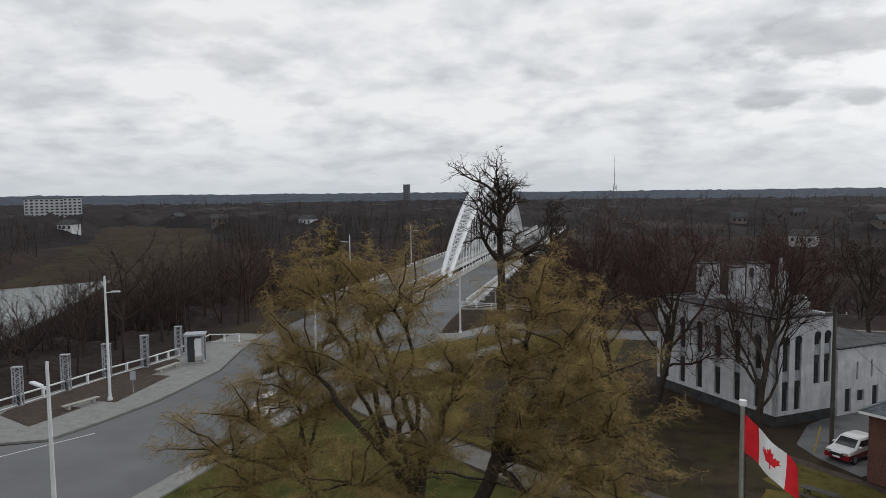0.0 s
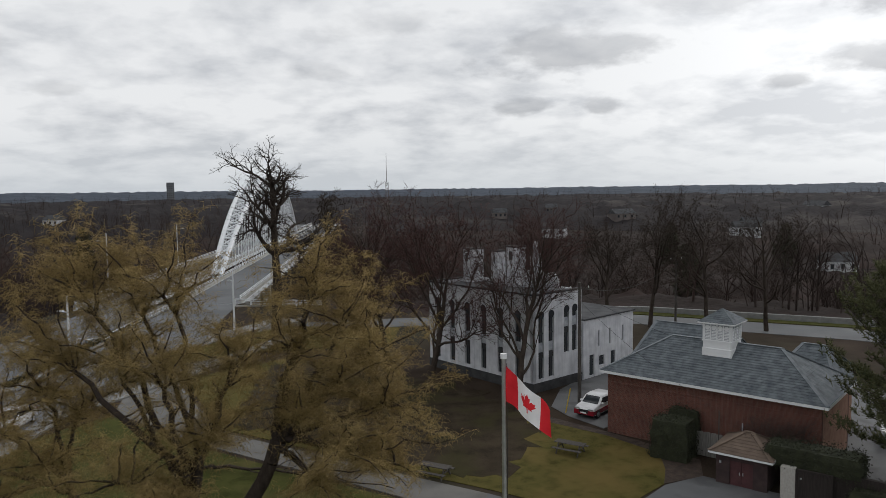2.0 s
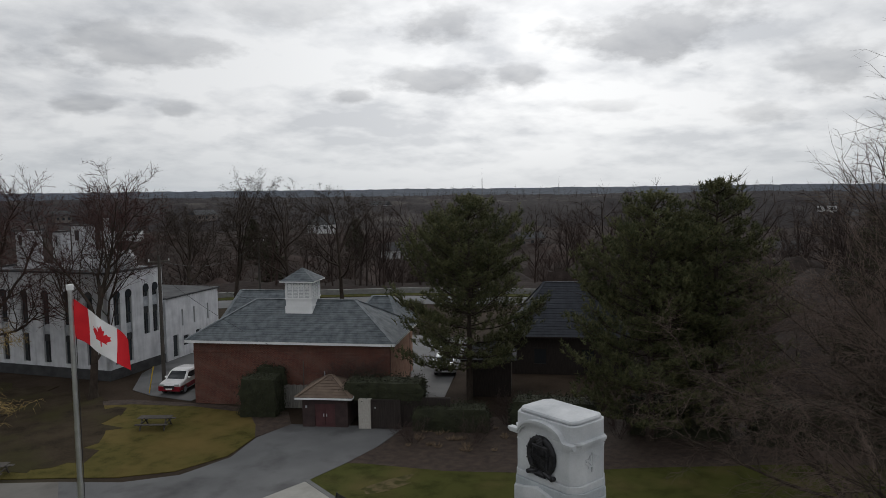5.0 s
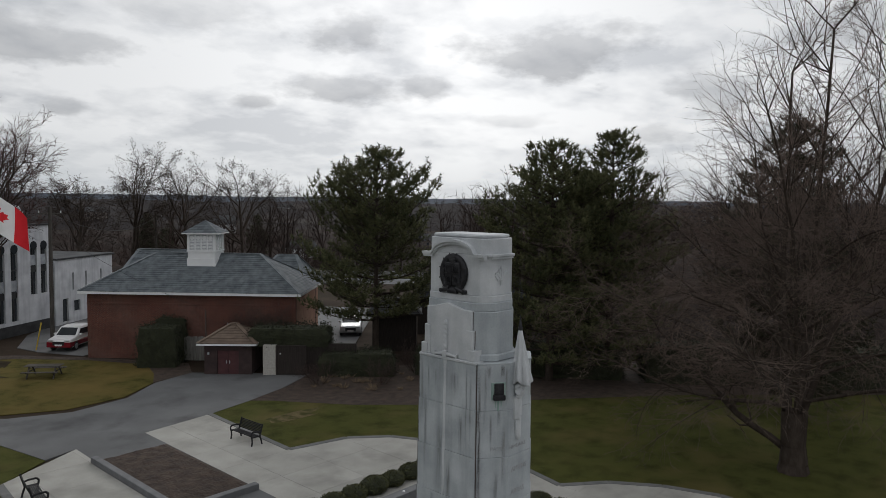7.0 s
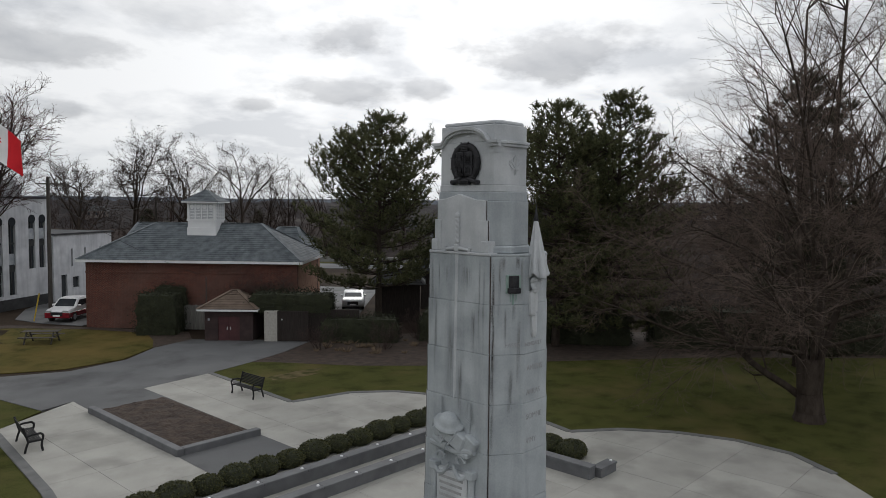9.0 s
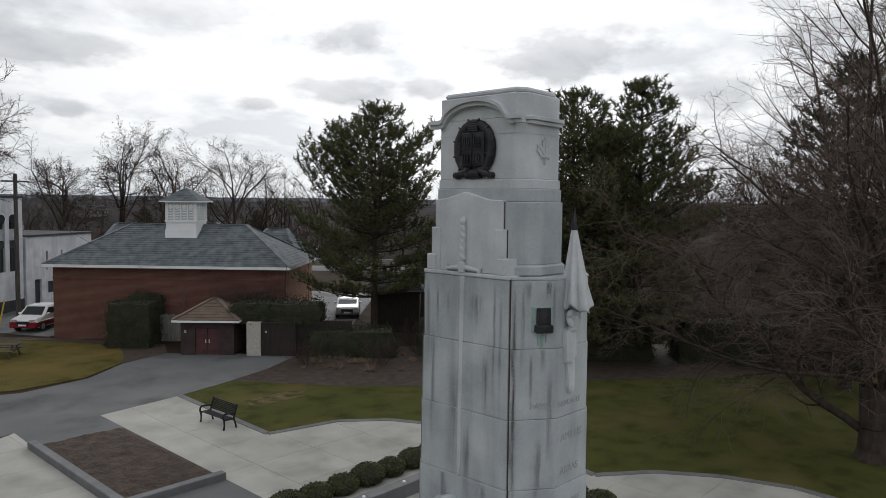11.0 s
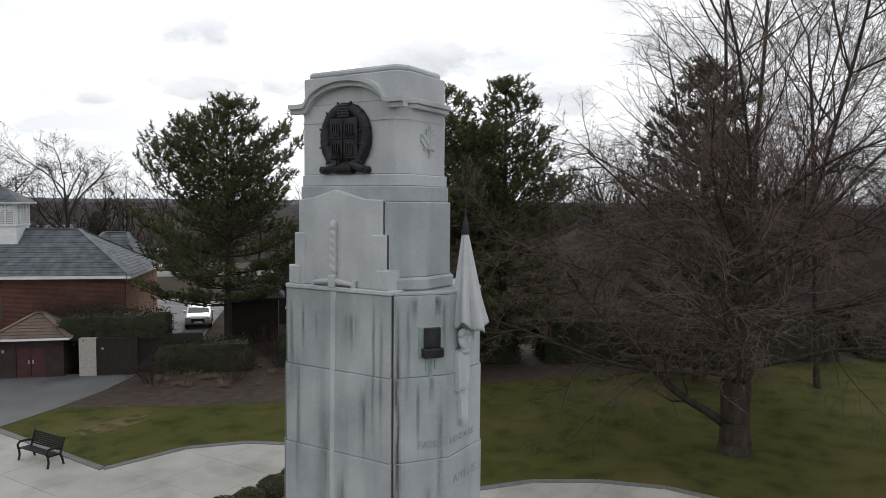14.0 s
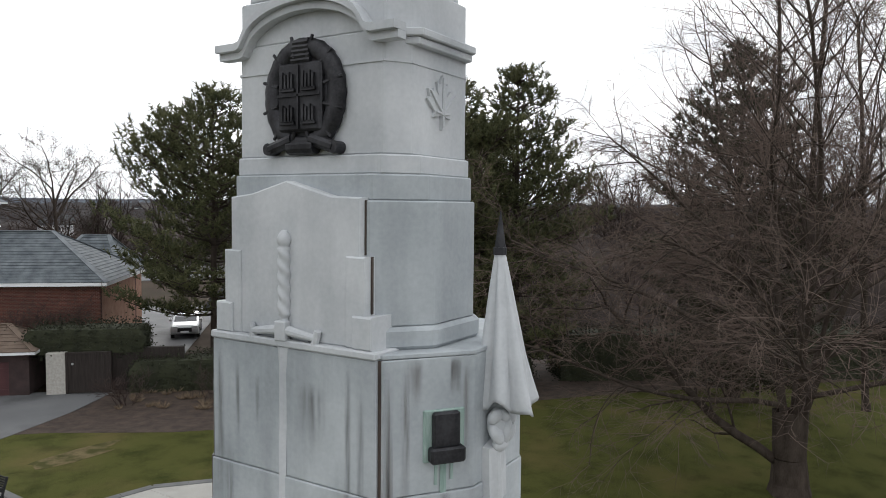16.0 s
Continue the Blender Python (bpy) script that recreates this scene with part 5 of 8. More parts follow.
    tab = part("tablet", boxes((11.90 - MX, 12.1 - MX, -0.45, 0.45, 1.0, 3.12), bevel=0.03), M["stone_clean"], g, "inscribed stone tablet")
    for k in range(14):
        z = 2.92 - k * 0.14
        w = 0.36 - 0.06 * ((k * 37) % 5) / 5
        part("text_line", boxes((11.893 - MX, 11.90 - MX, -w, w, z, z + 0.06)), M["letter"], tab)

    # battle honours cut on front and flank
    def words(text, size, m, name="letter"):
        cu = bpy.data.curves.new(name, "FONT")
        cu.body, cu.size, cu.extrude = text, size, 0.003
        cu.align_x = "LEFT"
        ob = bpy.data.objects.new(name, cu)
        scene.collection.objects.link(ob)
        bpy.context.view_layer.update()
        me = bpy.data.meshes.new_from_object(ob.evaluated_get(bpy.context.evaluated_depsgraph_get()))
        bpy.data.objects.remove(ob)
        bm = bmesh.new()
        bm.from_mesh(me)
        left = set(bm.verts)
        while left:
            todo, seen = [left.pop()], []
            while todo:
                v = todo.pop()
                seen.append(v)
                for ed in v.link_edges:
                    w = ed.other_vert(v)
                    if w in left:
                        left.discard(w)
                        todo.append(w)
            one, new_of = bmesh.new(), {}
            for v in seen:
                new_of[v] = one.verts.new(v.co)
            for fc in {fc for v in seen for fc in v.link_faces}:
                one.faces.new([new_of[v] for v in fc.verts])
            part(name, one, M["letter"], g).matrix_local = m
        bm.free()
    # one honour runs round the corner from splay to flank
    k = 0.011 * (7.9 - 5.83)
    words("PASSC", 0.125, Matrix.Translation((12.72 - k - 0.813 * 0.43 - 0.003 - MX, -(1.33 + k) + 0.583 * 0.43 - 0.003, 5.99)) @ pose(0, 0, 0, 90, 0, ang - 90))
    words("HENDAELE", 0.125, Matrix.Translation((12.74 - MX, -(1.33 + k) - 0.003, 5.99)) @ pose(0, 0, 0, 90, 0, 0))
    for text, z in (("AMIENS", 5.45), ("ARRAS", 4.92), ("SOMME", 4.38), ("VIMY", 3.84)):
        kk = 0.011 * (7.9 - max(v for v in zs if v <= z))
        words(text, 0.17, Matrix.Translation((12.80 - MX, -(1.33 + kk) - 0.003, z)) @ pose(0, 0, 0, 90, 0, 0))


def _shield_bm():
    bm = boxes((12.20 - MX, 12.31 - MX, -0.23, 0.23, 9.66, 10.20), bevel=0.02)
    bmesh.ops.create_uvsphere(bm, u_segments=20, v_segments=10, radius=1, matrix=Matrix.Translation((12.29 - MX, 0, 9.94)) @ Matrix.Diagonal((0.06, 0.36, 0.42, 1)))
    box(bm, 12.185 - MX, 12.20 - MX, -0.225, 0.225, 9.935, 9.955)
    box(bm, 12.185 - MX, 12.20 - MX, -0.01, 0.01, 9.68, 10.18)
    for y, z in ((0.11, 10.06), (-0.11, 10.06), (0.11, 9.80), (-0.11, 9.80)):
        for i in range(4):
            box(bm, 12.18 - MX, 12.20 - MX, y - 0.06 + i * 0.035, y - 0.04 + i * 0.035, z - 0.07, z + 0.05 + 0.02 * (i % 2))
        box(bm, 12.18 - MX, 12.20 - MX, y - 0.075, y + 0.075, z - 0.085, z - 0.06)
    for i in range(5):
        rod(bm, (12.24 - MX, -0.10 + 0.005 * i, 10.22 + i * 0.035), (12.24 - MX, 0.10 - 0.005 * i, 10.22 + i * 0.035), 0.03, n=8)
    return bm


monument()


# ---- trees ----
def grow(rng, p, d, length, r, level, cfg, out):
    """One limb and all that it bears: rows of p0, p1, r0, r1, level."""
    levels = cfg["levels"]
    n = cfg["segs"][level]
    tip = 0.35 if level < levels - 1 else 0.4
    pos, way = Vector(p), Vector(d).normalized()
    step = length / n
    nodes = []
    for i in range(n):
        k0, k1 = i / n, (i + 1) / n
        w = cfg["wander"][level]
        way = (way + Vector((rng.gauss(0, w), rng.gauss(0, w), rng.gauss(0, w))) + Vector((0, 0, cfg["lift"][level]))).normalized()
        nxt = pos + way * step
        r0, r1 = r * (1 - k0 * (1 - tip)), r * (1 - k1 * (1 - tip))
        out.append((*pos, *nxt, r0, r1, level))
        nodes.append((nxt.copy(), way.copy(), r1, k1))
        pos = nxt
    if level + 1 >= levels:
        return
    count = cfg["kids"][level]
    start = cfg["bare"][level]
    for j in range(count):
        k = start + (1 - start) * (j + rng.random()) / count
        i = min(n - 1, int(k * n))
        q, wy, rr, kk = nodes[i]
        side = Vector((rng.gauss(0, 1), rng.gauss(0, 1), rng.gauss(0, 0.35)))
        side = (side - wy * side.dot(wy))
        side.normalize()
        a = radians(cfg["angle"][level] + rng.gauss(0, 9))
        dd = wy * math.cos(a) + side * math.sin(a)
        l = cfg["len"][level] * length * rng.uniform(0.7, 1.2) * (1.15 - 0.5 * (k - start) / (1 - start + 1e-6) * cfg.get("cone", 1.0))
        grow(rng, q, dd, l, min(rr * 0.75, cfg["rad"][level] * r), level + 1, cfg, out)


BARE = dict(levels=5, segs=[7, 6, 4, 3, 1], wander=[0.07, 0.13, 0.16, 0.18, 0.2], lift=[0.0, 0.05, 0.04, 0.02, 0.0], kids=[9, 8, 8, 7], bare=[0.28, 0.2, 0.15, 0.1], angle=[48, 45, 42, 40], len=[0.62, 0.55, 0.52, 0.5],
            rad=[0.5, 0.5, 0.45, 0.5])


def tree_meshes(segs, minr=0.012):
    s = np.array(segs)
    s[:, 6:8] = np.maximum(s[:, 6:8], minr)
    lv = s[:, 8]
    big, mid, small, tip = s[lv <= 1], s[lv == 2], s[lv == 3], s[lv >= 4]
    wood = [tubes(big, 7)]
    if len(mid):
        wood.append(tubes(mid, 4))
    v, f = join(wood)
    twig = [tris(tubes(small, 3))] if len(small) else []
    if len(tip):
        twig.append(spikes(tip))
    return (v, f), (join(twig) if twig else None)


def bare_tree(name, x, y, z, height, radius, cfg, seed, label, bark, twig, lean=(0, 0), minr=0.012, trunk_len=None, group=""):
    rng = random.Random(seed)
    out = []
    grow(rng, (0, 0, -0.3), (lean[0], lean[1], 1), trunk_len or height * 0.62, radius, 0, cfg, out)
    e = thing(name, pose(x, y, z), label, "tree", group)
    # flared foot
    out.insert(0, (0, 0, -0.35, 0.02 * lean[0], 0.02 * lean[1], 0.35, radius * 1.55, radius * 1.02, 0))
    wood, twigs = tree_meshes(out, minr)
    part_mesh("trunk", smooth(raw_mesh("trunk", *wood)), M[bark], e)
    if twigs:
        part_mesh("crown", raw_mesh("crown", *twigs), M[twig], e, "fine bare twigs")
    return e, out


# wide bare tree on the lawn: a stout bole, upright stems, and long low boughs drooping at their ends
UPRIGHT = dict(BARE, segs=[4, 9, 5, 3, 1], wander=[0.04, 0.06, 0.10, 0.16, 0.2], lift=[0, 0.05, 0.06, 0.03, 0.0], kids=[0, 19, 9, 6], bare=[0, 0.22, 0.12, 0.1], angle=[0, 44, 42, 42], len=[0, 0.34, 0.46, 0.5], rad=[0, 0.27, 0.42, 0.5], cone=1.1)
DROOP = dict(BARE, segs=[4, 9, 6, 4, 1], wander=[0.04, 0.08, 0.13, 0.18, 0.24], lift=[0, -0.012, -0.03, -0.07, -0.10], kids=[0, 19, 11, 7], bare=[0, 0.14, 0.1, 0.1], angle=[0, 48, 46, 44], len=[0, 0.38, 0.46, 0.52], rad=[0, 0.27, 0.42, 0.5], cone=0.9)


def lawn_tree():
    rng = random.Random(11)
    e = thing("bare_tree", pose(33.0, 9.15, 0), "wide many-stemmed bare tree with drooping twigs on the lawn", "tree")
    out = [(0, 0, -0.3, 0.03, 0, 0.35, 0.78, 0.60, 0), (0.03, 0, 0.35, 0.0, 0.04, 1.2, 0.60, 0.52, 0), (0.0, 0.04, 1.2, 0.02, 0.05, 2.7, 0.52, 0.56, 0)]
    for i in range(6):
        a, tilt = i * 2.4 + rng.uniform(-0.3, 0.3), radians(5 + 4.0 * i)
        d = Vector((math.cos(a) * math.sin(tilt), math.sin(a) * math.sin(tilt), math.cos(tilt)))
        grow(rng, (0.22 * math.cos(a), 0.22 * math.sin(a), 2.2), d, 17.0 - 0.9 * i + rng.uniform(-0.8, 0.8), 0.135 - 0.008 * i, 1, UPRIGHT, out)
    for i in range(22):
        k = i / 22
        a, tilt = i * 2.4 + rng.uniform(-0.3, 0.3), radians(72 - 30 * k + rng.uniform(-6, 6))
        d = Vector((math.cos(a) * math.sin(tilt), math.sin(a) * math.sin(tilt), math.cos(tilt)))
        z = 2.6 + 6.5 * k
        grow(rng, (0.3 * math.cos(a) * (1 + 1.6 * k), 0.3 * math.sin(a) * (1 + 1.6 * k), z), d, (9.6 - 3.0 * k) * rng.uniform(0.85, 1.1), 0.095 - 0.03 * k, 1, DROOP, out)
    # one heavy bough leaves the bole low down
    grow(rng, (0, 0.3, 0.95), (-0.35, 0.82, 0.62), 7.5, 0.17, 1, dict(DROOP, lift=[0, 0.0, -0.04, -0.08, -0.1], wander=[0, 0.07, 0.13, 0.18, 0.24]), out)
    wood, twigs = tree_meshes(out, 0.0055)
    part_mesh("trunk", smooth(raw_mesh("trunk", *wood)), M["bark"], e)
    part_mesh("crown", raw_mesh("crown", *twigs), M["twig_brown"], e, "fine bare twigs")


lawn_tree()
TALL = dict(BARE, segs=[9, 7, 5, 3, 1], rad=[0.30, 0.32, 0.42, 0.5], kids=[12, 9, 7, 5], lift=[0.0, 0.08, 0.07, 0.04, 0.02], wander=[0.04, 0.07, 0.11, 0.16, 0.2], angle=[40, 38, 36, 36], len=[0.52, 0.45, 0.46, 0.5], bare=[0.22, 0.2, 0.15, 0.1])
bare_tree("bare_tree", 45.5, 7.4, 0, 24, 0.17, TALL, 21, "tall upright bare tree behind the lawn", "bark", "twig_grey", minr=0.012, trunk_len=18)
bare_tree("bare_tree", 50.0, 3.5, 0, 22, 0.16, TALL, 22, "tall upright bare tree behind the lawn", "bark", "twig_grey", minr=0.012, trunk_len=17)
# reddish trees before the white building
RED = dict(BARE, rad=[0.38, 0.36, 0.42, 0.5], kids=[11, 10, 9, 8], lift=[0.0, 0.12, 0.09, 0.04, 0.0], angle=[42, 40, 40, 40], bare=[0.2, 0.2, 0.15, 0.1], len=[0.78, 0.55, 0.5, 0.5])
bare_tree("bare_tree", 15.2, 60.3, 0, 17, 0.34, RED, 31, "bare spreading tree before the white building", "bark", "twig_red", minr=0.013, trunk_len=10.5)
bare_tree("bare_tree", 8.4, 67.0, 0, 18, 0.36, RED, 32, "bare reddish tree before the white building", "bark", "twig_red", minr=0.013, trunk_len=11)
bare_tree("bare_tree", 5.0, 76.0, 0, 18, 0.34, RED, 33, "bare reddish tree before the white building", "bark", "twig_red", minr=0.012, trunk_len=11)
# tall tree by the bridge
CROWN = dict(BARE, kids=[13, 8, 7, 6], bare=[0.45, 0.2, 0.15, 0.1], len=[0.32, 0.5, 0.5, 0.5], angle=[58, 48, 44, 42], wander=[0.05, 0.2, 0.22, 0.22, 0.2])
bare_tree("bare_tree", -8.3, 96.0, -0.5, 26, 0.75, CROWN, 41, "tall dark bare tree beside the bridge road", "bark", "bark", minr=0.015, trunk_len=20.5)
bare_tree("bare_tree", -2.6, 110.0, -1, 21, 0.45, CROWN, 42, "dark bare tree beyond the park", "bark", "bark", minr=0.024, trunk_len=16)
bare_tree("bare_tree", 3.5, 104.0, -1, 19, 0.4, BARE, 43, "dark bare tree beyond the park", "bark", "twig_grey", minr=0.024, trunk_len=12)


def small_leaves(rng, tips, per, size, spread):
    """Little folded leaves scattered round points: vertices and quads."""
    vs, fs = [], []
    for p in tips:
        for _ in range(per):
            c = Vector(p) + Vector((rng.gauss(0, spread), rng.gauss(0, spread), rng.gauss(0, spread)))
            a = Vector((rng.gauss(0, 1), rng.gauss(0, 1), rng.gauss(0, 1))).normalized() * size
            b = a.cross(Vector((rng.gauss(0, 1), rng.gauss(0, 1), rng.gauss(0, 1)))).normalized() * size * 0.5
            i = len(vs)
            vs += [c - a, c + b, c + a, c - b]
            fs.append((i, i + 1, i + 2, i + 3))
    return np.array([tuple(v) for v in vs]), np.array(fs)


# seed-clustered trees behind the street
SEEDY = dict(BARE, levels=4, kids=[9, 9, 8], bare=[0.3, 0.25, 0.2], len=[0.66, 0.52, 0.45], angle=[46, 46, 46], segs=[7, 6, 4, 3], rad=[0.42, 0.34, 0.4])
for i, (x, y, h) in enumerate(((41.5, 93, 19.0), (48.5, 91, 19.5), (55, 87.5, 18), (36.5, 96, 17.5))):
    e, out = bare_tree("bare_tree", x, y, -1, h, 0.34, SEEDY, 51 + i, "slender tree hung with dark seed clusters", "bark", "bark", minr=0.014, trunk_len=h * 0.66)
    rng = random.Random(60 + i)
    tips = [s[3:6] for s in out if s[8] == 3 and rng.random() < 0.7]
    part_mesh("foliage", raw_mesh("foliage", *small_leaves(rng, tips, 3, 0.09, 0.22)), M["bark"], e)


def wiggle(rng, p, q, n, bend, r0, r1, level, out):
    """Crooked limb from p to q: rows like those of grow; gives its nodes."""
    p, q = Vector(p), Vector(q)
    l = (q - p).length
    ctrl = p.lerp(q, 0.45) + Vector((rng.gauss(0, 0.08), rng.gauss(0, 0.08), bend)) * l
    last, nodes = p.copy(), []
    for i in range(1, n + 1):
        k = i / n
        c = p * (1 - k) ** 2 + ctrl * 2 * k * (1 - k) + q * k * k
        if i < n:
            c += Vector((rng.gauss(0, 1), rng.gauss(0, 1), rng.gauss(0, 0.8))) * (0.16 * l / n)
        ra, rb = r0 + (r1 - r0) * (i - 1) / n, r0 + (r1 - r0) * k
        out.append((*last, *c, ra, rb, level))
        nodes.append((c.copy(), k, rb))
        last = c
    return nodes


def lobed_willow(foot, fork, lobes, radius, seed, label, fine=0.0105, thick=1.0):
    """Crooked grey limbs from the fork into round lobes (x, y, z, r) of thin drooping ochre twigs."""
    rng = random.Random(seed)
    base = Vector(foot)
    e = thing("willow_tree", pose(*foot), label, "tree", "ochre budding trees")
    out, ends = [(0, 0, -0.35, 0, 0, 0.4, radius * 1.5, radius * 1.05, 0)], []
    trunk = wiggle(rng, (0, 0, 0.3), Vector(fork) - base, 6, 0.03, radius * 1.05, radius * 0.8, 0, out)

    def twig(p, n):
        for _ in range(n):
            way = Vector((rng.gauss(0, 0.7), rng.gauss(0, 0.7), rng.gauss(0.1, 0.5))).normalized()
            l, q = rng.uniform(0.22, 0.46), p + Vector((rng.gauss(0, 0.08), rng.gauss(0, 0.08), rng.gauss(0, 0.08)))
            for j in range(2):
                nxt = q + way * l
                if nxt.z < 0.4 - base.z:
                    break
                ends.append((*q, *nxt, fine * (1.1 - 0.25 * j)))
                q = q.lerp(nxt, 0.85)
                way = (way * 0.6 + Vector((rng.gauss(0, 0.3), rng.gauss(0, 0.3), -0.55))).normalized()
    for x, y, z, r in lobes:
        c = Vector((x, y, z)) - base
        start = trunk[-1][0] if rng.random() < 0.7 else trunk[-2][0]
        limb = wiggle(rng, start, c + Vector((0, 0, -0.2 * r)), 10, 0.10, radius * rng.uniform(0.42, 0.58), 0.07, 1, out)
        for q, k, rr in limb[2:-1]:
            if rng.random() < 0.55:
                w = q + Vector((rng.gauss(0, 1), rng.gauss(0, 1), rng.gauss(0.4, 0.5))).normalized() * rng.uniform(1.0, 2.4)
                for q2, k2, r2 in wiggle(rng, q, w, 5, 0.1, min(rr * 0.5, 0.05), 0.012, 2, out):
                    twig(q2, int(7 * thick))
        for b in range(9):
            u, a = -0.85 + 1.8 * (b + 0.5) / 9, b * 2.4 + rng.random()
            w = math.sqrt(max(0.05, 1 - min(u, 0.98) ** 2))
            goal = c + Vector((w * math.cos(a), w * math.sin(a), u)) * r * rng.uniform(0.8, 1.35)
            for q, k, rr in wiggle(rng, limb[-1 - b % 3][0], goal, 6, 0.12, 0.06, 0.018, 2, out):
                for _ in range(3):
                    d = Vector((rng.gauss(0, 1), rng.gauss(0, 1), rng.gauss(0.2, 0.7))).normalized() * rng.uniform(0.5, 0.55 * r)
                    for q3, k3, r3 in wiggle(rng, q, q + d, 4, 0.08, 0.010, 0.006, 3, out):
                        twig(q3, max(1, round(5 * thick * rng.uniform(0.4, 1.5))))
    s = np.array(out)
    lv = s[:, 8]
    v, f = join([tubes(s[lv <= 1], 7), tubes(s[lv == 2], 4)])
    part_mesh("trunk", smooth(raw_mesh("trunk", v, f)), M["bark"], e)
    v, f = join([tris(tubes(s[lv == 3], 3)), spikes(ends)])
    part_mesh("crown", raw_mesh("crown", v, f), M["willow"], e, "hanging ochre budding twigs")
    return e


lobed_willow((-7.0, 35.2, 0), (-6.7, 35.4, 4.6), [(-12.6, 37.0, 15.6, 2.7), (-10.0, 37.4, 15.2, 1.9), (-7.6, 36.4, 15.3, 2.5), (-10.2, 36.0, 12.0, 2.2), (-8.0, 35.2, 11.4, 2.0), (-4.6, 35.8, 11.6, 2.2), (-13.6, 36.6, 12.4, 2.4), (-5.6, 34.8, 8.2, 1.9), (-10.0, 34.6, 6.4, 2.9), (-7.8, 34.0, 4.8, 2.2)],
             0.40, 101, "ochre budding tree with twisted grey limbs in the park")
lobed_willow((-12.4, 37.4, 0), (-13.0, 37.2, 5.0), [(-16.4, 37.0, 8.6, 2.8), (-14.0, 37.2, 10.2, 2.4), (-18.4, 36.8, 6.6, 2.2), (-13.6, 36.2, 6.6, 2.2), (-16.2, 35.8, 5.0, 2.3), (-12.0, 37.6, 9.0, 1.8)],
             0.24, 102, "smaller ochre budding tree beside the road", thick=0.8)
lobed_willow((-5.6, 36.0, 0), (-2.8, 36.6, 6.6), [(-0.6, 37.0, 15.2, 2.5), (0.9, 37.2, 13.2, 2.5), (-1.9, 36.8, 12.0, 2.4), (2.4, 37.0, 11.4, 2.7), (0.4, 36.0, 10.0, 2.6), (3.3, 37.0, 8.6, 2.7), (-1.4, 35.6, 8.6, 2.2), (1.0, 35.4, 6.6, 2.6), (3.0, 36.2, 5.6, 2.3), (-0.6, 35.2, 5.0, 2.0)],
             0.42, 103, "dense ochre budding tree with a leaning dark trunk", thick=0.85)

def pine(x, y, height, seed, label, spread=3.4, low=1.6, mat="needle", z=0.0, clumps=1.0):
    """Pine: tapered trunk, whorls of flat forking boughs, foxtail tufts of needles."""
    rng = random.Random(seed)
    e = thing("pine_tree", pose(x, y, z), label, "tree", "evergreens")
    segs, tufts = [], []
    n = 14
    for i in range(n):
        z0, z1 = height * i / n, height * (i + 1) / n
        segs.append((0, 0, z0 - (0.3 if i == 0 else 0), 0, 0, z1, 0.026 * height * (1 - i / n) * 0.75 + 0.03, 0.026 * height * (1 - (i + 1) / n) * 0.75 + 0.03))

    def bough(p, d, l, r, fork):
        m = max(2, int(l / 0.55))
        for q in range(m):
            nxt = p + d * (l / m)
            segs.append((*p, *nxt, r * (1 - 0.8 * q / m), r * (1 - 0.8 * (q + 1) / m)))
            p = nxt
            d = (d + Vector((rng.gauss(0, 0.08), rng.gauss(0, 0.08), 0.07))).normalized()
            if fork and q >= 1:
                for s in (-1, 1):
                    side = Vector((-d.y * s, d.x * s, 0)) * 0.9 + d * 0.7
                    bough(p, side.normalized(), min(l * 0.42, 1.7) * (1 - 0.5 * q / m) * rng.uniform(0.6, 1.1), r * 0.5, False)
            if q >= (m * 0.5 if fork else 0):
                for _ in range(2):
                    o = Vector((rng.gauss(0, 0.2), rng.gauss(0, 0.2), rng.gauss(0.08, 0.10)))
                    tufts.append((p + o, (d * 0.7 + o + Vector((0, 0, 0.6))).normalized()))

    zz = low
    while zz < height - 0.4:
        k = (zz - low) / (height - low)
        reach = 0.80 * spread * min(1, (1 - k) / 0.55) ** 0.85 * (0.75 + 0.25 * min(1, k / 0.2)) + 0.25
        turn, count = rng.uniform(0, 6.28), rng.choice((5, 6, 6))
        for j in range(count):
            a = turn + 2 * math.pi * j / count + rng.gauss(0, 0.25)
            d = Vector((math.cos(a), math.sin(a), rng.uniform(-0.10, 0.16) + 0.5 * k)).normalized()
            bough(Vector((0, 0, zz + rng.uniform(-0.15, 0.15))), d, reach * rng.choice((0.5, 0.7, 0.85, 1.0, 1.0, 1.15)), 0.06, True)
        zz += rng.uniform(0.75, 1.2) * (1 - 0.4 * k)
    for _ in range(10):
        tufts.append((Vector((rng.gauss(0, 0.12), rng.gauss(0, 0.12), height - rng.uniform(0, 1.0))), Vector((0, 0, 1))))
    part_mesh("trunk", smooth(raw_mesh("trunk", *tubes(segs, 4))), M["bark"], e)
    nd = []
    if clumps < 0.5:
        tufts = rng.sample(tufts, len(tufts) // 3)
    for p, d in tufts:
        size = rng.uniform(0.25, 0.5)
        for _ in range(int(11 * clumps) if clumps > 0.5 else 4):
            w = (d * 0.35 + Vector((rng.gauss(0, 0.55), rng.gauss(0, 0.55), rng.gauss(0.1, 0.5)))).normalized()
            q = p + d * size * rng.random()
            nd.append((*q, *(q + w * rng.uniform(0.20, 0.36) * (1 if clumps > 0.5 else 3)), 0.033 if clumps > 0.5 else 0.14))
    part_mesh("crown", raw_mesh("crown", *spikes(nd)), M[mat], e, "dense dark green needle tufts")
    return e


pine(35.2, 38.6, 14.8, 201, "tall dark green pine beside the brick building", 7.0, 3.0)
pine(39.0, 26.0, 15.3, 202, "tall dark green pine at the edge of the lawn", 6.0, 1.4)
pine(42.0, 23.4, 15.9, 203, "tall dark green pine at the edge of the lawn", 4.8, 1.2)
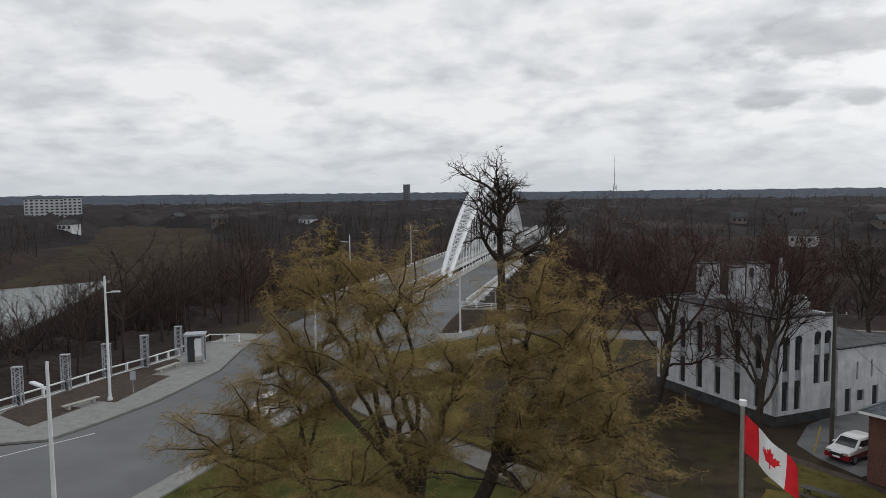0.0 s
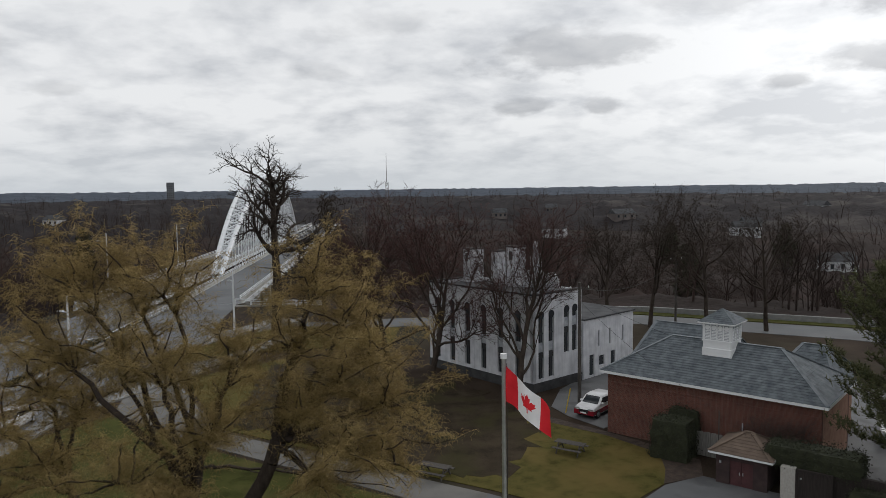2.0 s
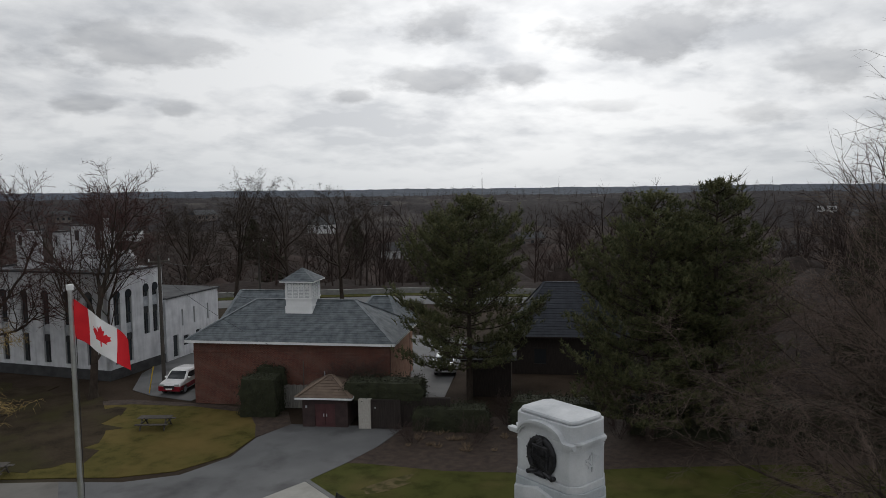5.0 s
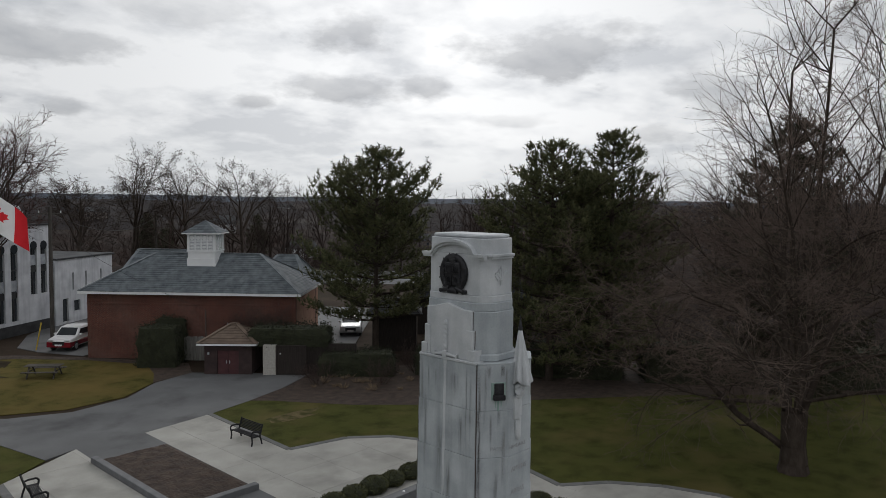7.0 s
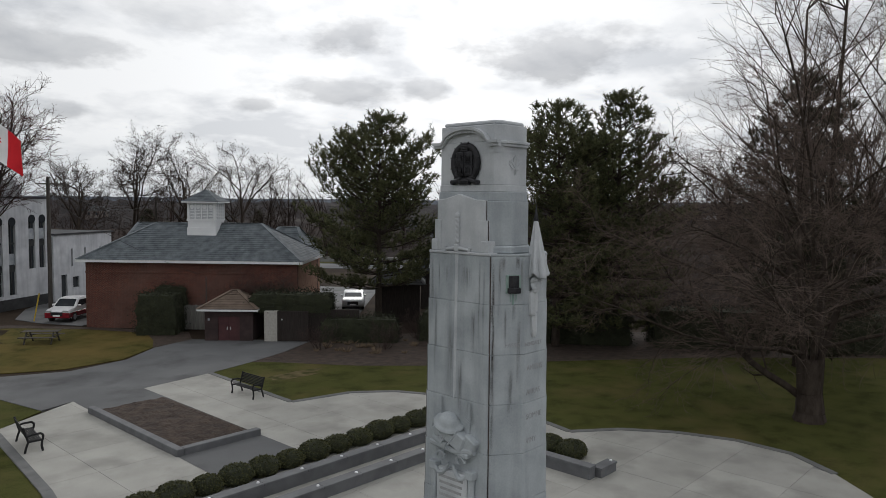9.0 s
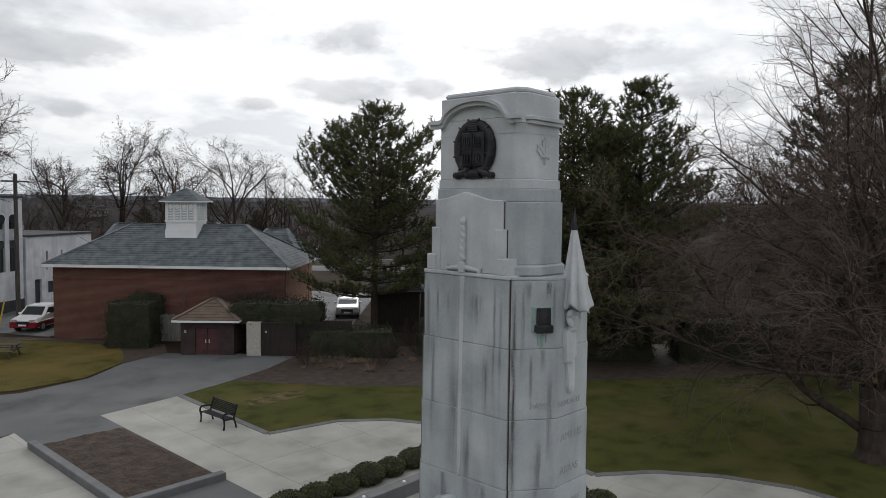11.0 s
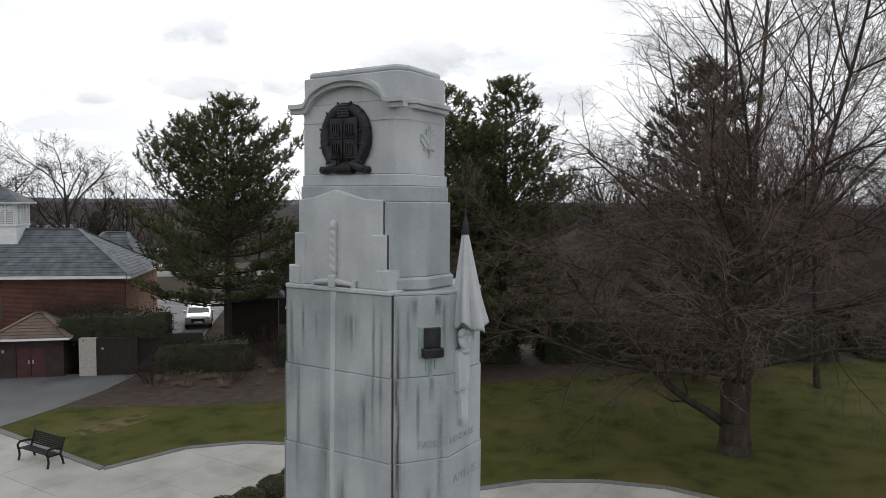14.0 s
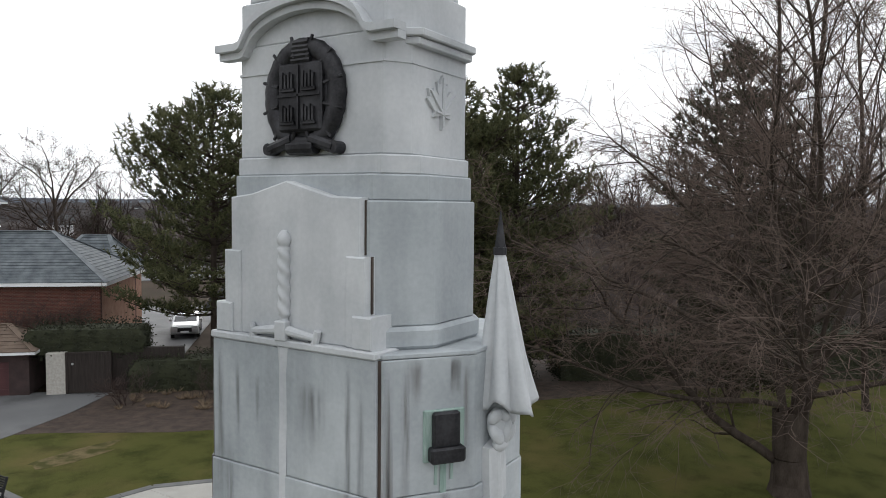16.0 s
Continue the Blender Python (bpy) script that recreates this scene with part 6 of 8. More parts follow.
pine(45.5, 27.5, 14.0, 204, "dark green pine behind the lawn", 4.8, 0.8, clumps=0.6)
pine(43.8, 12.8, 16.4, 205, "dark evergreen behind the bare tree", 4.4, 0.8, "needle_dark")


# ---- woodland ----
def wood_template(seed, height, kids):
    rng = random.Random(seed)
    out = []
    cfg = dict(BARE, levels=3, segs=[4, 3, 1], kids=kids, bare=[0.22, 0.1], len=[0.5, 0.55], angle=[38, 42], lift=[0, 0.14, 0.1], wander=[0.06, 0.14, 0.2])
    grow(rng, (0, 0, -0.5), (0, 0, 1), height * 0.8, height * 0.014, 0, cfg, out)
    s = np.array(out)
    s[:, 6:8] = np.maximum(s[:, 6:8], 0.03)
    parts = [tris(tubes(s[s[:, 8] == 0], 4)), tris(tubes(s[s[:, 8] == 1], 3))]
    if (s[:, 8] > 1).any():
        parts.append(spikes(s[s[:, 8] > 1]))
    return join(parts)


def scatter(name, spots, templates, mat, label, seed):
    rng = random.Random(seed)
    vs, fs, o = [], [], 0
    for x, y, z, h in spots:
        v, f = rng.choice(templates)
        a, c = rng.uniform(0, 6.28), h / 15.0
        ca, sa = math.cos(a), math.sin(a)
        w = v * (c * rng.uniform(0.85, 1.25), c * rng.uniform(0.85, 1.25), c)
        w = np.stack([w[:, 0] * ca - w[:, 1] * sa + x, w[:, 0] * sa + w[:, 1] * ca + y, w[:, 2] + z], 1)
        vs.append(w)
        fs.append(f + o)
        o += len(v)
    me = raw_mesh(name, np.concatenate(vs), np.concatenate(fs))
    return tagged(part_mesh(name, me, M[mat]), label, "trees", kind="stuff")


def off_river(x, y):
    """Distance from the river's edge."""
    best = 1e9
    for (x0, y0), (x1, y1) in zip(RIVER, RIVER[1:]):
        k = max(0, min(1, ((x - x0) * (x1 - x0) + (y - y0) * (y1 - y0)) / ((x1 - x0) ** 2 + (y1 - y0) ** 2)))
        best = min(best, math.hypot(x - x0 - k * (x1 - x0), y - y0 - k * (y1 - y0)))
    return best - RIVER_WIDTH / 2


def off_bank(x, y):
    """Distance from the river, with a strip kept open on its near bank."""
    d = off_river(x, y)
    for (x0, y0), (x1, y1) in zip(RIVER, RIVER[1:]):
        if y1 <= y <= y0 and x > x0 + (x1 - x0) * (y - y0) / (y1 - y0):
            return d - 30 * ease(90, 200, y)
    return d


def off_bridge(x, y):
    """Distance from the strip that the bridge and its road take up."""
    mid = -30.7 + 0.05 * (y - 130)
    return max(abs(x - mid) - 20.0, 95 - y, y - 345)


def wood_spots(n, r0, r1, seed, low=9, high=17, a0=-58, a1=108):
    rng = random.Random(seed)
    out = []
    while len(out) < n:
        r = math.sqrt(rng.uniform(r0 * r0, r1 * r1))
        a = radians(rng.uniform(a0, a1))
        x, y = r * math.sin(a), r * math.cos(a)
        d = outside(x, y)
        right_side = x > 50 and (y < 45 or (x - 50) * 0.9 > (y - 45)) and not (y > 40 and x < 75)
        if d < 3 and not right_side:
            continue
        if off_bank(x, y) < 2 or off_bridge(x, y) < 1.5:
            continue
        out.append((x, y, ground_height(x, y), rng.uniform(low, high)))
    return out


NEAR = [wood_template(300 + i, 15, [11, 11]) for i in range(6)]
MID = [wood_template(320 + i, 15, [6, 6]) for i in range(6)]
def valley_spots(n, seed):
    rng, out = random.Random(seed), []
    while len(out) < n:
        x, y = rng.uniform(-150, -50), rng.uniform(45, 230)
        if outside(x, y) > 3 and off_bank(x, y) > 1 and off_bridge(x, y) > 2:
            out.append((x, y, ground_height(x, y), rng.uniform(9, 15)))
    return out


scatter("woodland", valley_spots(300, 5), NEAR, "woods", "bare dark trees on the slope down to the river", 5)
scatter("woodland", wood_spots(620, 60, 190, 1), NEAR, "woods", "bare brown woodland filling the valley", 1)
scatter("woodland", wood_spots(640, 190, 460, 2), MID, "woods", "bare brown woodland on the far slopes", 2)


scatter("woodland", wood_spots(420, 200, 520, 6, 9, 16, -44, -4), MID, "woods", "dense bare trees along the far river bank", 6)


def wooded(x, y):
    right_side = x > 50 and (y < 45 or (x - 50) * 0.9 > (y - 45)) and not (y > 40 and x < 75)
    d = outside(x, y)
    if d < 1 and not right_side:
        return None
    return (ease(1, 24, d) if d >= 1 else ease(50, 64, x)) * ease(0, 14, off_bank(x, y)) * ease(0, 12, off_bridge(x, y))


def canopy(name, rings, a0, a1, n, low, rough, mat, label, cat="trees", kind="stuff", first=0):
    """Uneven sheet of massed twigs over the ground where woods stand."""
    vs, ok, fs = [], [], []
    for r in rings:
        for k in range(n + 1):
            a = radians(a0 + (a1 - a0) * k / n)
            x, y = r * math.sin(a), r * math.cos(a)
            w = wooded(x, y) if r < 900 else 1.0
            h = ((w or 0) * 1.0) * (low + rough * noise.noise((x * 0.05, y * 0.05, 0)) + 0.7 * rough * noise.noise((x * 0.16, y * 0.16, 4)) + 0.3 * rough * noise.noise((x * 0.5, y * 0.5, 7))) * (ease(first - 1, first * 1.35, r) if first else 1.0) * (1 - ease(rings[-1] * 0.8, rings[-1], r)) - (1.5 if first and r < first * 1.1 else 0.02)
            ok.append(w is not None and w > 0)
            vs.append((x, y, ground_height(x, y) + h))
    for i in range(len(rings) - 1):
        for k in range(n):
            a = i * (n + 1) + k
            q = (a, a + n + 1, a + n + 2, a + 1)
            if any(ok[j] for j in q):
                fs.append(q)
    used = sorted({j for q in fs for j in q})
    remap = {j: i for i, j in enumerate(used)}
    me = raw_mesh(name, [vs[j] for j in used], [[remap[j] for j in q] for q in fs])
    return tagged(part_mesh(name, me, M[mat]), label, cat, kind=kind)


canopy("undergrowth", [58 * 1.016 ** i for i in range(128)], -58, 108, 420, 4.6, 3.4, "thicket", "massed bare brown undergrowth filling the valley")
canopy("far_woodland", [400 * 1.03 ** i for i in range(52)], -70, 120, 480, 7.0, 4.5, "far_woods", "brown bare woods rolling away to the hills", first=400)
# air is clear here; the last ridge carries its haze as colour
canopy("backdrop", [1500 * 1.03 ** i for i in range(39)], -80, 130, 640, 7.0, 5.0, "hills", "wooded ridge on the horizon with blue-grey haze painted into its colour", "hills", "structure", 1500)
FAR = [wood_template(340 + i, 15, [3, 9]) for i in range(5)]
scatter("far_trees", wood_spots(900, 440, 1300, 3, 12, 20), FAR, "woods", "distant bare treetops", 3)


# ---- park furniture ----
def park_bench(x, y, yaw, label):
    b = thing("park_bench", pose(x, y, 0.022, 0, 0, yaw), label, "bench", "park benches")
    w = 1.75
    for i in range(6):
        part("seat_slat", boxes((-w / 2, w / 2, -0.20 + i * 0.068, -0.145 + i * 0.068, 0.425 - 0.004 * i, 0.455 - 0.004 * i), bevel=0.006), M["iron"], b)
    for i in range(7):
        y0, z0 = 0.235 + i * 0.022, 0.50 + i * 0.062
        part("back_slat", boxes((-w / 2, w / 2, y0, y0 + 0.030, z0, z0 + 0.054), bevel=0.006), M["iron"], b)
    for s in (-1, 1):
        x0 = s * (w / 2 - 0.03)
        bm = bmesh.new()
        for p, q in (((-0.24, 0.0), (-0.20, 0.20)), ((-0.20, 0.20), (-0.22, 0.42)), ((-0.22, 0.42), (0.22, 0.41)), ((0.22, 0.41), (0.30, 0.18)), ((0.30, 0.18), (0.34, 0.0)), ((0.22, 0.41), (0.38, 0.95)),
                     ((-0.24, 0.42), (-0.26, 0.58)), ((-0.26, 0.58), (-0.18, 0.66)), ((-0.18, 0.66), (0.10, 0.65)), ((0.10, 0.65), (0.28, 0.60))):
            a, c = Vector((x0, *p)), Vector((x0, *q))
            rod(bm, a, c, 0.040, 0.040, 6)
        part("iron_end", bm, M["iron"], b)
    return b


park_bench(18.5, 29.4, -88, "black slatted iron park bench on the paving")
park_bench(9.15, 28.9, 82, "black slatted iron park bench beside the lawn")


def picnic_table(x, y, yaw, label):
    t = thing("picnic_table", pose(x, y, 0.02, 0, 0, yaw), label, "picnic table", "picnic tables")
    for i in range(5):
        part("table_board", boxes((-1.1, 1.1, -0.37 + i * 0.15, -0.23 + i * 0.15, 0.72, 0.76), bevel=0.006), M["pole_wood"], t)
    for s in (-1, 1):
        for i in range(2):
            y0 = s * 0.72 + (i - 1) * 0.15
            part("seat_board", boxes((-1.1, 1.1, y0, y0 + 0.14, 0.42, 0.46), bevel=0.006), M["pole_wood"], t)
        x0 = s * 0.8
        part("leg", rods(((x0, -0.7, 0), (x0, -0.2, 0.72), 0.05), ((x0, 0.7, 0), (x0, 0.2, 0.72), 0.05), ((x0, -0.8, 0.40), (x0, 0.8, 0.40), 0.045), n=6), M["pole_wood"], t)
    return t


picnic_table(16.4, 49.5, -40, "weathered wooden picnic table on the lawn")
picnic_table(6.3, 46.9, -35, "weathered wooden picnic table under the tree")


def planting_bed():
    b = thing("raised_bed", pose(12.25, 23.95, 0.03), "rectangular planting bed of brown mulch with grey kerb", "planting bed")
    w, l = 3.45, 7.75
    part("kerb", boxes((0, 0.30, 0, l, -0.03, 0.26), bevel=0.02), M["granite"], b)
    part("kerb", boxes((0.302, w, 0, 0.30, -0.03, 0.26), bevel=0.02), M["granite"], b)
    bm = bmesh.new()
    bmesh.ops.create_grid(bm, x_segments=40, y_segments=80, size=0.5, matrix=Matrix.Translation(((w + 0.3) / 2, (l + 0.3) / 2, 0.10)) @ Matrix.Diagonal((w - 0.3, l - 0.3, 1, 1)))
    for v in bm.verts:
        edge = min(1.0, (w - v.co.x) * 3, (l - v.co.y) * 3)
        v.co.z += (0.05 * noise.noise(v.co * 2.2) + 0.035 * noise.noise(v.co * 9) + 0.04) * edge - 0.09 * (1 - edge)
    part("mulch", bm, M["mulch"], b)


planting_bed()


def box_ball(x, y, r, seed):
    """Clipped shrub: core in the darker hedge colour and a shell of small leaves."""
    rng = random.Random(seed)
    e = thing("clipped_shrub", pose(x, y, 0.02), "rounded clipped green shrub behind the low wall", "shrub", "clipped shrubs")
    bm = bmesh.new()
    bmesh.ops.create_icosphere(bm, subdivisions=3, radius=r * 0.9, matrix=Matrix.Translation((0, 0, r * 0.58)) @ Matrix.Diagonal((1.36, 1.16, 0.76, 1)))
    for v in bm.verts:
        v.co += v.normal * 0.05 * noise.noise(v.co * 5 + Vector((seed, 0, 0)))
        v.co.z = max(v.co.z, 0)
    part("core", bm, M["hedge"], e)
    pts = []
    for _ in range(1500):
        d = Vector((rng.gauss(0, 1), rng.gauss(0, 1), rng.gauss(0.2, 1))).normalized()
        p = Vector((d.x * r * 1.24, d.y * r * 1.06, r * 0.58 + d.z * r * 0.72))
        if p.z > 0.02:
            pts.append(p * rng.uniform(0.96, 1.04))
    part_mesh("foliage", raw_mesh("foliage", *small_leaves(rng, pts, 1, 0.04, 0.015)), M["box_leaf"], e)
    return e


for i in range(13):
    box_ball(9.3 + i * 1.05, 20.35 + 0.02 * i, 0.45 + 0.035 * math.sin(i * 2.3), 400 + i)
for i, (x, y) in enumerate(((22.0, 14.9), (22.05, 13.95))):
    box_ball(x, y, 0.48, 430 + i)


def low_wall(name, x0, x1, y0, y1, h, label):
    w = thing(name, pose(0, 0, 0.022), label, "low wall", "terrace walls")
    part("wall_body", boxes((x0 + 0.03, x1 - 0.03, y0 + 0.03, y1 - 0.03, -0.02, h - 0.08)), M["granite"], w)
    n = max(1, int(max(x1 - x0, y1 - y0) / 1.5))
    for i in range(n):
        if x1 - x0 > y1 - y0:
            a, b = x0 + (x1 - x0) * i / n, x0 + (x1 - x0) * (i + 1) / n - 0.006
            part("coping_stone", boxes((a, b, y0, y1, h - 0.08, h), bevel=0.012), M["granite"], w)
            part("marker_light", rods(((b - 0.1, (y0 + y1) / 2, h), (b - 0.1, (y0 + y1) / 2, h + 0.03), 0.055, 0.045), n=12), M["white"], w, "small white marker light")
        else:
            a, b = y0 + (y1 - y0) * i / n, y0 + (y1 - y0) * (i + 1) / n - 0.006
            part("coping_stone", boxes((x0, x1, a, b, h - 0.08, h), bevel=0.012), M["granite"], w)
    return w


low_wall("terrace_wall", 7.5, 20.6, 18.75, 19.15, 0.45, "low dark granite terrace wall with marker lights")
low_wall("terrace_wall", 7.5, 18.2, 17.35, 17.75, 0.40, "low dark granite terrace wall with marker lights")
low_wall("terrace_wall", 20.55, 20.95, 12.3, 18.74, 0.45, "low dark granite terrace wall beside the shrubs")
low_wall("terrace_wall", 20.96, 22.0, 12.1, 12.5, 0.35, "low dark granite end wall")


# ---- flagpole ----
def flagpole():
    f = thing("flagpole", pose(6.55, 26.6, 0.02), "tall brushed metal flagpole on the lawn", "flagpole")
    part("pole", rods(((0, 0, 0), (0, 0, 12.6), 0.11, 0.075), n=16), M["chrome"], f)
    part("base_collar", rods(((0, 0, 0), (0, 0, 0.12), 0.22, 0.18), n=20), M["chrome"], f)
    part("truck", rods(((0, 0, 12.6), (0, 0, 12.78), 0.12, 0.12), n=16), M["white"], f, "pale pole cap")
    part("halyard", rods(((0.12, 0, 1.3), (0.12, 0, 12.4), 0.012), n=5), M["wire"], f)
    # cloth hangs slanting down from the hoist
    fx = thing("flag", pose(6.55, 26.6, 0.02), "red and white maple leaf flag hanging in the breeze", "flag")
    d = Vector((0.82, -0.57, 0)).normalized()

    def cloth(u, v):
        """u along the fly 0..1, v up the hoist 0..1."""
        along = 1.9 * u
        p = d * along * (0.95 - 0.05 * u) + Vector((0.1, 0, 12.3 - 1.35 * (1 - v)))
        p.z -= 1.45 * u ** 1.05 - 0.25 * u * (1 - v)
        n = Vector((-d.y, d.x, 0))
        return p + n * (0.13 * math.sin(7.5 * u + 1.2 * v + 0.6) * min(1, 2.5 * u) + 0.05 * math.sin(13 * u - 3 * v))

    def sheet(u0, u1, nu, nv, off):
        vs, fs = [], []
        for i in range(nu + 1):
            for j in range(nv + 1):
                vs.append(tuple(cloth(u0 + (u1 - u0) * i / nu, j / nv)))
        for i in range(nu):
            for j in range(nv):
                a = i * (nv + 1) + j
                fs.append((a, a + 1, a + nv + 2, a + nv + 1))
        return smooth(raw_mesh("cloth", vs, fs))
    part_mesh("red_band", sheet(0, 0.25, 12, 14, 0), M["red"], fx)
    part_mesh("white_field", sheet(0.25, 0.75, 24, 14, 0), M["flag_white"], fx)
    part_mesh("red_band", sheet(0.75, 1.0, 12, 14, 0), M["red"], fx)
    for s in (-1, 1):
        bm = bmesh.new()
        pts = maple_leaf(0.5)
        c = [bm.verts.new((0.0, 0.0, 0.0))] + [bm.verts.new((x, y, 0)) for x, y in pts]
        for i in range(len(pts)):
            bm.faces.new((c[0], c[1 + i], c[1 + (i + 1) % len(pts)]))
        bmesh.ops.subdivide_edges(bm, edges=list(bm.edges), cuts=2, use_grid_fill=True)
        for v in bm.verts:
            q = cloth(0.5 + v.co.x / 2.5, 0.46 + v.co.y / 1.4)
            v.co = q + Vector((-d.y, d.x, 0)) * 0.006 * s
        part("maple_leaf", bm, M["red"], fx)


flagpole()


# ---- small things on lawn and bed ----
def fallen_branch():
    rng = random.Random(71)
    e = thing("fallen_branch", pose(-9.5, 50.4, 0.03), "long crooked dead branch lying over grass and path", "branch")
    out = []
    for q, k, r in wiggle(rng, (0, 0, 0.16), (13.0, -5.4, 0.14), 16, 0.02, 0.13, 0.03, 0, out):
        if k > 0.25 and rng.random() < 0.6:
            a = rng.uniform(-1.6, 0.9)
            wiggle(rng, q, q + Vector((math.cos(a), math.sin(a), rng.uniform(0.0, 0.35))) * rng.uniform(0.6, 1.8), 4, 0.05, r * 0.55, 0.012, 1, out)
    part_mesh("limb", smooth(raw_mesh("limb", *tubes(np.array(out), 6))), M["bark"], e)


fallen_branch()


def marker_post(x, y):
    e = thing("marker_post", pose(x, y, 0), "thin yellow guy-wire marker beside the pines", "marker post")
    part("stake", rods(((0, 0, -0.1), (0.06, 0.02, 1.75), 0.035, 0.035), n=8), M["marker_yellow"], e)


M["marker_yellow"] = material("yellow_plastic", (0.42, 0.34, 0.03), (0.55, 0.45, 0.06), 0.6, 3, 20, 0.05)
marker_post(37.5, 30.9)


def dry_clump(x, y, r, seed):
    rng = random.Random(seed)
    e = thing("dry_plant", pose(x, y, 0.02), "low clump of dry brown stalks in the mulch bed", "plant", "dry plants")
    rows = []
    for _ in range(70):
        a, l = rng.uniform(0, 6.28), rng.uniform(0.5, 1.0) * r
        p = Vector((math.cos(a) * l * 0.35, math.sin(a) * l * 0.35, 0))
        rows.append((*p, *(p + Vector((math.cos(a) * l * 0.7, math.sin(a) * l * 0.7, rng.uniform(0.3, 0.9) * r))), 0.014))
    part_mesh("tuft", raw_mesh("tuft", *spikes(rows)), M["dry_stalk"], e)


M["dry_stalk"] = material("dry_stalks", (0.10, 0.070, 0.045), (0.22, 0.165, 0.11), 0.95, 3, 20, 0, vary=0.4, island=True)
rng_bed = random.Random(44)
for i in range(26):
    u, v = rng_bed.uniform(0.08, 0.95), rng_bed.uniform(0.1, 0.9)
    dry_clump(25.6 + 5.2 * u + 4.6 * v, 35.2 + 3.6 * u - 5.4 * v, rng_bed.uniform(0.22, 0.48), 900 + i)

worn = [(22.6 + 1.5 * math.cos(a) * (1 + 0.2 * math.sin(3 * a)) + 0.3 * math.sin(5 * a), 31.2 + 0.75 * math.sin(a) * (1 + 0.2 * math.cos(2 * a))) for a in (2 * math.pi * i / 28 for i in range(28))]
flat("bare_patch", worn, -0.02, 0.026, M["dry_earth"], "worn bare patch in the lawn", "ground")


# ---- roads, street and bridge ----
ROAD = [(-60, 20), (-52, 43), (-44.4, 51.2), (-41.4, 52.6), (-40.0, 57.5), (-38.7, 64.4), (-38.5, 69.8), (-38.5, 77), (-41.0, 88), (-42.4, 98), (-41.9, 112), (-40.7, 128), (-30.6, 128), (-31.0, 112), (-32.0, 90), (-33.6, 74.5),
        (-32.5, 73), (-31, 74.5), (-29.9, 90), (-28.9, 112), (-27.6, 128), (-17.6, 127), (-17.9, 112), (-17.6, 101), (-17.2, 92), (-14.8, 96.5), (-8.9, 106), (8, 107), (26, 106), (43, 102.5), (66, 87), (84, 66), (79, 62), (62, 80), (41, 95.5),
        (25, 99.5), (8, 100.5), (-6.5, 99), (-12.2, 88), (-16.0, 80), (-20.2, 73), (-24.6, 66), (-26, 55), (-28.5, 38), (-33, 20)]
flat("road", ROAD, -0.04, 0.012, M["road"], "worn grey asphalt road running to the bridge", "road")
flat("pavement", [(-52.6, 60), (-56, 45), (-44.6, 51.6), (-41.6, 52.8), (-40.2, 57.6), (-38.9, 64.5), (-38.7, 69.8), (-38.7, 77), (-41.2, 88), (-42.6, 98), (-46.9, 98), (-47.8, 84)], -0.04, 0.15, M["kerb"],
     "pale concrete pavement with kerb beside the road", "pavement")
flat("pavement", [(-26, 55), (-24.6, 66), (-20.2, 73), (-16, 80), (-12.2, 88), (-6.5, 99), (-4.5, 98.5), (-10.2, 87.2), (-14.2, 79), (-18.6, 71.8), (-23.0, 65), (-24.2, 55), (-26.6, 38), (-28.4, 38)], -0.04, 0.15, M["kerb"],
     "pale concrete pavement along the park", "pavement")
flat("pavement", [(-17.2, 92), (-14.8, 96.5), (-8.9, 106), (-5, 106.2), (-5, 109.5), (-10.2, 110.5), (-14.9, 102), (-17.6, 101)], -0.04, 0.15, M["kerb"], "pale concrete pavement at the bridge end", "pavement")
flat("median", [(-33.3, 74.6), (-32.5, 73.3), (-31.3, 74.6), (-30.2, 90), (-29.2, 112), (-28, 128), (-30.4, 128), (-30.8, 112), (-31.8, 90)], -0.04, 0.14, M["kerb"], "kerbed traffic island between the carriageways", "traffic island")
flat("verge", [(36, 104.8), (43.4, 103), (66.4, 87.6), (84.5, 66.6), (86, 68), (68, 89), (45, 104.8), (36, 106.4)], -0.04, 0.05, M["grass_green"], "grass verge beyond the street", "verge")
flat("planting_bed", [(-51.0, 59.6), (-50.6, 58.2), (-45.5, 55.6), (-44.6, 61.2), (-46.0, 61.6), (-45.4, 63.8), (-42.5, 63.4), (-42.8, 73.6), (-45.2, 73.8), (-45.6, 80.6), (-46.8, 81.6), (-48.6, 75.8)], 0.1, 0.19, M["mulch"],
     "brown planting beds beside the pavement", "planting bed")
for i, (p, q) in enumerate((((-43.6, 47.5), (-38.8, 55.2)), ((-46.4, 49.2), (-45.0, 50.3)))):
    dx, dy = q[0] - p[0], q[1] - p[1]
    l = math.hypot(dx, dy)
    nx, ny = -dy / l * 0.07, dx / l * 0.07
    flat("road_marking", [(p[0] - nx, p[1] - ny), (q[0] - nx, q[1] - ny), (q[0] + nx, q[1] + ny), (p[0] + nx, p[1] + ny)], 0.0, 0.017, M["paint_line"], "white painted road line", "road marking")


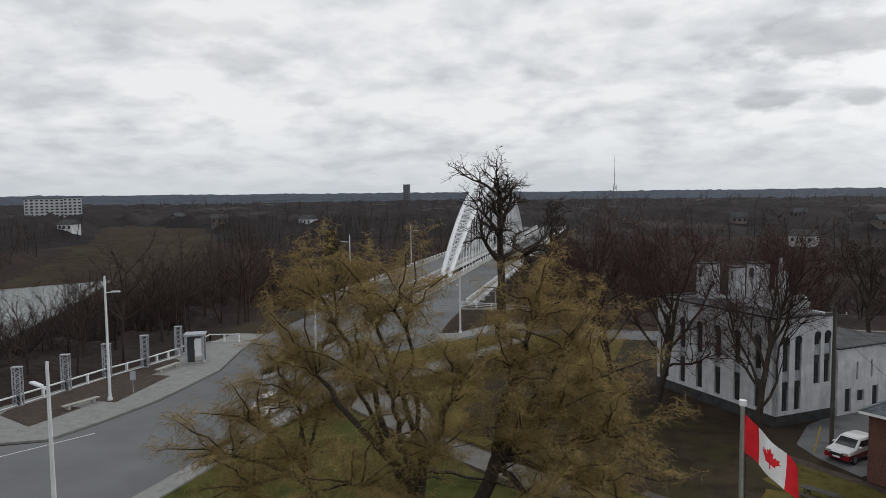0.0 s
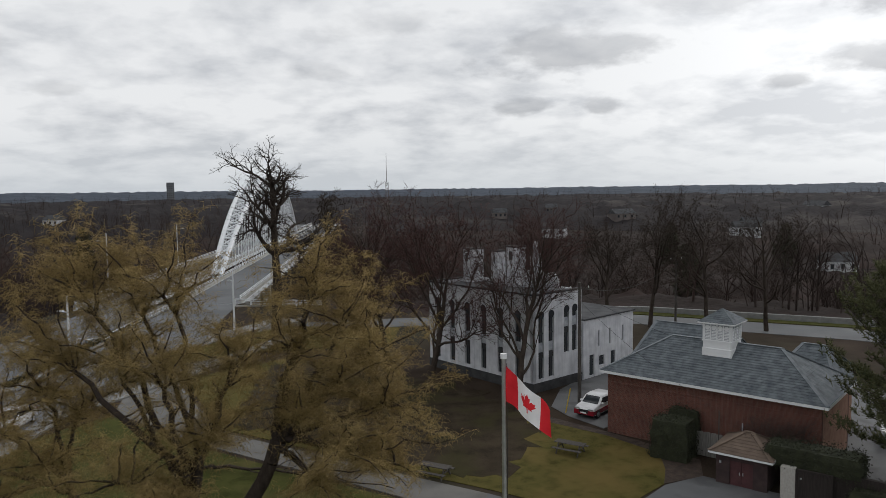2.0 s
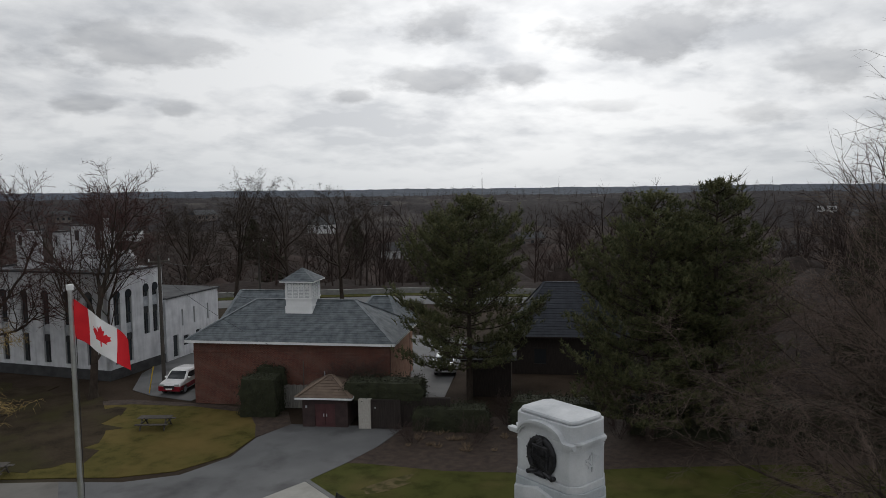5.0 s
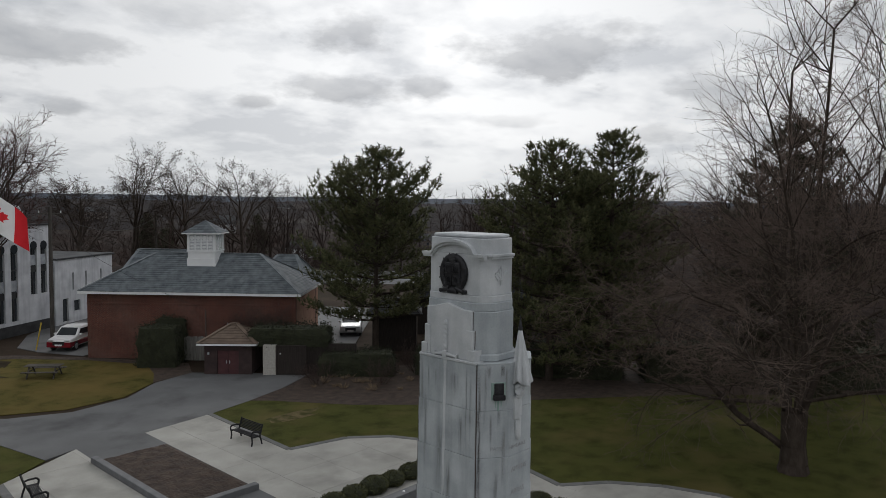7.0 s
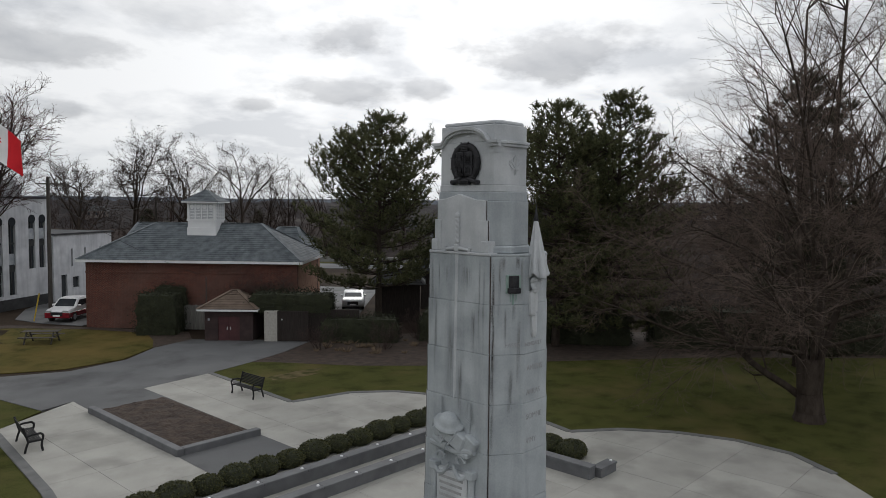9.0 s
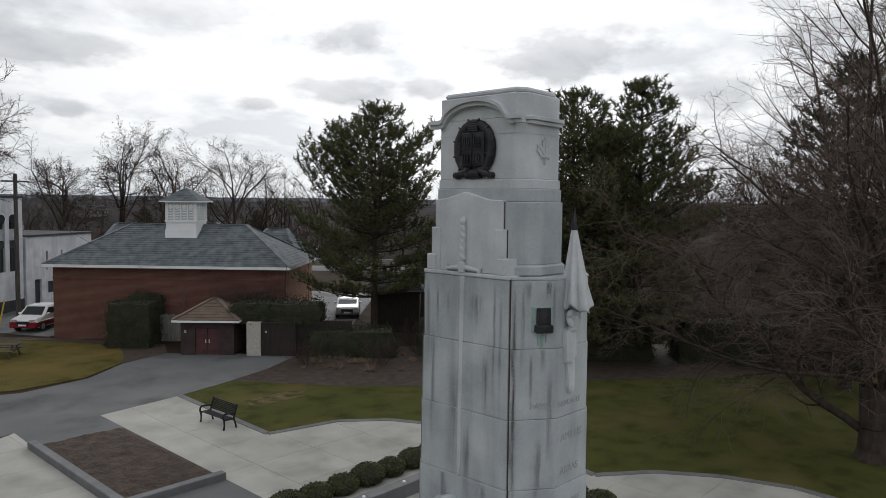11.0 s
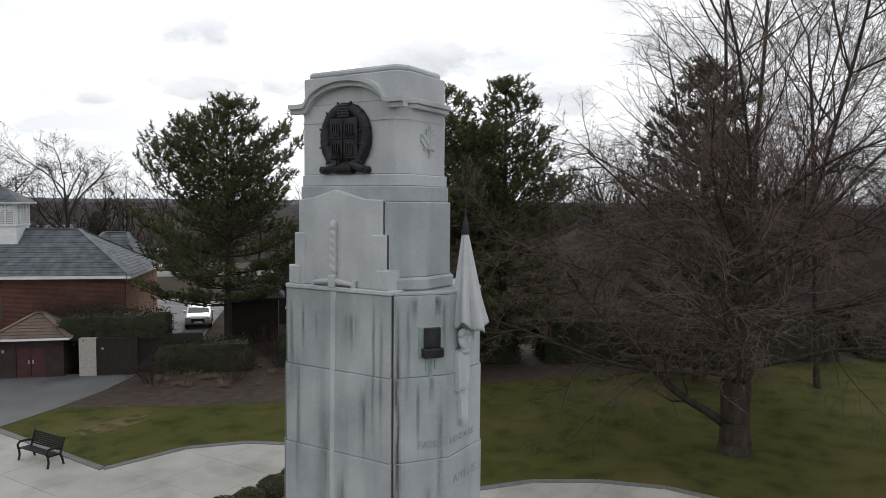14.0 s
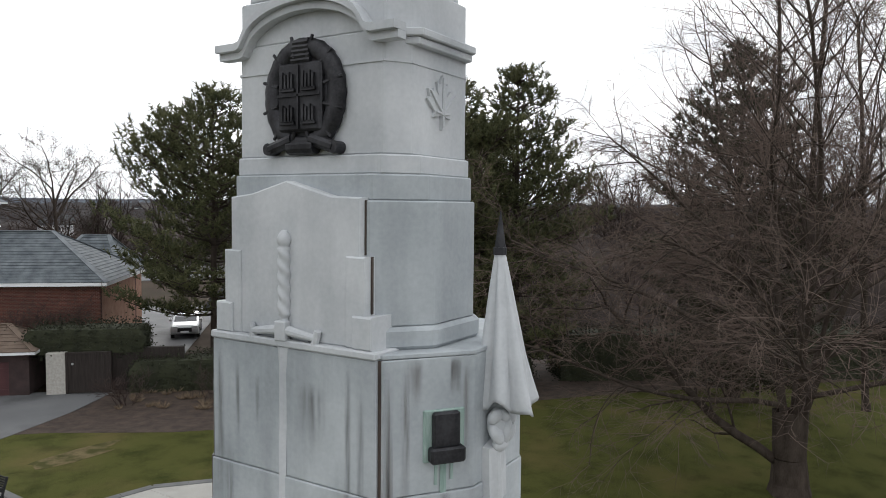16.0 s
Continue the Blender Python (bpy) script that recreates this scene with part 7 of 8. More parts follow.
def lattice_post(x, y):
    """Old riveted bridge post: four angles laced with crossed bars."""
    p = thing("lattice_post", pose(x, y, 0.15, 0, 0, 14), "grey riveted steel lattice post beside the railing", "post", "lattice posts")
    h, s = 3.7, 0.36
    for i in (-1, 1):
        for j in (-1, 1):
            part("angle", boxes((i * s - 0.05, i * s + 0.05, j * s * 0.7 - 0.05, j * s * 0.7 + 0.05, 0, h)), M["galv"], p)
    for j in (-1, 1):
        for k in range(6):
            z0, z1 = 0.25 + k * 0.55, 0.25 + (k + 1) * 0.55
            part("lacing", rods(((-s, j * s * 0.7, z0), (s, j * s * 0.7, z1), 0.035), ((s, j * s * 0.7, z0), (-s, j * s * 0.7, z1), 0.035), n=4), M["galv"], p)
    part("cap", boxes((-s - 0.07, s + 0.07, -s * 0.7 - 0.07, s * 0.7 + 0.07, h, h + 0.1), (-s - 0.05, s + 0.05, -s * 0.7 - 0.05, s * 0.7 + 0.05, 0, 0.12)), M["galv"], p)
    return p


POSTS = [(-51.1, 61.1), (-50.2, 66.6), (-49.3, 72.0), (-47.9, 77.0), (-47.0, 82.8)]
for x, y in POSTS:
    lattice_post(x, y)


def railing(name, pts, label, spacing=1.9, h=1.1, rails=(1.08, 0.62, 0.2), z=0.15, r=0.055, mat="white_steel"):
    """Post and rail fence along a line of points."""
    f = thing(name, pose(0, 0, z), label, "railing", "railings")
    for (x0, y0), (x1, y1) in zip(pts, pts[1:]):
        l = math.hypot(x1 - x0, y1 - y0)
        n = max(1, int(l / spacing))
        for i in range(n + 1):
            k = i / n
            x, y = x0 + (x1 - x0) * k, y0 + (y1 - y0) * k
            part("post", boxes((x - r * 1.2, x + r * 1.2, y - r * 1.2, y + r * 1.2, -0.1, h)), M[mat], f)
        for zr in rails:
            part("rail", rods(((x0, y0, zr), (x1, y1, zr), r if zr == rails[0] else r * 0.6), n=6), M[mat], f)
    return f


for a, b in zip([(-52.3, 54.5)] + POSTS, POSTS):
    railing("railing", [a, b], "white steel railing between lattice posts", 1.9, 1.1, (1.05, 0.12), r=0.09)
railing("railing", [(-47.0, 82.8), (-47.4, 91.5), (-43.6, 92.2)], "white steel railing beside the kiosk", 1.9, 1.1, (1.05, 0.12), r=0.08)


def bench_slab(x, y, yaw):
    b = thing("stone_bench", pose(x, y, 0.15, 0, 0, yaw), "pale backless concrete bench on the pavement", "bench", "concrete benches")
    part("seat", boxes((-1.9, 1.9, -0.25, 0.25, 0.38, 0.5), bevel=0.02), M["concrete"], b)
    for s in (-1.3, 1.3):
        part("leg", boxes((s - 0.15, s + 0.15, -0.2, 0.2, 0, 0.38)), M["concrete"], b)


bench_slab(-45.0, 61.8, 72)
bench_slab(-44.6, 76.2, 82)


def kiosk():
    k = thing("kiosk", pose(-43.3, 80.2, 0.15, 0, 0, 20), "grey steel and glass information kiosk on the pavement", "kiosk")
    for i in (-1, 1):
        for j in (-1, 1):
            part("corner_post", boxes((i * 0.95 - 0.14, i * 0.95 + 0.14, j * 0.75 - 0.14, j * 0.75 + 0.14, 0, 3.3)), M["galv"], k)
    part("roof", boxes((-1.2, 1.2, -1.0, 1.0, 3.3, 3.55), bevel=0.03), M["galv"], k)
    part("base", boxes((-1.15, 1.15, -0.95, 0.95, 0, 0.14)), M["concrete"], k)
    part("glass_panel", boxes((-0.81, 0.0, -0.77, -0.73, 0.2, 3.2)), M["window"], k)
    part("poster", boxes((0.1, 0.81, -0.78, -0.74, 0.9, 3.0)), M["white"], k, "pale printed panel")
    part("glass_panel", boxes((0.93, 0.97, -0.61, 0.61, 0.2, 3.2)), M["window"], k)


kiosk()


def street_lamp(x, y, h, yaw, label, arm=1.6, z=0.15, plate=False):
    p = thing("street_lamp", pose(x, y, z, 0, 0, yaw), label, "street lamp", "street lamps")
    part("pole", rods(((0, 0, 0), (0, 0, h), 0.15, 0.09), n=10), M["white_steel"], p)
    part("base", rods(((0, 0, 0), (0, 0, 0.3), 0.26, 0.22), n=12), M["white_steel"], p)
    part("arm", rods(((0, 0, h - 1.6), (arm * 0.8, 0, h - 1.55), 0.05), n=6), M["white_steel"], p)
    part("lamp_head", boxes((arm * 0.5, arm * 1.2, -0.15, 0.15, h - 1.58, h - 1.44), bevel=0.03), M["white_steel"], p)
    if plate:
        part("street_sign", boxes((-0.75, 0.45, -0.12, -0.1, 1.9, 2.2)), M["sign_blue"], p, "small blue street sign")
    return p


street_lamp(-43.45, 64.0, 12.2, 10, "tall white street lamp on the pavement", 1.2)
street_lamp(-27.4, 36.0, 10.8, 150, "white street lamp beside the road", 1.9)
street_lamp(-24.8, 70.9, 9.6, 170, "white street lamp with a blue street sign", 0.8, plate=True)
street_lamp(-14.6, 101.8, 8.4, 190, "white street lamp at the bridge end", 0.6)
street_lamp(-47.0, 154, 11, 190, "tall white street lamp on the bridge", 1.6, z=0.2)
street_lamp(-43.5, 200, 11, 10, "tall white street lamp on the bridge", 1.6, z=0.2)
sgn = thing("traffic_sign", pose(-42.6, 66.5, 0.15, 0, 0, 60), "small grey sign on a thin post", "sign")
part("post", rods(((0, 0, 0), (0, 0, 2.0), 0.04), n=6), M["galv"], sgn)
part("sign_plate", boxes((-0.3, 0.3, -0.05, -0.03, 1.4, 2.3)), M["galv"], sgn)


def median_hedge():
    e = thing("median_planting", pose(0, 0, 0.14), "strip of brown-green planting on the traffic island", "hedge")
    rng = random.Random(77)
    pts = []
    for _ in range(5200):
        k = rng.random()
        x, y = -32.6 + 3.0 * k, 75.5 + 36 * k
        pts.append((x + rng.uniform(-0.5, 0.5), y, rng.uniform(0, 0.55) * rng.random() ** 0.4))
    part_mesh("foliage", raw_mesh("foliage", *small_leaves(rng, pts, 1, 0.13, 0.06)), M["hedge"], e)


median_hedge()
railing("railing", [(-33.2, 96.5), (-31.6, 95.0), (-30.2, 96.5), (-29.2, 112), (-27.7, 128)], "white railing round the traffic island", 2.5, 0.75, (0.72, 0.3), z=0.14, r=0.07)
railing("guard_rail", [(-17.8, 124.5), (-9.8, 121.8), (-3, 119)], "white guard rail above the bridge abutment", 2.2, 1.1, (1.08, 0.75, 0.45), z=0.1, r=0.08)
tagged(part("retaining_wall", boxes((-17.6, -3, 123.4, 123.9, -6, 0.25)), M["concrete"]), "pale concrete abutment wall", "wall", kind="structure")


def bridge():
    """Two decks with a pair of arch ribs between them, braced and hung with crossed cables."""
    g = thing("arch_bridge", pose(0, 0, 0), "white steel arch bridge with two road decks", "bridge")

    def deck(x0, x1, y0=127.5, y1=430, slope=0.05):
        pts = [(x0, y0), (x1, y0), (x1 + slope * (y1 - y0), y1), (x0 + slope * (y1 - y0), y1)]
        return prism(pts, -0.9, 0.0)
    for x0, x1 in ((-44.6, -33.6), (-28.2, -17.2)):
        d = part("deck", deck(x0, x1), M["white_steel"], g, "white deck girder")
        part("carriageway", prism([(x0 + 0.6, 127.5), (x1 - 0.6, 127.5), (x1 - 0.6 + 0.05 * 302.5, 430), (x0 + 0.6 + 0.05 * 302.5, 430)], 0.0, 0.02), M["road"], d, "grey asphalt carriageway")
        for xe in (x0 + 0.25, x1 - 0.25):
            par = part("parapet", prism([(xe - 0.2, 127.5), (xe + 0.2, 127.5), (xe + 0.2 + 0.05 * 302.5, 430), (xe - 0.2 + 0.05 * 302.5, 430)], 0.002, 0.62), M["concrete"], d, "pale parapet kerb")
            for zr in (0.95, 1.25):
                part("handrail", rods(((xe, 127.5, zr), (xe + 0.05 * 302.5, 430, zr), 0.07), n=6), M["white_steel"], par)
            for k in range(40):
                y = 128 + k * 4
                x = xe + 0.05 * (y - 127.5)
                part("rail_post", boxes((x - 0.07, x + 0.07, y - 0.07, y + 0.07, 0.6, 1.3)), M["white_steel"], par)
    for k in range(12):
        y = 132 + k * 6
        x = -17.3 + 0.05 * (y - 127.5)
        part("bracket", rods(((x, y, -0.2), (x + 1.3, y, -0.5), 0.12), ((x + 1.3, y, -0.5), (x + 1.3, y, 0.9), 0.08), n=6), M["white_steel"], g)
    for y in (175, 320):
        for x0 in (-42.5, -25.5):
            x = x0 + 0.05 * (y - 127.5)
            part("pier", boxes((x, x + 6, y - 1.2, y + 1.2, -18, -0.9)), M["concrete"], g)
    # ribs
    ax, ay, bx, by, h = -28.7, 171.0, -21.2, 322.0, 23.8

    def rib(s, off):
        return Vector((ax + (bx - ax) * s + off * (0.35 + 0.65 * 4 * s * (1 - s)), ay + (by - ay) * s, 4 * h * s * (1 - s)))
    n = 44
    for off in (2.4, -2.4):
        segs = [(*rib(i / n, off), *rib((i + 1) / n, off), 0.6, 0.6) for i in range(n)]
        me = smooth(raw_mesh("arch_rib", *tubes(segs, 8)))
        r = part_mesh("arch_rib", me, M["white_steel"], g)
        inner = 0.5 if off > 0 else -0.5
        for i in range(2, 33):
            s = 0.04 + 0.92 * i / 34
            top = rib(s, off)
            for sh in (-0.045, 0.045):
                s2 = s + sh
                foot = Vector((ax + (bx - ax) * s2 + off + inner, ay + (by - ay) * s2, 0.3))
                part("hanger", rods((top, foot, 0.075), n=4), M["white_steel"], r)
    for i in range(1, n):
        s = i / n
        a, b = rib(s, 2.4), rib(s, -2.4)
        if a.z < 2.0:
            continue
        part("cross_brace", rods((a, b, 0.28), n=5), M["white_steel"], g)
        c, d = rib((i + 1) / n, 2.4), rib((i + 1) / n, -2.4)
        if i < n - 1:
            part("diagonal_brace", rods((a, d, 0.2), (b, c, 0.2), n=4), M["white_steel"], g)


bridge()


# ---- cars ----
def car(x, y, z, yaw, label, paint, top, length=4.5, height=1.66, lower=""):
    """SUV facing -x in its own axes."""
    c = thing("car", pose(x, y, z, 0, 0, yaw), label, "car", "parked cars")
    w = 0.9
    prof = [(-2.22, 0.42), (-2.25, 0.72), (-2.12, 0.92), (-1.25, 1.04), (-0.55, height - 0.06), (0.2, height), (1.55, height - 0.08), (2.1, 1.05), (2.24, 0.85), (2.22, 0.42), (1.85, 0.30), (-1.9, 0.30)]
    k = length / 4.5
    bm = bmesh.new()
    rings = []
    for yy, q in ((-w, 0.93), (-w * 0.93, 1.0), (w * 0.93, 1.0), (w, 0.93)):
        rings.append([bm.verts.new((px * k * (q if pz > 0.4 else 1), yy * (1 - 0.16 * max(0, (pz - 1.0) / 0.66)), 0.3 + (pz - 0.3) * (0.985 if q < 1 else 1))) for px, pz in prof])
    m = len(prof)
    for a, b in zip(rings, rings[1:]):
        for i in range(m):
            bm.faces.new((a[i], a[(i + 1) % m], b[(i + 1) % m], b[i]))
    bm.faces.new(rings[0][::-1])
    bm.faces.new(rings[-1])
    bmesh.ops.recalc_face_normals(bm, faces=bm.faces)
    bmesh.ops.bevel(bm, geom=list(bm.edges), offset=0.03, segments=2, affect="EDGES")
    for f in bm.faces:
        f.smooth = True
    body = part("body", bm, M[paint], c)

    def panel(name, pts, mat, yy0, yy1, lift=0.006):
        bm = bmesh.new()
        (x0, z0), (x1, z1) = pts
        dx, dz = x1 - x0, z1 - z0
        l = math.hypot(dx, dz)
        nx, nz = -dz / l, dx / l
        if nz < 0:
            nx, nz = -nx, -nz
        vs = []
        for px, pz in ((x0, z0), (x1, z1)):
            for yy in (yy0, yy1):
                sh = 1 - 0.16 * max(0, (pz - 1.0) / 0.66)
                vs.append(bm.verts.new((px * k + nx * lift, yy * sh, pz + nz * lift)))
        bm.faces.new((vs[0], vs[1], vs[3], vs[2]))
        r = bmesh.ops.extrude_face_region(bm, geom=list(bm.faces))
        bmesh.ops.translate(bm, verts=[v for v in r["geom"] if isinstance(v, bmesh.types.BMVert)], vec=(-nx * 0.02, 0, -nz * 0.02))
        bmesh.ops.recalc_face_normals(bm, faces=bm.faces)
        return part(name, bm, M[mat], c)
    panel("hood", ((-2.08, 0.93), (-1.28, 1.04)), top, -0.78, 0.78, 0.012)
    panel("windscreen", ((-1.20, 1.08), (-0.60, height - 0.09)), "window", -0.74, 0.74)
    panel("roof_panel", ((-0.5, height - 0.045), (0.2, height)), top, -0.72, 0.72, 0.012)
    panel("rear_window", ((1.6, height - 0.14), (2.02, 1.14)), "window", -0.7, 0.7)
    for s in (-1, 1):
        bm = bmesh.new()
        pts = [(-1.0, 1.08), (-0.52, height - 0.16), (1.35, height - 0.18), (1.75, 1.1)]
        f = bm.faces.new([bm.verts.new((px * k, s * (w * (1 - 0.16 * max(0, (pz - 1.0) / 0.66)) + 0.004), pz)) for px, pz in pts])
        r = bmesh.ops.extrude_face_region(bm, geom=[f])
        bmesh.ops.translate(bm, verts=[v for v in r["geom"] if isinstance(v, bmesh.types.BMVert)], vec=(0, -s * 0.02, 0))
        part("side_window", bm, M["window"], c)
        part("headlight", boxes((-2.24 * k, -2.05 * k, s * 0.62 - 0.2, s * 0.62 + 0.2, 0.74, 0.9), bevel=0.02), M["chrome"], c)
        part("tail_light", boxes((2.1 * k, 2.24 * k, s * 0.72 - 0.12, s * 0.72 + 0.12, 0.85, 1.1), bevel=0.02), M["lamp_red"], c)
        part("mirror", boxes((-0.95, -0.75, s * 0.98 - 0.1, s * 0.98 + 0.1, 1.06, 1.2), bevel=0.03), M[paint], c)
        for xw in (-1.42 * k, 1.4 * k):
            t = part("wheel", rods(((xw, s * 0.92, 0.34), (xw, s * 0.70, 0.34), 0.34), n=20), M["tyre"], c)
            part("rim", rods(((xw, s * 0.935, 0.34), (xw, s * 0.90, 0.34), 0.21), n=16), M["galv"], t)
    if lower:
        part("lower_body", boxes((-2.265 * k, 2.25 * k, -0.915, 0.915, 0.34, 0.74), bevel=0.04), M[lower], c, "dark red lower body")
    part("grille", boxes((-2.28 * k, -2.2 * k, -0.45, 0.45, 0.5, 0.78), bevel=0.02), M["iron"], c)
    part("number_plate", boxes((-2.295 * k, -2.27 * k, -0.26, 0.26, 0.46, 0.58)), M["white"], c)
    return c


# dark red car; its white upper body is sky glare put into colour
car(21.5, 58.2, 0.02, 41.6, "dark red SUV beside the brick hall, sky glare painted white on its upper body", "car_white", "car_white", lower="car_red")
car(-26.4, 62.6, 0.02, 86, "white SUV driving on the road beside the park", "car_white", "car_white")
# white hood and roof panels hold the sky's reflection as colour
car(40.9, 48.1, 0.02, 48, "pale silver car parked behind the pine", "car_silver", "car_white", height=1.42)


# ---- hedges and shrubs ----
def hedge(x, y, yaw, sx, sy, h, label, seed, mat="hedge", z=0.0, leaves=150):
    """Dense clipped hedge: dark core with a rough shell of leaves."""
    e = thing("hedge", pose(x, y, z, 0, 0, yaw), label, "hedge", "hedges")
    rng = random.Random(seed)
    bm = bmesh.new()
    box(bm, -sx / 2, sx / 2, -sy / 2, sy / 2, 0, h)
    bmesh.ops.subdivide_edges(bm, edges=list(bm.edges), cuts=7, use_grid_fill=True)
    for v in bm.verts:
        q = v.co.copy()
        w = 0.16 * noise.noise(q * 1.4 + Vector((seed, 0, 0))) + 0.10 * noise.noise(q * 3.6)
        c = Vector((0, 0, h * 0.4))
        v.co += (q - c).normalized() * w
        k = max(0, q.z / h - 0.6)
        v.co.x *= 1 - 0.22 * k
        v.co.y *= 1 - 0.22 * k
        v.co.z = max(v.co.z, 0)
    faces = [(f.calc_center_median().copy(), f.normal.copy(), f.calc_area()) for f in bm.faces]
    part("core", bm, M[mat], e)
    pts = []
    for c, nrm, a in faces:
        for _ in range(max(1, int(a * leaves))):
            pts.append(c + nrm * rng.uniform(-0.02, 0.1) + Vector((rng.gauss(0, 1), rng.gauss(0, 1), rng.gauss(0, 1))) * math.sqrt(a) * 0.5)
    part_mesh("foliage", raw_mesh("foliage", *small_leaves(rng, pts, 1, 0.07, 0.02)), M[mat], e)
    return e


hedge(23.3, 47.6, -44, 2.5, 2.0, 2.7, "tall square-cut dark evergreen bush beside the brick hall", 1)
hedge(24.9, 49.0, -44, 2.2, 1.6, 3.0, "tall dark evergreen bush beside the brick hall", 2)
hedge(28.6, 39.9, -46, 5.4, 1.9, 1.15, "dark ivy hedge spilling over the boarded wall", 3, z=1.85)
hedge(31.2, 36.0, -46, 5.0, 1.6, 1.5, "dark clipped hedge at the edge of the mulch bed", 4)
hedge(36.4, 31.6, -50, 5.5, 2.0, 1.9, "dark loose hedge under the pines", 5)
hedge(41.5, 25.6, -55, 6.0, 2.4, 2.2, "dark loose hedge under the pines", 6)
hedge(46.0, 19.0, -55, 7.0, 2.6, 2.4, "dark loose hedge under the evergreens", 7)
hedge(52.0, 11.0, -55, 8.0, 2.8, 2.4, "dark loose hedge behind the lawn", 8)
hedge(58.0, 2.0, -60, 9.0, 2.8, 2.6, "dark loose hedge behind the lawn", 9)
hedge(63.0, -9.0, -70, 10.0, 2.8, 2.6, "dark loose hedge behind the lawn", 10)


def bare_shrub(x, y, h, seed, label, n=26, spread=0.9, z=0.0):
    e = thing("bare_shrub", pose(x, y, z), label, "shrub", "bare shrubs")
    rng = random.Random(seed)
    out = []
    cfg = dict(levels=3, segs=[4, 3, 2], wander=[0.12, 0.2, 0.25], lift=[0.06, 0.04, 0], kids=[5, 4], bare=[0.25, 0.2], angle=[34, 38], len=[0.5, 0.5], rad=[0.6, 0.6])
    for i in range(n):
        a = rng.uniform(0, 6.28)
        grow(rng, (rng.gauss(0, 0.2), rng.gauss(0, 0.2), -0.05), (math.cos(a) * spread, math.sin(a) * spread, 1.2), h * rng.uniform(0.6, 1.0), 0.02, 0, cfg, out)
    s = np.array(out)
    s[:, 6:8] = np.maximum(s[:, 6:8], 0.008)
    part_mesh("foliage", raw_mesh("foliage", *tubes(s[:, :8], 3)), M["twiggy"], e)
    return e


bare_shrub(28.6, 42.4, 2.6, 1, "reddish bare shrub against the brick wall", 30, 0.7, 1.4)
bare_shrub(27.2, 43.8, 2.2, 2, "reddish bare shrub against the brick wall", 20, 0.7, 1.4)
for i, (x, y) in enumerate(((30.5, 33.0), (33.5, 30.0), (34.5, 34.0), (38.0, 27.5), (40, 31), (27.6, 35.6), (31.8, 28.6), (45, 22), (36.6, 36.4))):
    bare_shrub(x, y, 1.5, 10 + i, "withered brown shrub in the mulch bed", 14, 1.0)


# ---- house and sheds behind the pines ----
def gable_house(x, y, yaw, w, d, h, ridge, label, wall, roof, windows=True):
    b = thing("house", pose(x, y, 0, 0, 0, yaw), label, "house", "houses")
    part("wall", wall_with_openings(bmesh.new(), w, h, 0.25, [(w * 0.2, w * 0.2 + 1.0, 0.9, 2.2), (w * 0.62, w * 0.62 + 1.0, 0.9, 2.2)] if windows else []), M[wall], b)
    part("side_wall", boxes((0, 0.25, 0.252, d, 0, h), (w - 0.25, w, 0.252, d, 0, h), (0.252, w - 0.252, d - 0.25, d, 0, h)), M[wall], b)
    if windows:
        for k in (0.2, 0.62):
            win = part("window", boxes((w * k, w * k + 1.0, 0.1, 0.14, 0.9, 2.2)), M["window"], b)
            part("frame", boxes((w * k - 0.06, w * k + 1.06, -0.03, 0.0, 2.2, 2.3), (w * k - 0.06, w * k + 1.06, -0.03, 0.0, 0.8, 0.9)), M["dark_board"], win)
    hip_roof(b, 0, w, 0, d, h, ridge, min(w, d) * 0.35, M[roof], over=0.4)
    part("fascia", boxes((-0.42, w + 0.42, -0.42, -0.39, h - 0.1, h + 0.03)), M["dark_board"], b)
    return b


M["slate"] = material("blue_grey_shingle", (0.020, 0.023, 0.030), (0.044, 0.049, 0.060), 0.9, 2.0, 22, 0.35, contrast=0.3, vary=0.25, island=True)
gable_house(44.5, 43.5, -48, 9.5, 9.0, 3.3, 7.4, "house with a steep blue-grey roof among the pines", "dark_board", "slate")
gable_house(37.0, 41.0, -46, 3.4, 3.2, 2.9, 3.9, "small dark timber shed beside the pine", "dark_board", "dark_roof", False)


# ---- poles and wires ----
def utility_pole(x, y, h, label, r=0.17):
    p = thing("utility_pole", pose(x, y, 0), label, "utility pole", "utility poles")
    part("pole", rods(((0, 0, -0.2), (0, 0, h), r, r * 0.75), n=12), M["pole_wood"], p)
    if h > 6:
        part("crossarm", boxes((-0.9, 0.9, -0.06, 0.06, h - 0.6, h - 0.48)), M["pole_wood"], p)
        for i in (-0.8, 0.0, 0.8):
            part("insulator", rods(((i, 0, h - 0.48), (i, 0, h - 0.3), 0.05), n=8), M["white"], p)
    return p


utility_pole(20.7, 60.4, 10.8, "dark wooden utility pole beside the white building")
utility_pole(25.35, 45.2, 3.9, "thin grey pipe mast behind the shed", 0.045)
utility_pole(46, 95, 9.5, "dark wooden utility pole along the street")
utility_pole(70, 77, 9.5, "dark wooden utility pole along the street")
gy = thing("guy_guard", pose(18.9, 58.6, 0, 0, 8, 0), "yellow guard on the pole's stay wire", "guard")
M["yellow"] = material("faded_yellow_plastic", (0.42, 0.30, 0.03), (0.5, 0.36, 0.05), 0.7)
part("sleeve", rods(((0, 0, 0), (0.15, 0.1, 2.1), 0.05), n=8), M["yellow"], gy)


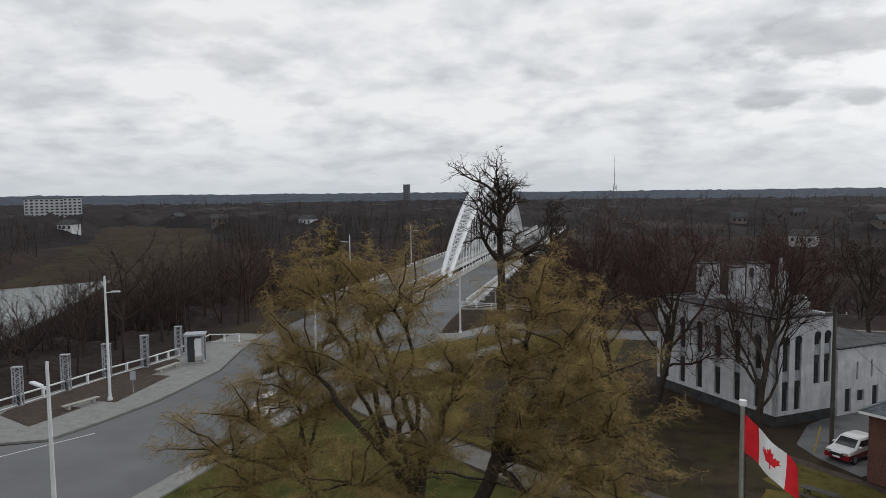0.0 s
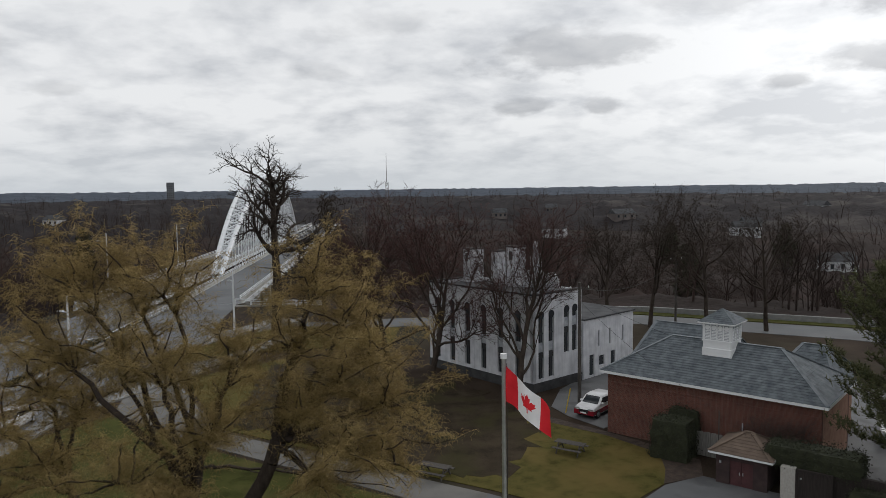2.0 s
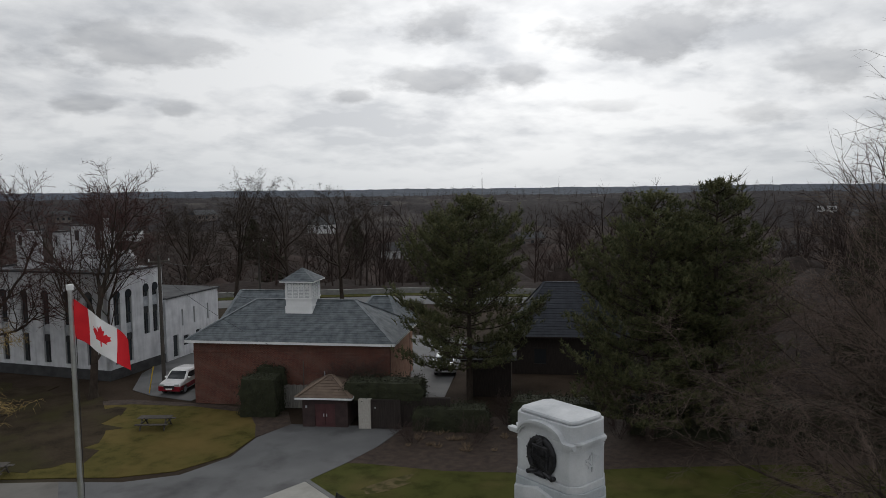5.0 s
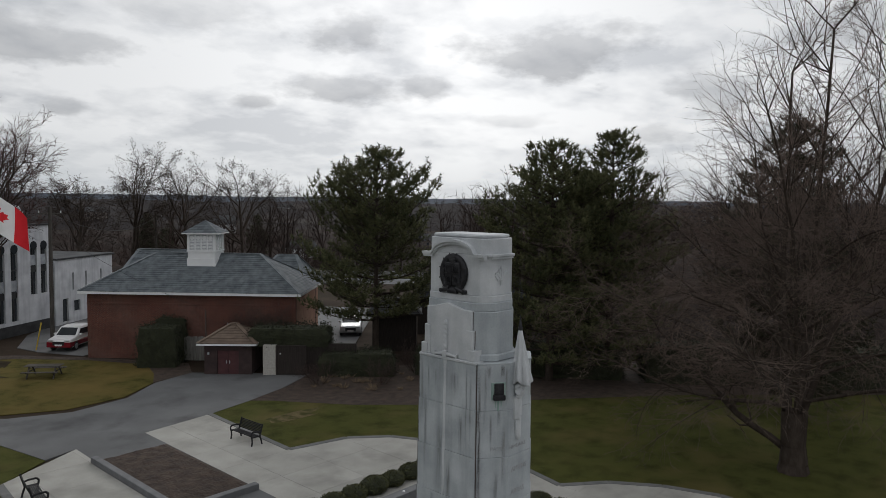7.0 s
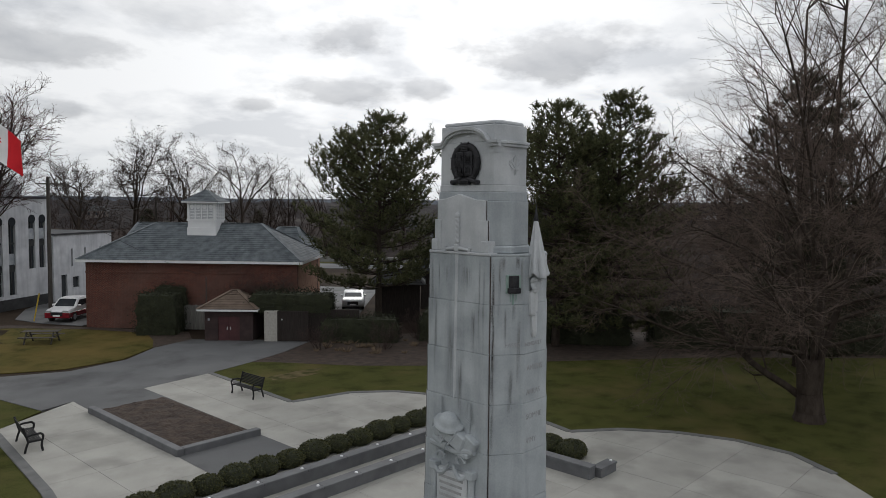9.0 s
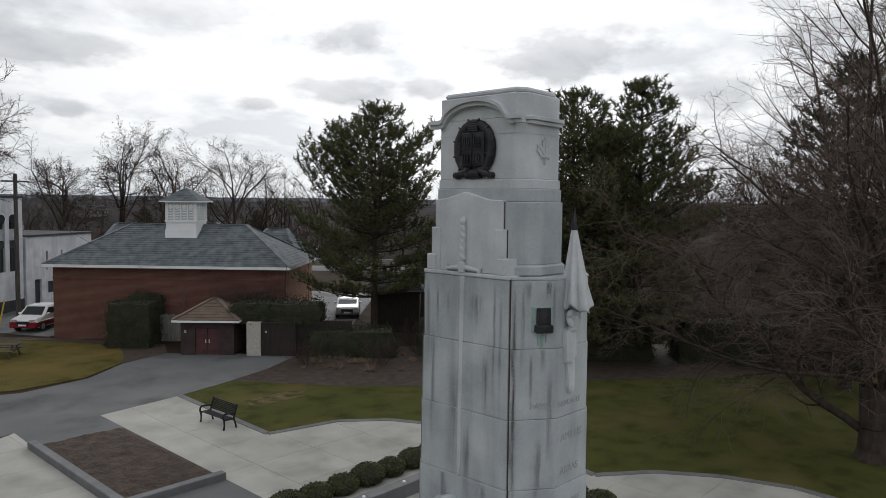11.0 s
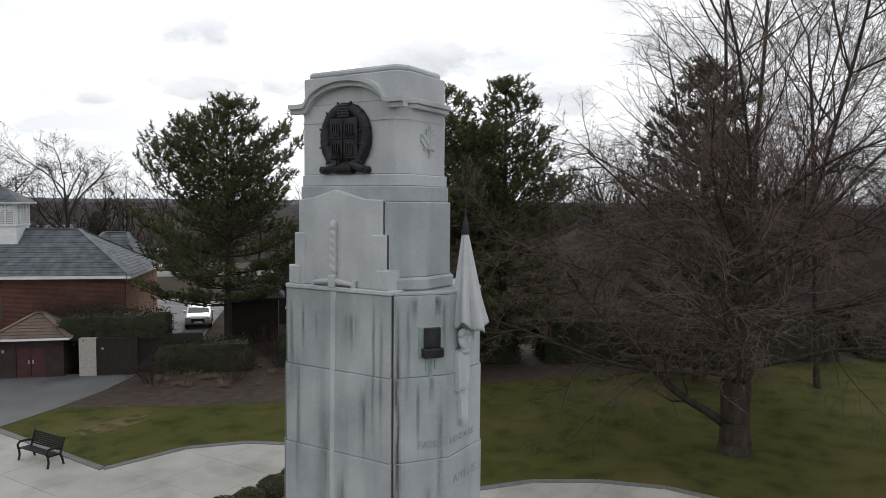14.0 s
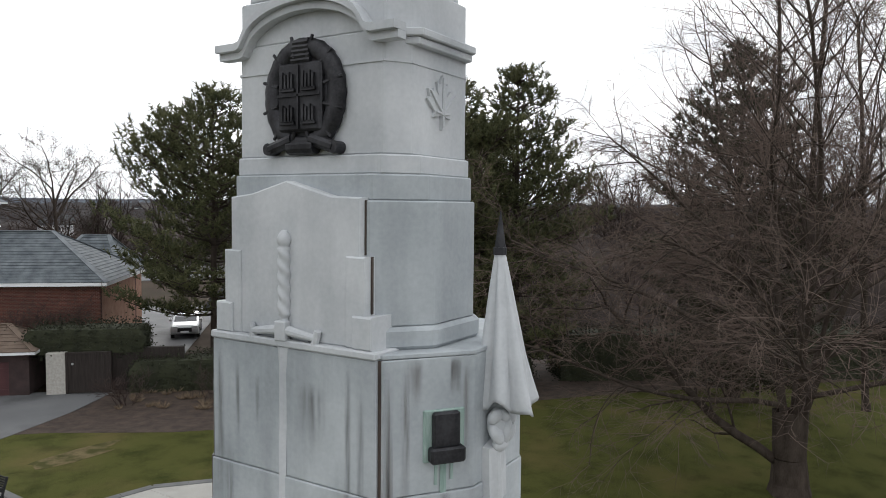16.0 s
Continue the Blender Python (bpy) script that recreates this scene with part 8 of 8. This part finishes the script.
def wire(a, b, sag, r=0.012):
    a, b = Vector(a), Vector(b)
    pts = [a.lerp(b, i / 16) - Vector((0, 0, sag * 4 * (i / 16) * (1 - i / 16))) for i in range(17)]
    segs = [(*p, *q, r, r) for p, q in zip(pts, pts[1:])]
    return tagged(part_mesh("overhead_wire", raw_mesh("overhead_wire", *tubes(segs, 4)), M["wire"]), "thin dark overhead wire between poles", "wire", group="overhead wires")


wire((20.7, 60.4, 10.3), (46, 95, 9.0), 1.6, 0.02)
wire((20.7, 60.4, 9.6), (32.3, 76.6, 5.9), 0.6)
wire((20.7, 60.4, 9.9), (35.0, 46.0, 5.6), 1.2)
wire((20.7, 60.4, 9.2), (25.35, 45.2, 3.9), 0.5)
wire((46, 95, 9.1), (70, 77, 9.1), 0.9, 0.02)
wire((70, 77, 9.1), (110, 40, 9.1), 1.4, 0.02)

# stone wall along the far side of the street
tagged(part("street_wall", prism([(38, 106.6), (45.2, 105.0), (68.3, 89.3), (86.4, 68.4), (86.8, 68.8), (68.6, 89.8), (45.4, 105.6), (38, 107.2)], -0.3, 0.75), M["kerb"]), "low grey stone wall beyond the street", "wall", kind="structure")


# ---- distance ----
def far_block(x, y, z0, z1, w, d, yaw, rows, cols, label, wall):
    b = thing("apartment_building", pose(x, y, z0, 0, 0, yaw), label, "building", "distant buildings")
    h = z1 - z0
    part("wall", boxes((-w / 2, w / 2, -d / 2, d / 2, 0, h)), M[wall], b)
    part("roof", boxes((-w / 2 - 0.2, w / 2 + 0.2, -d / 2 - 0.2, d / 2 + 0.2, h, h + 0.5)), M["dark_roof"], b)
    for i in range(rows):
        for j in range(cols):
            x0 = -w / 2 + w * (j + 0.2) / cols
            z = h * (i + 0.3) / rows
            part("window", boxes((x0, x0 + w / cols * 0.55, -d / 2 - 0.06, -d / 2, z, z + h / rows * 0.45)), M["window"], b)
    return b


far_block(-440, 553, -3, 19.6, 34, 14, 38, 9, 9, "far pale slab of flats above the woods", "far_building")
far_block(-412, 548, -3, 20.2, 14, 12, 38, 9, 4, "far pale block of flats above the woods", "far_building")
far_block(-332, 1460, 5, 40, 14, 12, 12, 8, 4, "lone grey tower block on the horizon", "far_grey")
rng_far = random.Random(12)
for i in range(26):
    a, r = radians(rng_far.uniform(-40, 70)), rng_far.uniform(230, 620)
    x, y = r * math.sin(a), r * math.cos(a)
    if off_river(x, y) < 2 or off_bridge(x, y) < 2 or (a < radians(-6) and r < 480):
        continue
    z = ground_height(x, y) + 3.0
    b = thing("house", pose(x, y, z, 0, 0, math.degrees(-a) + rng_far.uniform(-40, 40)), "distant house among the bare trees", "house", "distant houses")
    w, d, h = rng_far.uniform(8, 15), rng_far.uniform(7, 10), rng_far.uniform(3.5, 6)
    part("wall", boxes((-w / 2, w / 2, -d / 2, d / 2, -4, h)), M[rng_far.choice(("far_building", "far_brown", "far_brown"))], b)
    bm = bmesh.new()
    v = [bm.verts.new(p) for p in ((-w / 2 - 0.4, -d / 2 - 0.4, h), (w / 2 + 0.4, -d / 2 - 0.4, h), (w / 2 + 0.4, d / 2 + 0.4, h), (-w / 2 - 0.4, d / 2 + 0.4, h), (-w / 2 - 0.4, 0, h + 3), (w / 2 + 0.4, 0, h + 3))]
    for f in ((0, 1, 5, 4), (2, 3, 4, 5), (1, 2, 5), (3, 0, 4), (3, 2, 1, 0)):
        bm.faces.new([v[k] for k in f])
    part("roof", bm, M["dark_roof"], b)
    for k in range(3):
        x0 = -w / 2 + w * (k + 0.3) / 3
        part("window", boxes((x0, x0 + 1.3, -d / 2 - 0.05, -d / 2, h - 2.4, h - 0.8)), M["window"], b)


def mast(x, y, z0, z1, z2, label, s=0.9):
    m = thing("radio_mast", pose(x, y, z0), label, "mast", "radio masts")
    bm = bmesh.new()
    h = z1 - z0
    for k in range(3):
        a = k * 2.094
        rod(bm, (s * math.cos(a), s * math.sin(a), 0), (s * 0.7 * math.cos(a), s * 0.7 * math.sin(a), h), 0.12, 0.1, 4)
        for i in range(14):
            b = (k + 1) * 2.094
            rod(bm, (s * 0.85 * math.cos(a), s * 0.85 * math.sin(a), h * i / 14), (s * 0.85 * math.cos(b), s * 0.85 * math.sin(b), h * (i + 1) / 14), 0.07, 0.07, 4)
    part("lattice_tower", bm, M["far_brown"], m)
    part("antenna", rods(((0, 0, h), (0, 0, z2 - z0), 0.12, 0.06), n=5), M["far_brown"], m)


mast(18, 300, -4, 22.5, 34.5, "slim lattice radio mast rising above the trees")
mast(1030, 1105, 5, 40, 62, "far thin radio mast on the horizon", 1.2)
mast(1160, 1010, 5, 30, 42, "far thin radio mast on the horizon", 1.0)

# a few dark conifers in the distance
for i, (x, y, h) in enumerate(((-88, 262, 22), (118, 250, 20), (95, 190, 18), (150, 230, 20), (140, 160, 18))):
    pine(x, y, h, 220 + i, "dark conifer standing in the far woods", 4.5, 2.0, "needle_dark", ground_height(x, y), 0.23)


# ---- paving pieces ----
def clip_cell(poly, x0, x1, y0, y1):
    def cut(pts, inside, cross):
        out = []
        for i, p in enumerate(pts):
            q = pts[i - 1]
            if inside(p):
                if not inside(q):
                    out.append(cross(q, p))
                out.append(p)
            elif inside(q):
                out.append(cross(q, p))
        return out

    def at_x(v):
        return lambda a, b: (v, a[1] + (b[1] - a[1]) * (v - a[0]) / (b[0] - a[0]))

    def at_y(v):
        return lambda a, b: (a[0] + (b[0] - a[0]) * (v - a[1]) / (b[1] - a[1]), v)
    for inside, cross in ((lambda p: p[0] >= x0, at_x(x0)), (lambda p: p[0] <= x1, at_x(x1)), (lambda p: p[1] >= y0, at_y(y0)), (lambda p: p[1] <= y1, at_y(y1))):
        poly = cut(poly, inside, cross)
        if len(poly) < 3:
            return []
    return poly


def paving():
    cell = 2.45
    for i in range(-1, 11):
        for j in range(-3, 15):
            x0, y0 = 4.9 + i * cell, cell * j
            p = clip_cell(PLAZA, x0 + 0.006, x0 + cell - 0.006, y0 + 0.006, y0 + cell - 0.006)
            q = []
            for v in p:
                if not q or math.hypot(v[0] - q[-1][0], v[1] - q[-1][1]) > 0.01:
                    q.append(v)
            if len(q) > 1 and math.hypot(q[0][0] - q[-1][0], q[0][1] - q[-1][1]) < 0.01:
                q.pop()
            if len(q) < 3:
                continue
            area = abs(sum(q[k - 1][0] * q[k][1] - q[k][0] * q[k - 1][1] for k in range(len(q)))) / 2
            if area < 0.15:
                continue
            part("paving_slab", prism(q, 0.0, 0.034 + 0.001 * ((i * 7 + j * 3) % 3)), M["concrete"], plaza)


paving()


def edging(pts, width, label):
    """Flush kerb stones laid end to end along a line."""
    e = tagged(new("edging"), label, "kerb", kind="structure")
    for (x0, y0), (x1, y1) in zip(pts, pts[1:]):
        l = math.hypot(x1 - x0, y1 - y0)
        n = max(1, round(l / 1.2))
        a = math.atan2(y1 - y0, x1 - x0)
        for i in range(n):
            bm = boxes((l * i / n + 0.004, l * (i + 1) / n - 0.004, -width / 2, width / 2, 0.0, 0.062), bevel=0.008)
            bmesh.ops.transform(bm, matrix=Matrix.Translation((x0, y0, 0)) @ pose(0, 0, 0, 0, 0, math.degrees(a)), verts=bm.verts)
            part("kerb_stone", bm, M["edging"], e)


edging(LAWN_TREE[:13], 0.28, "grey kerb between lawn and paving")
edging([(7.2, 19), (8.0, 24), (8.7, 31.7)], 0.34, "grey kerb between lawn and paving")
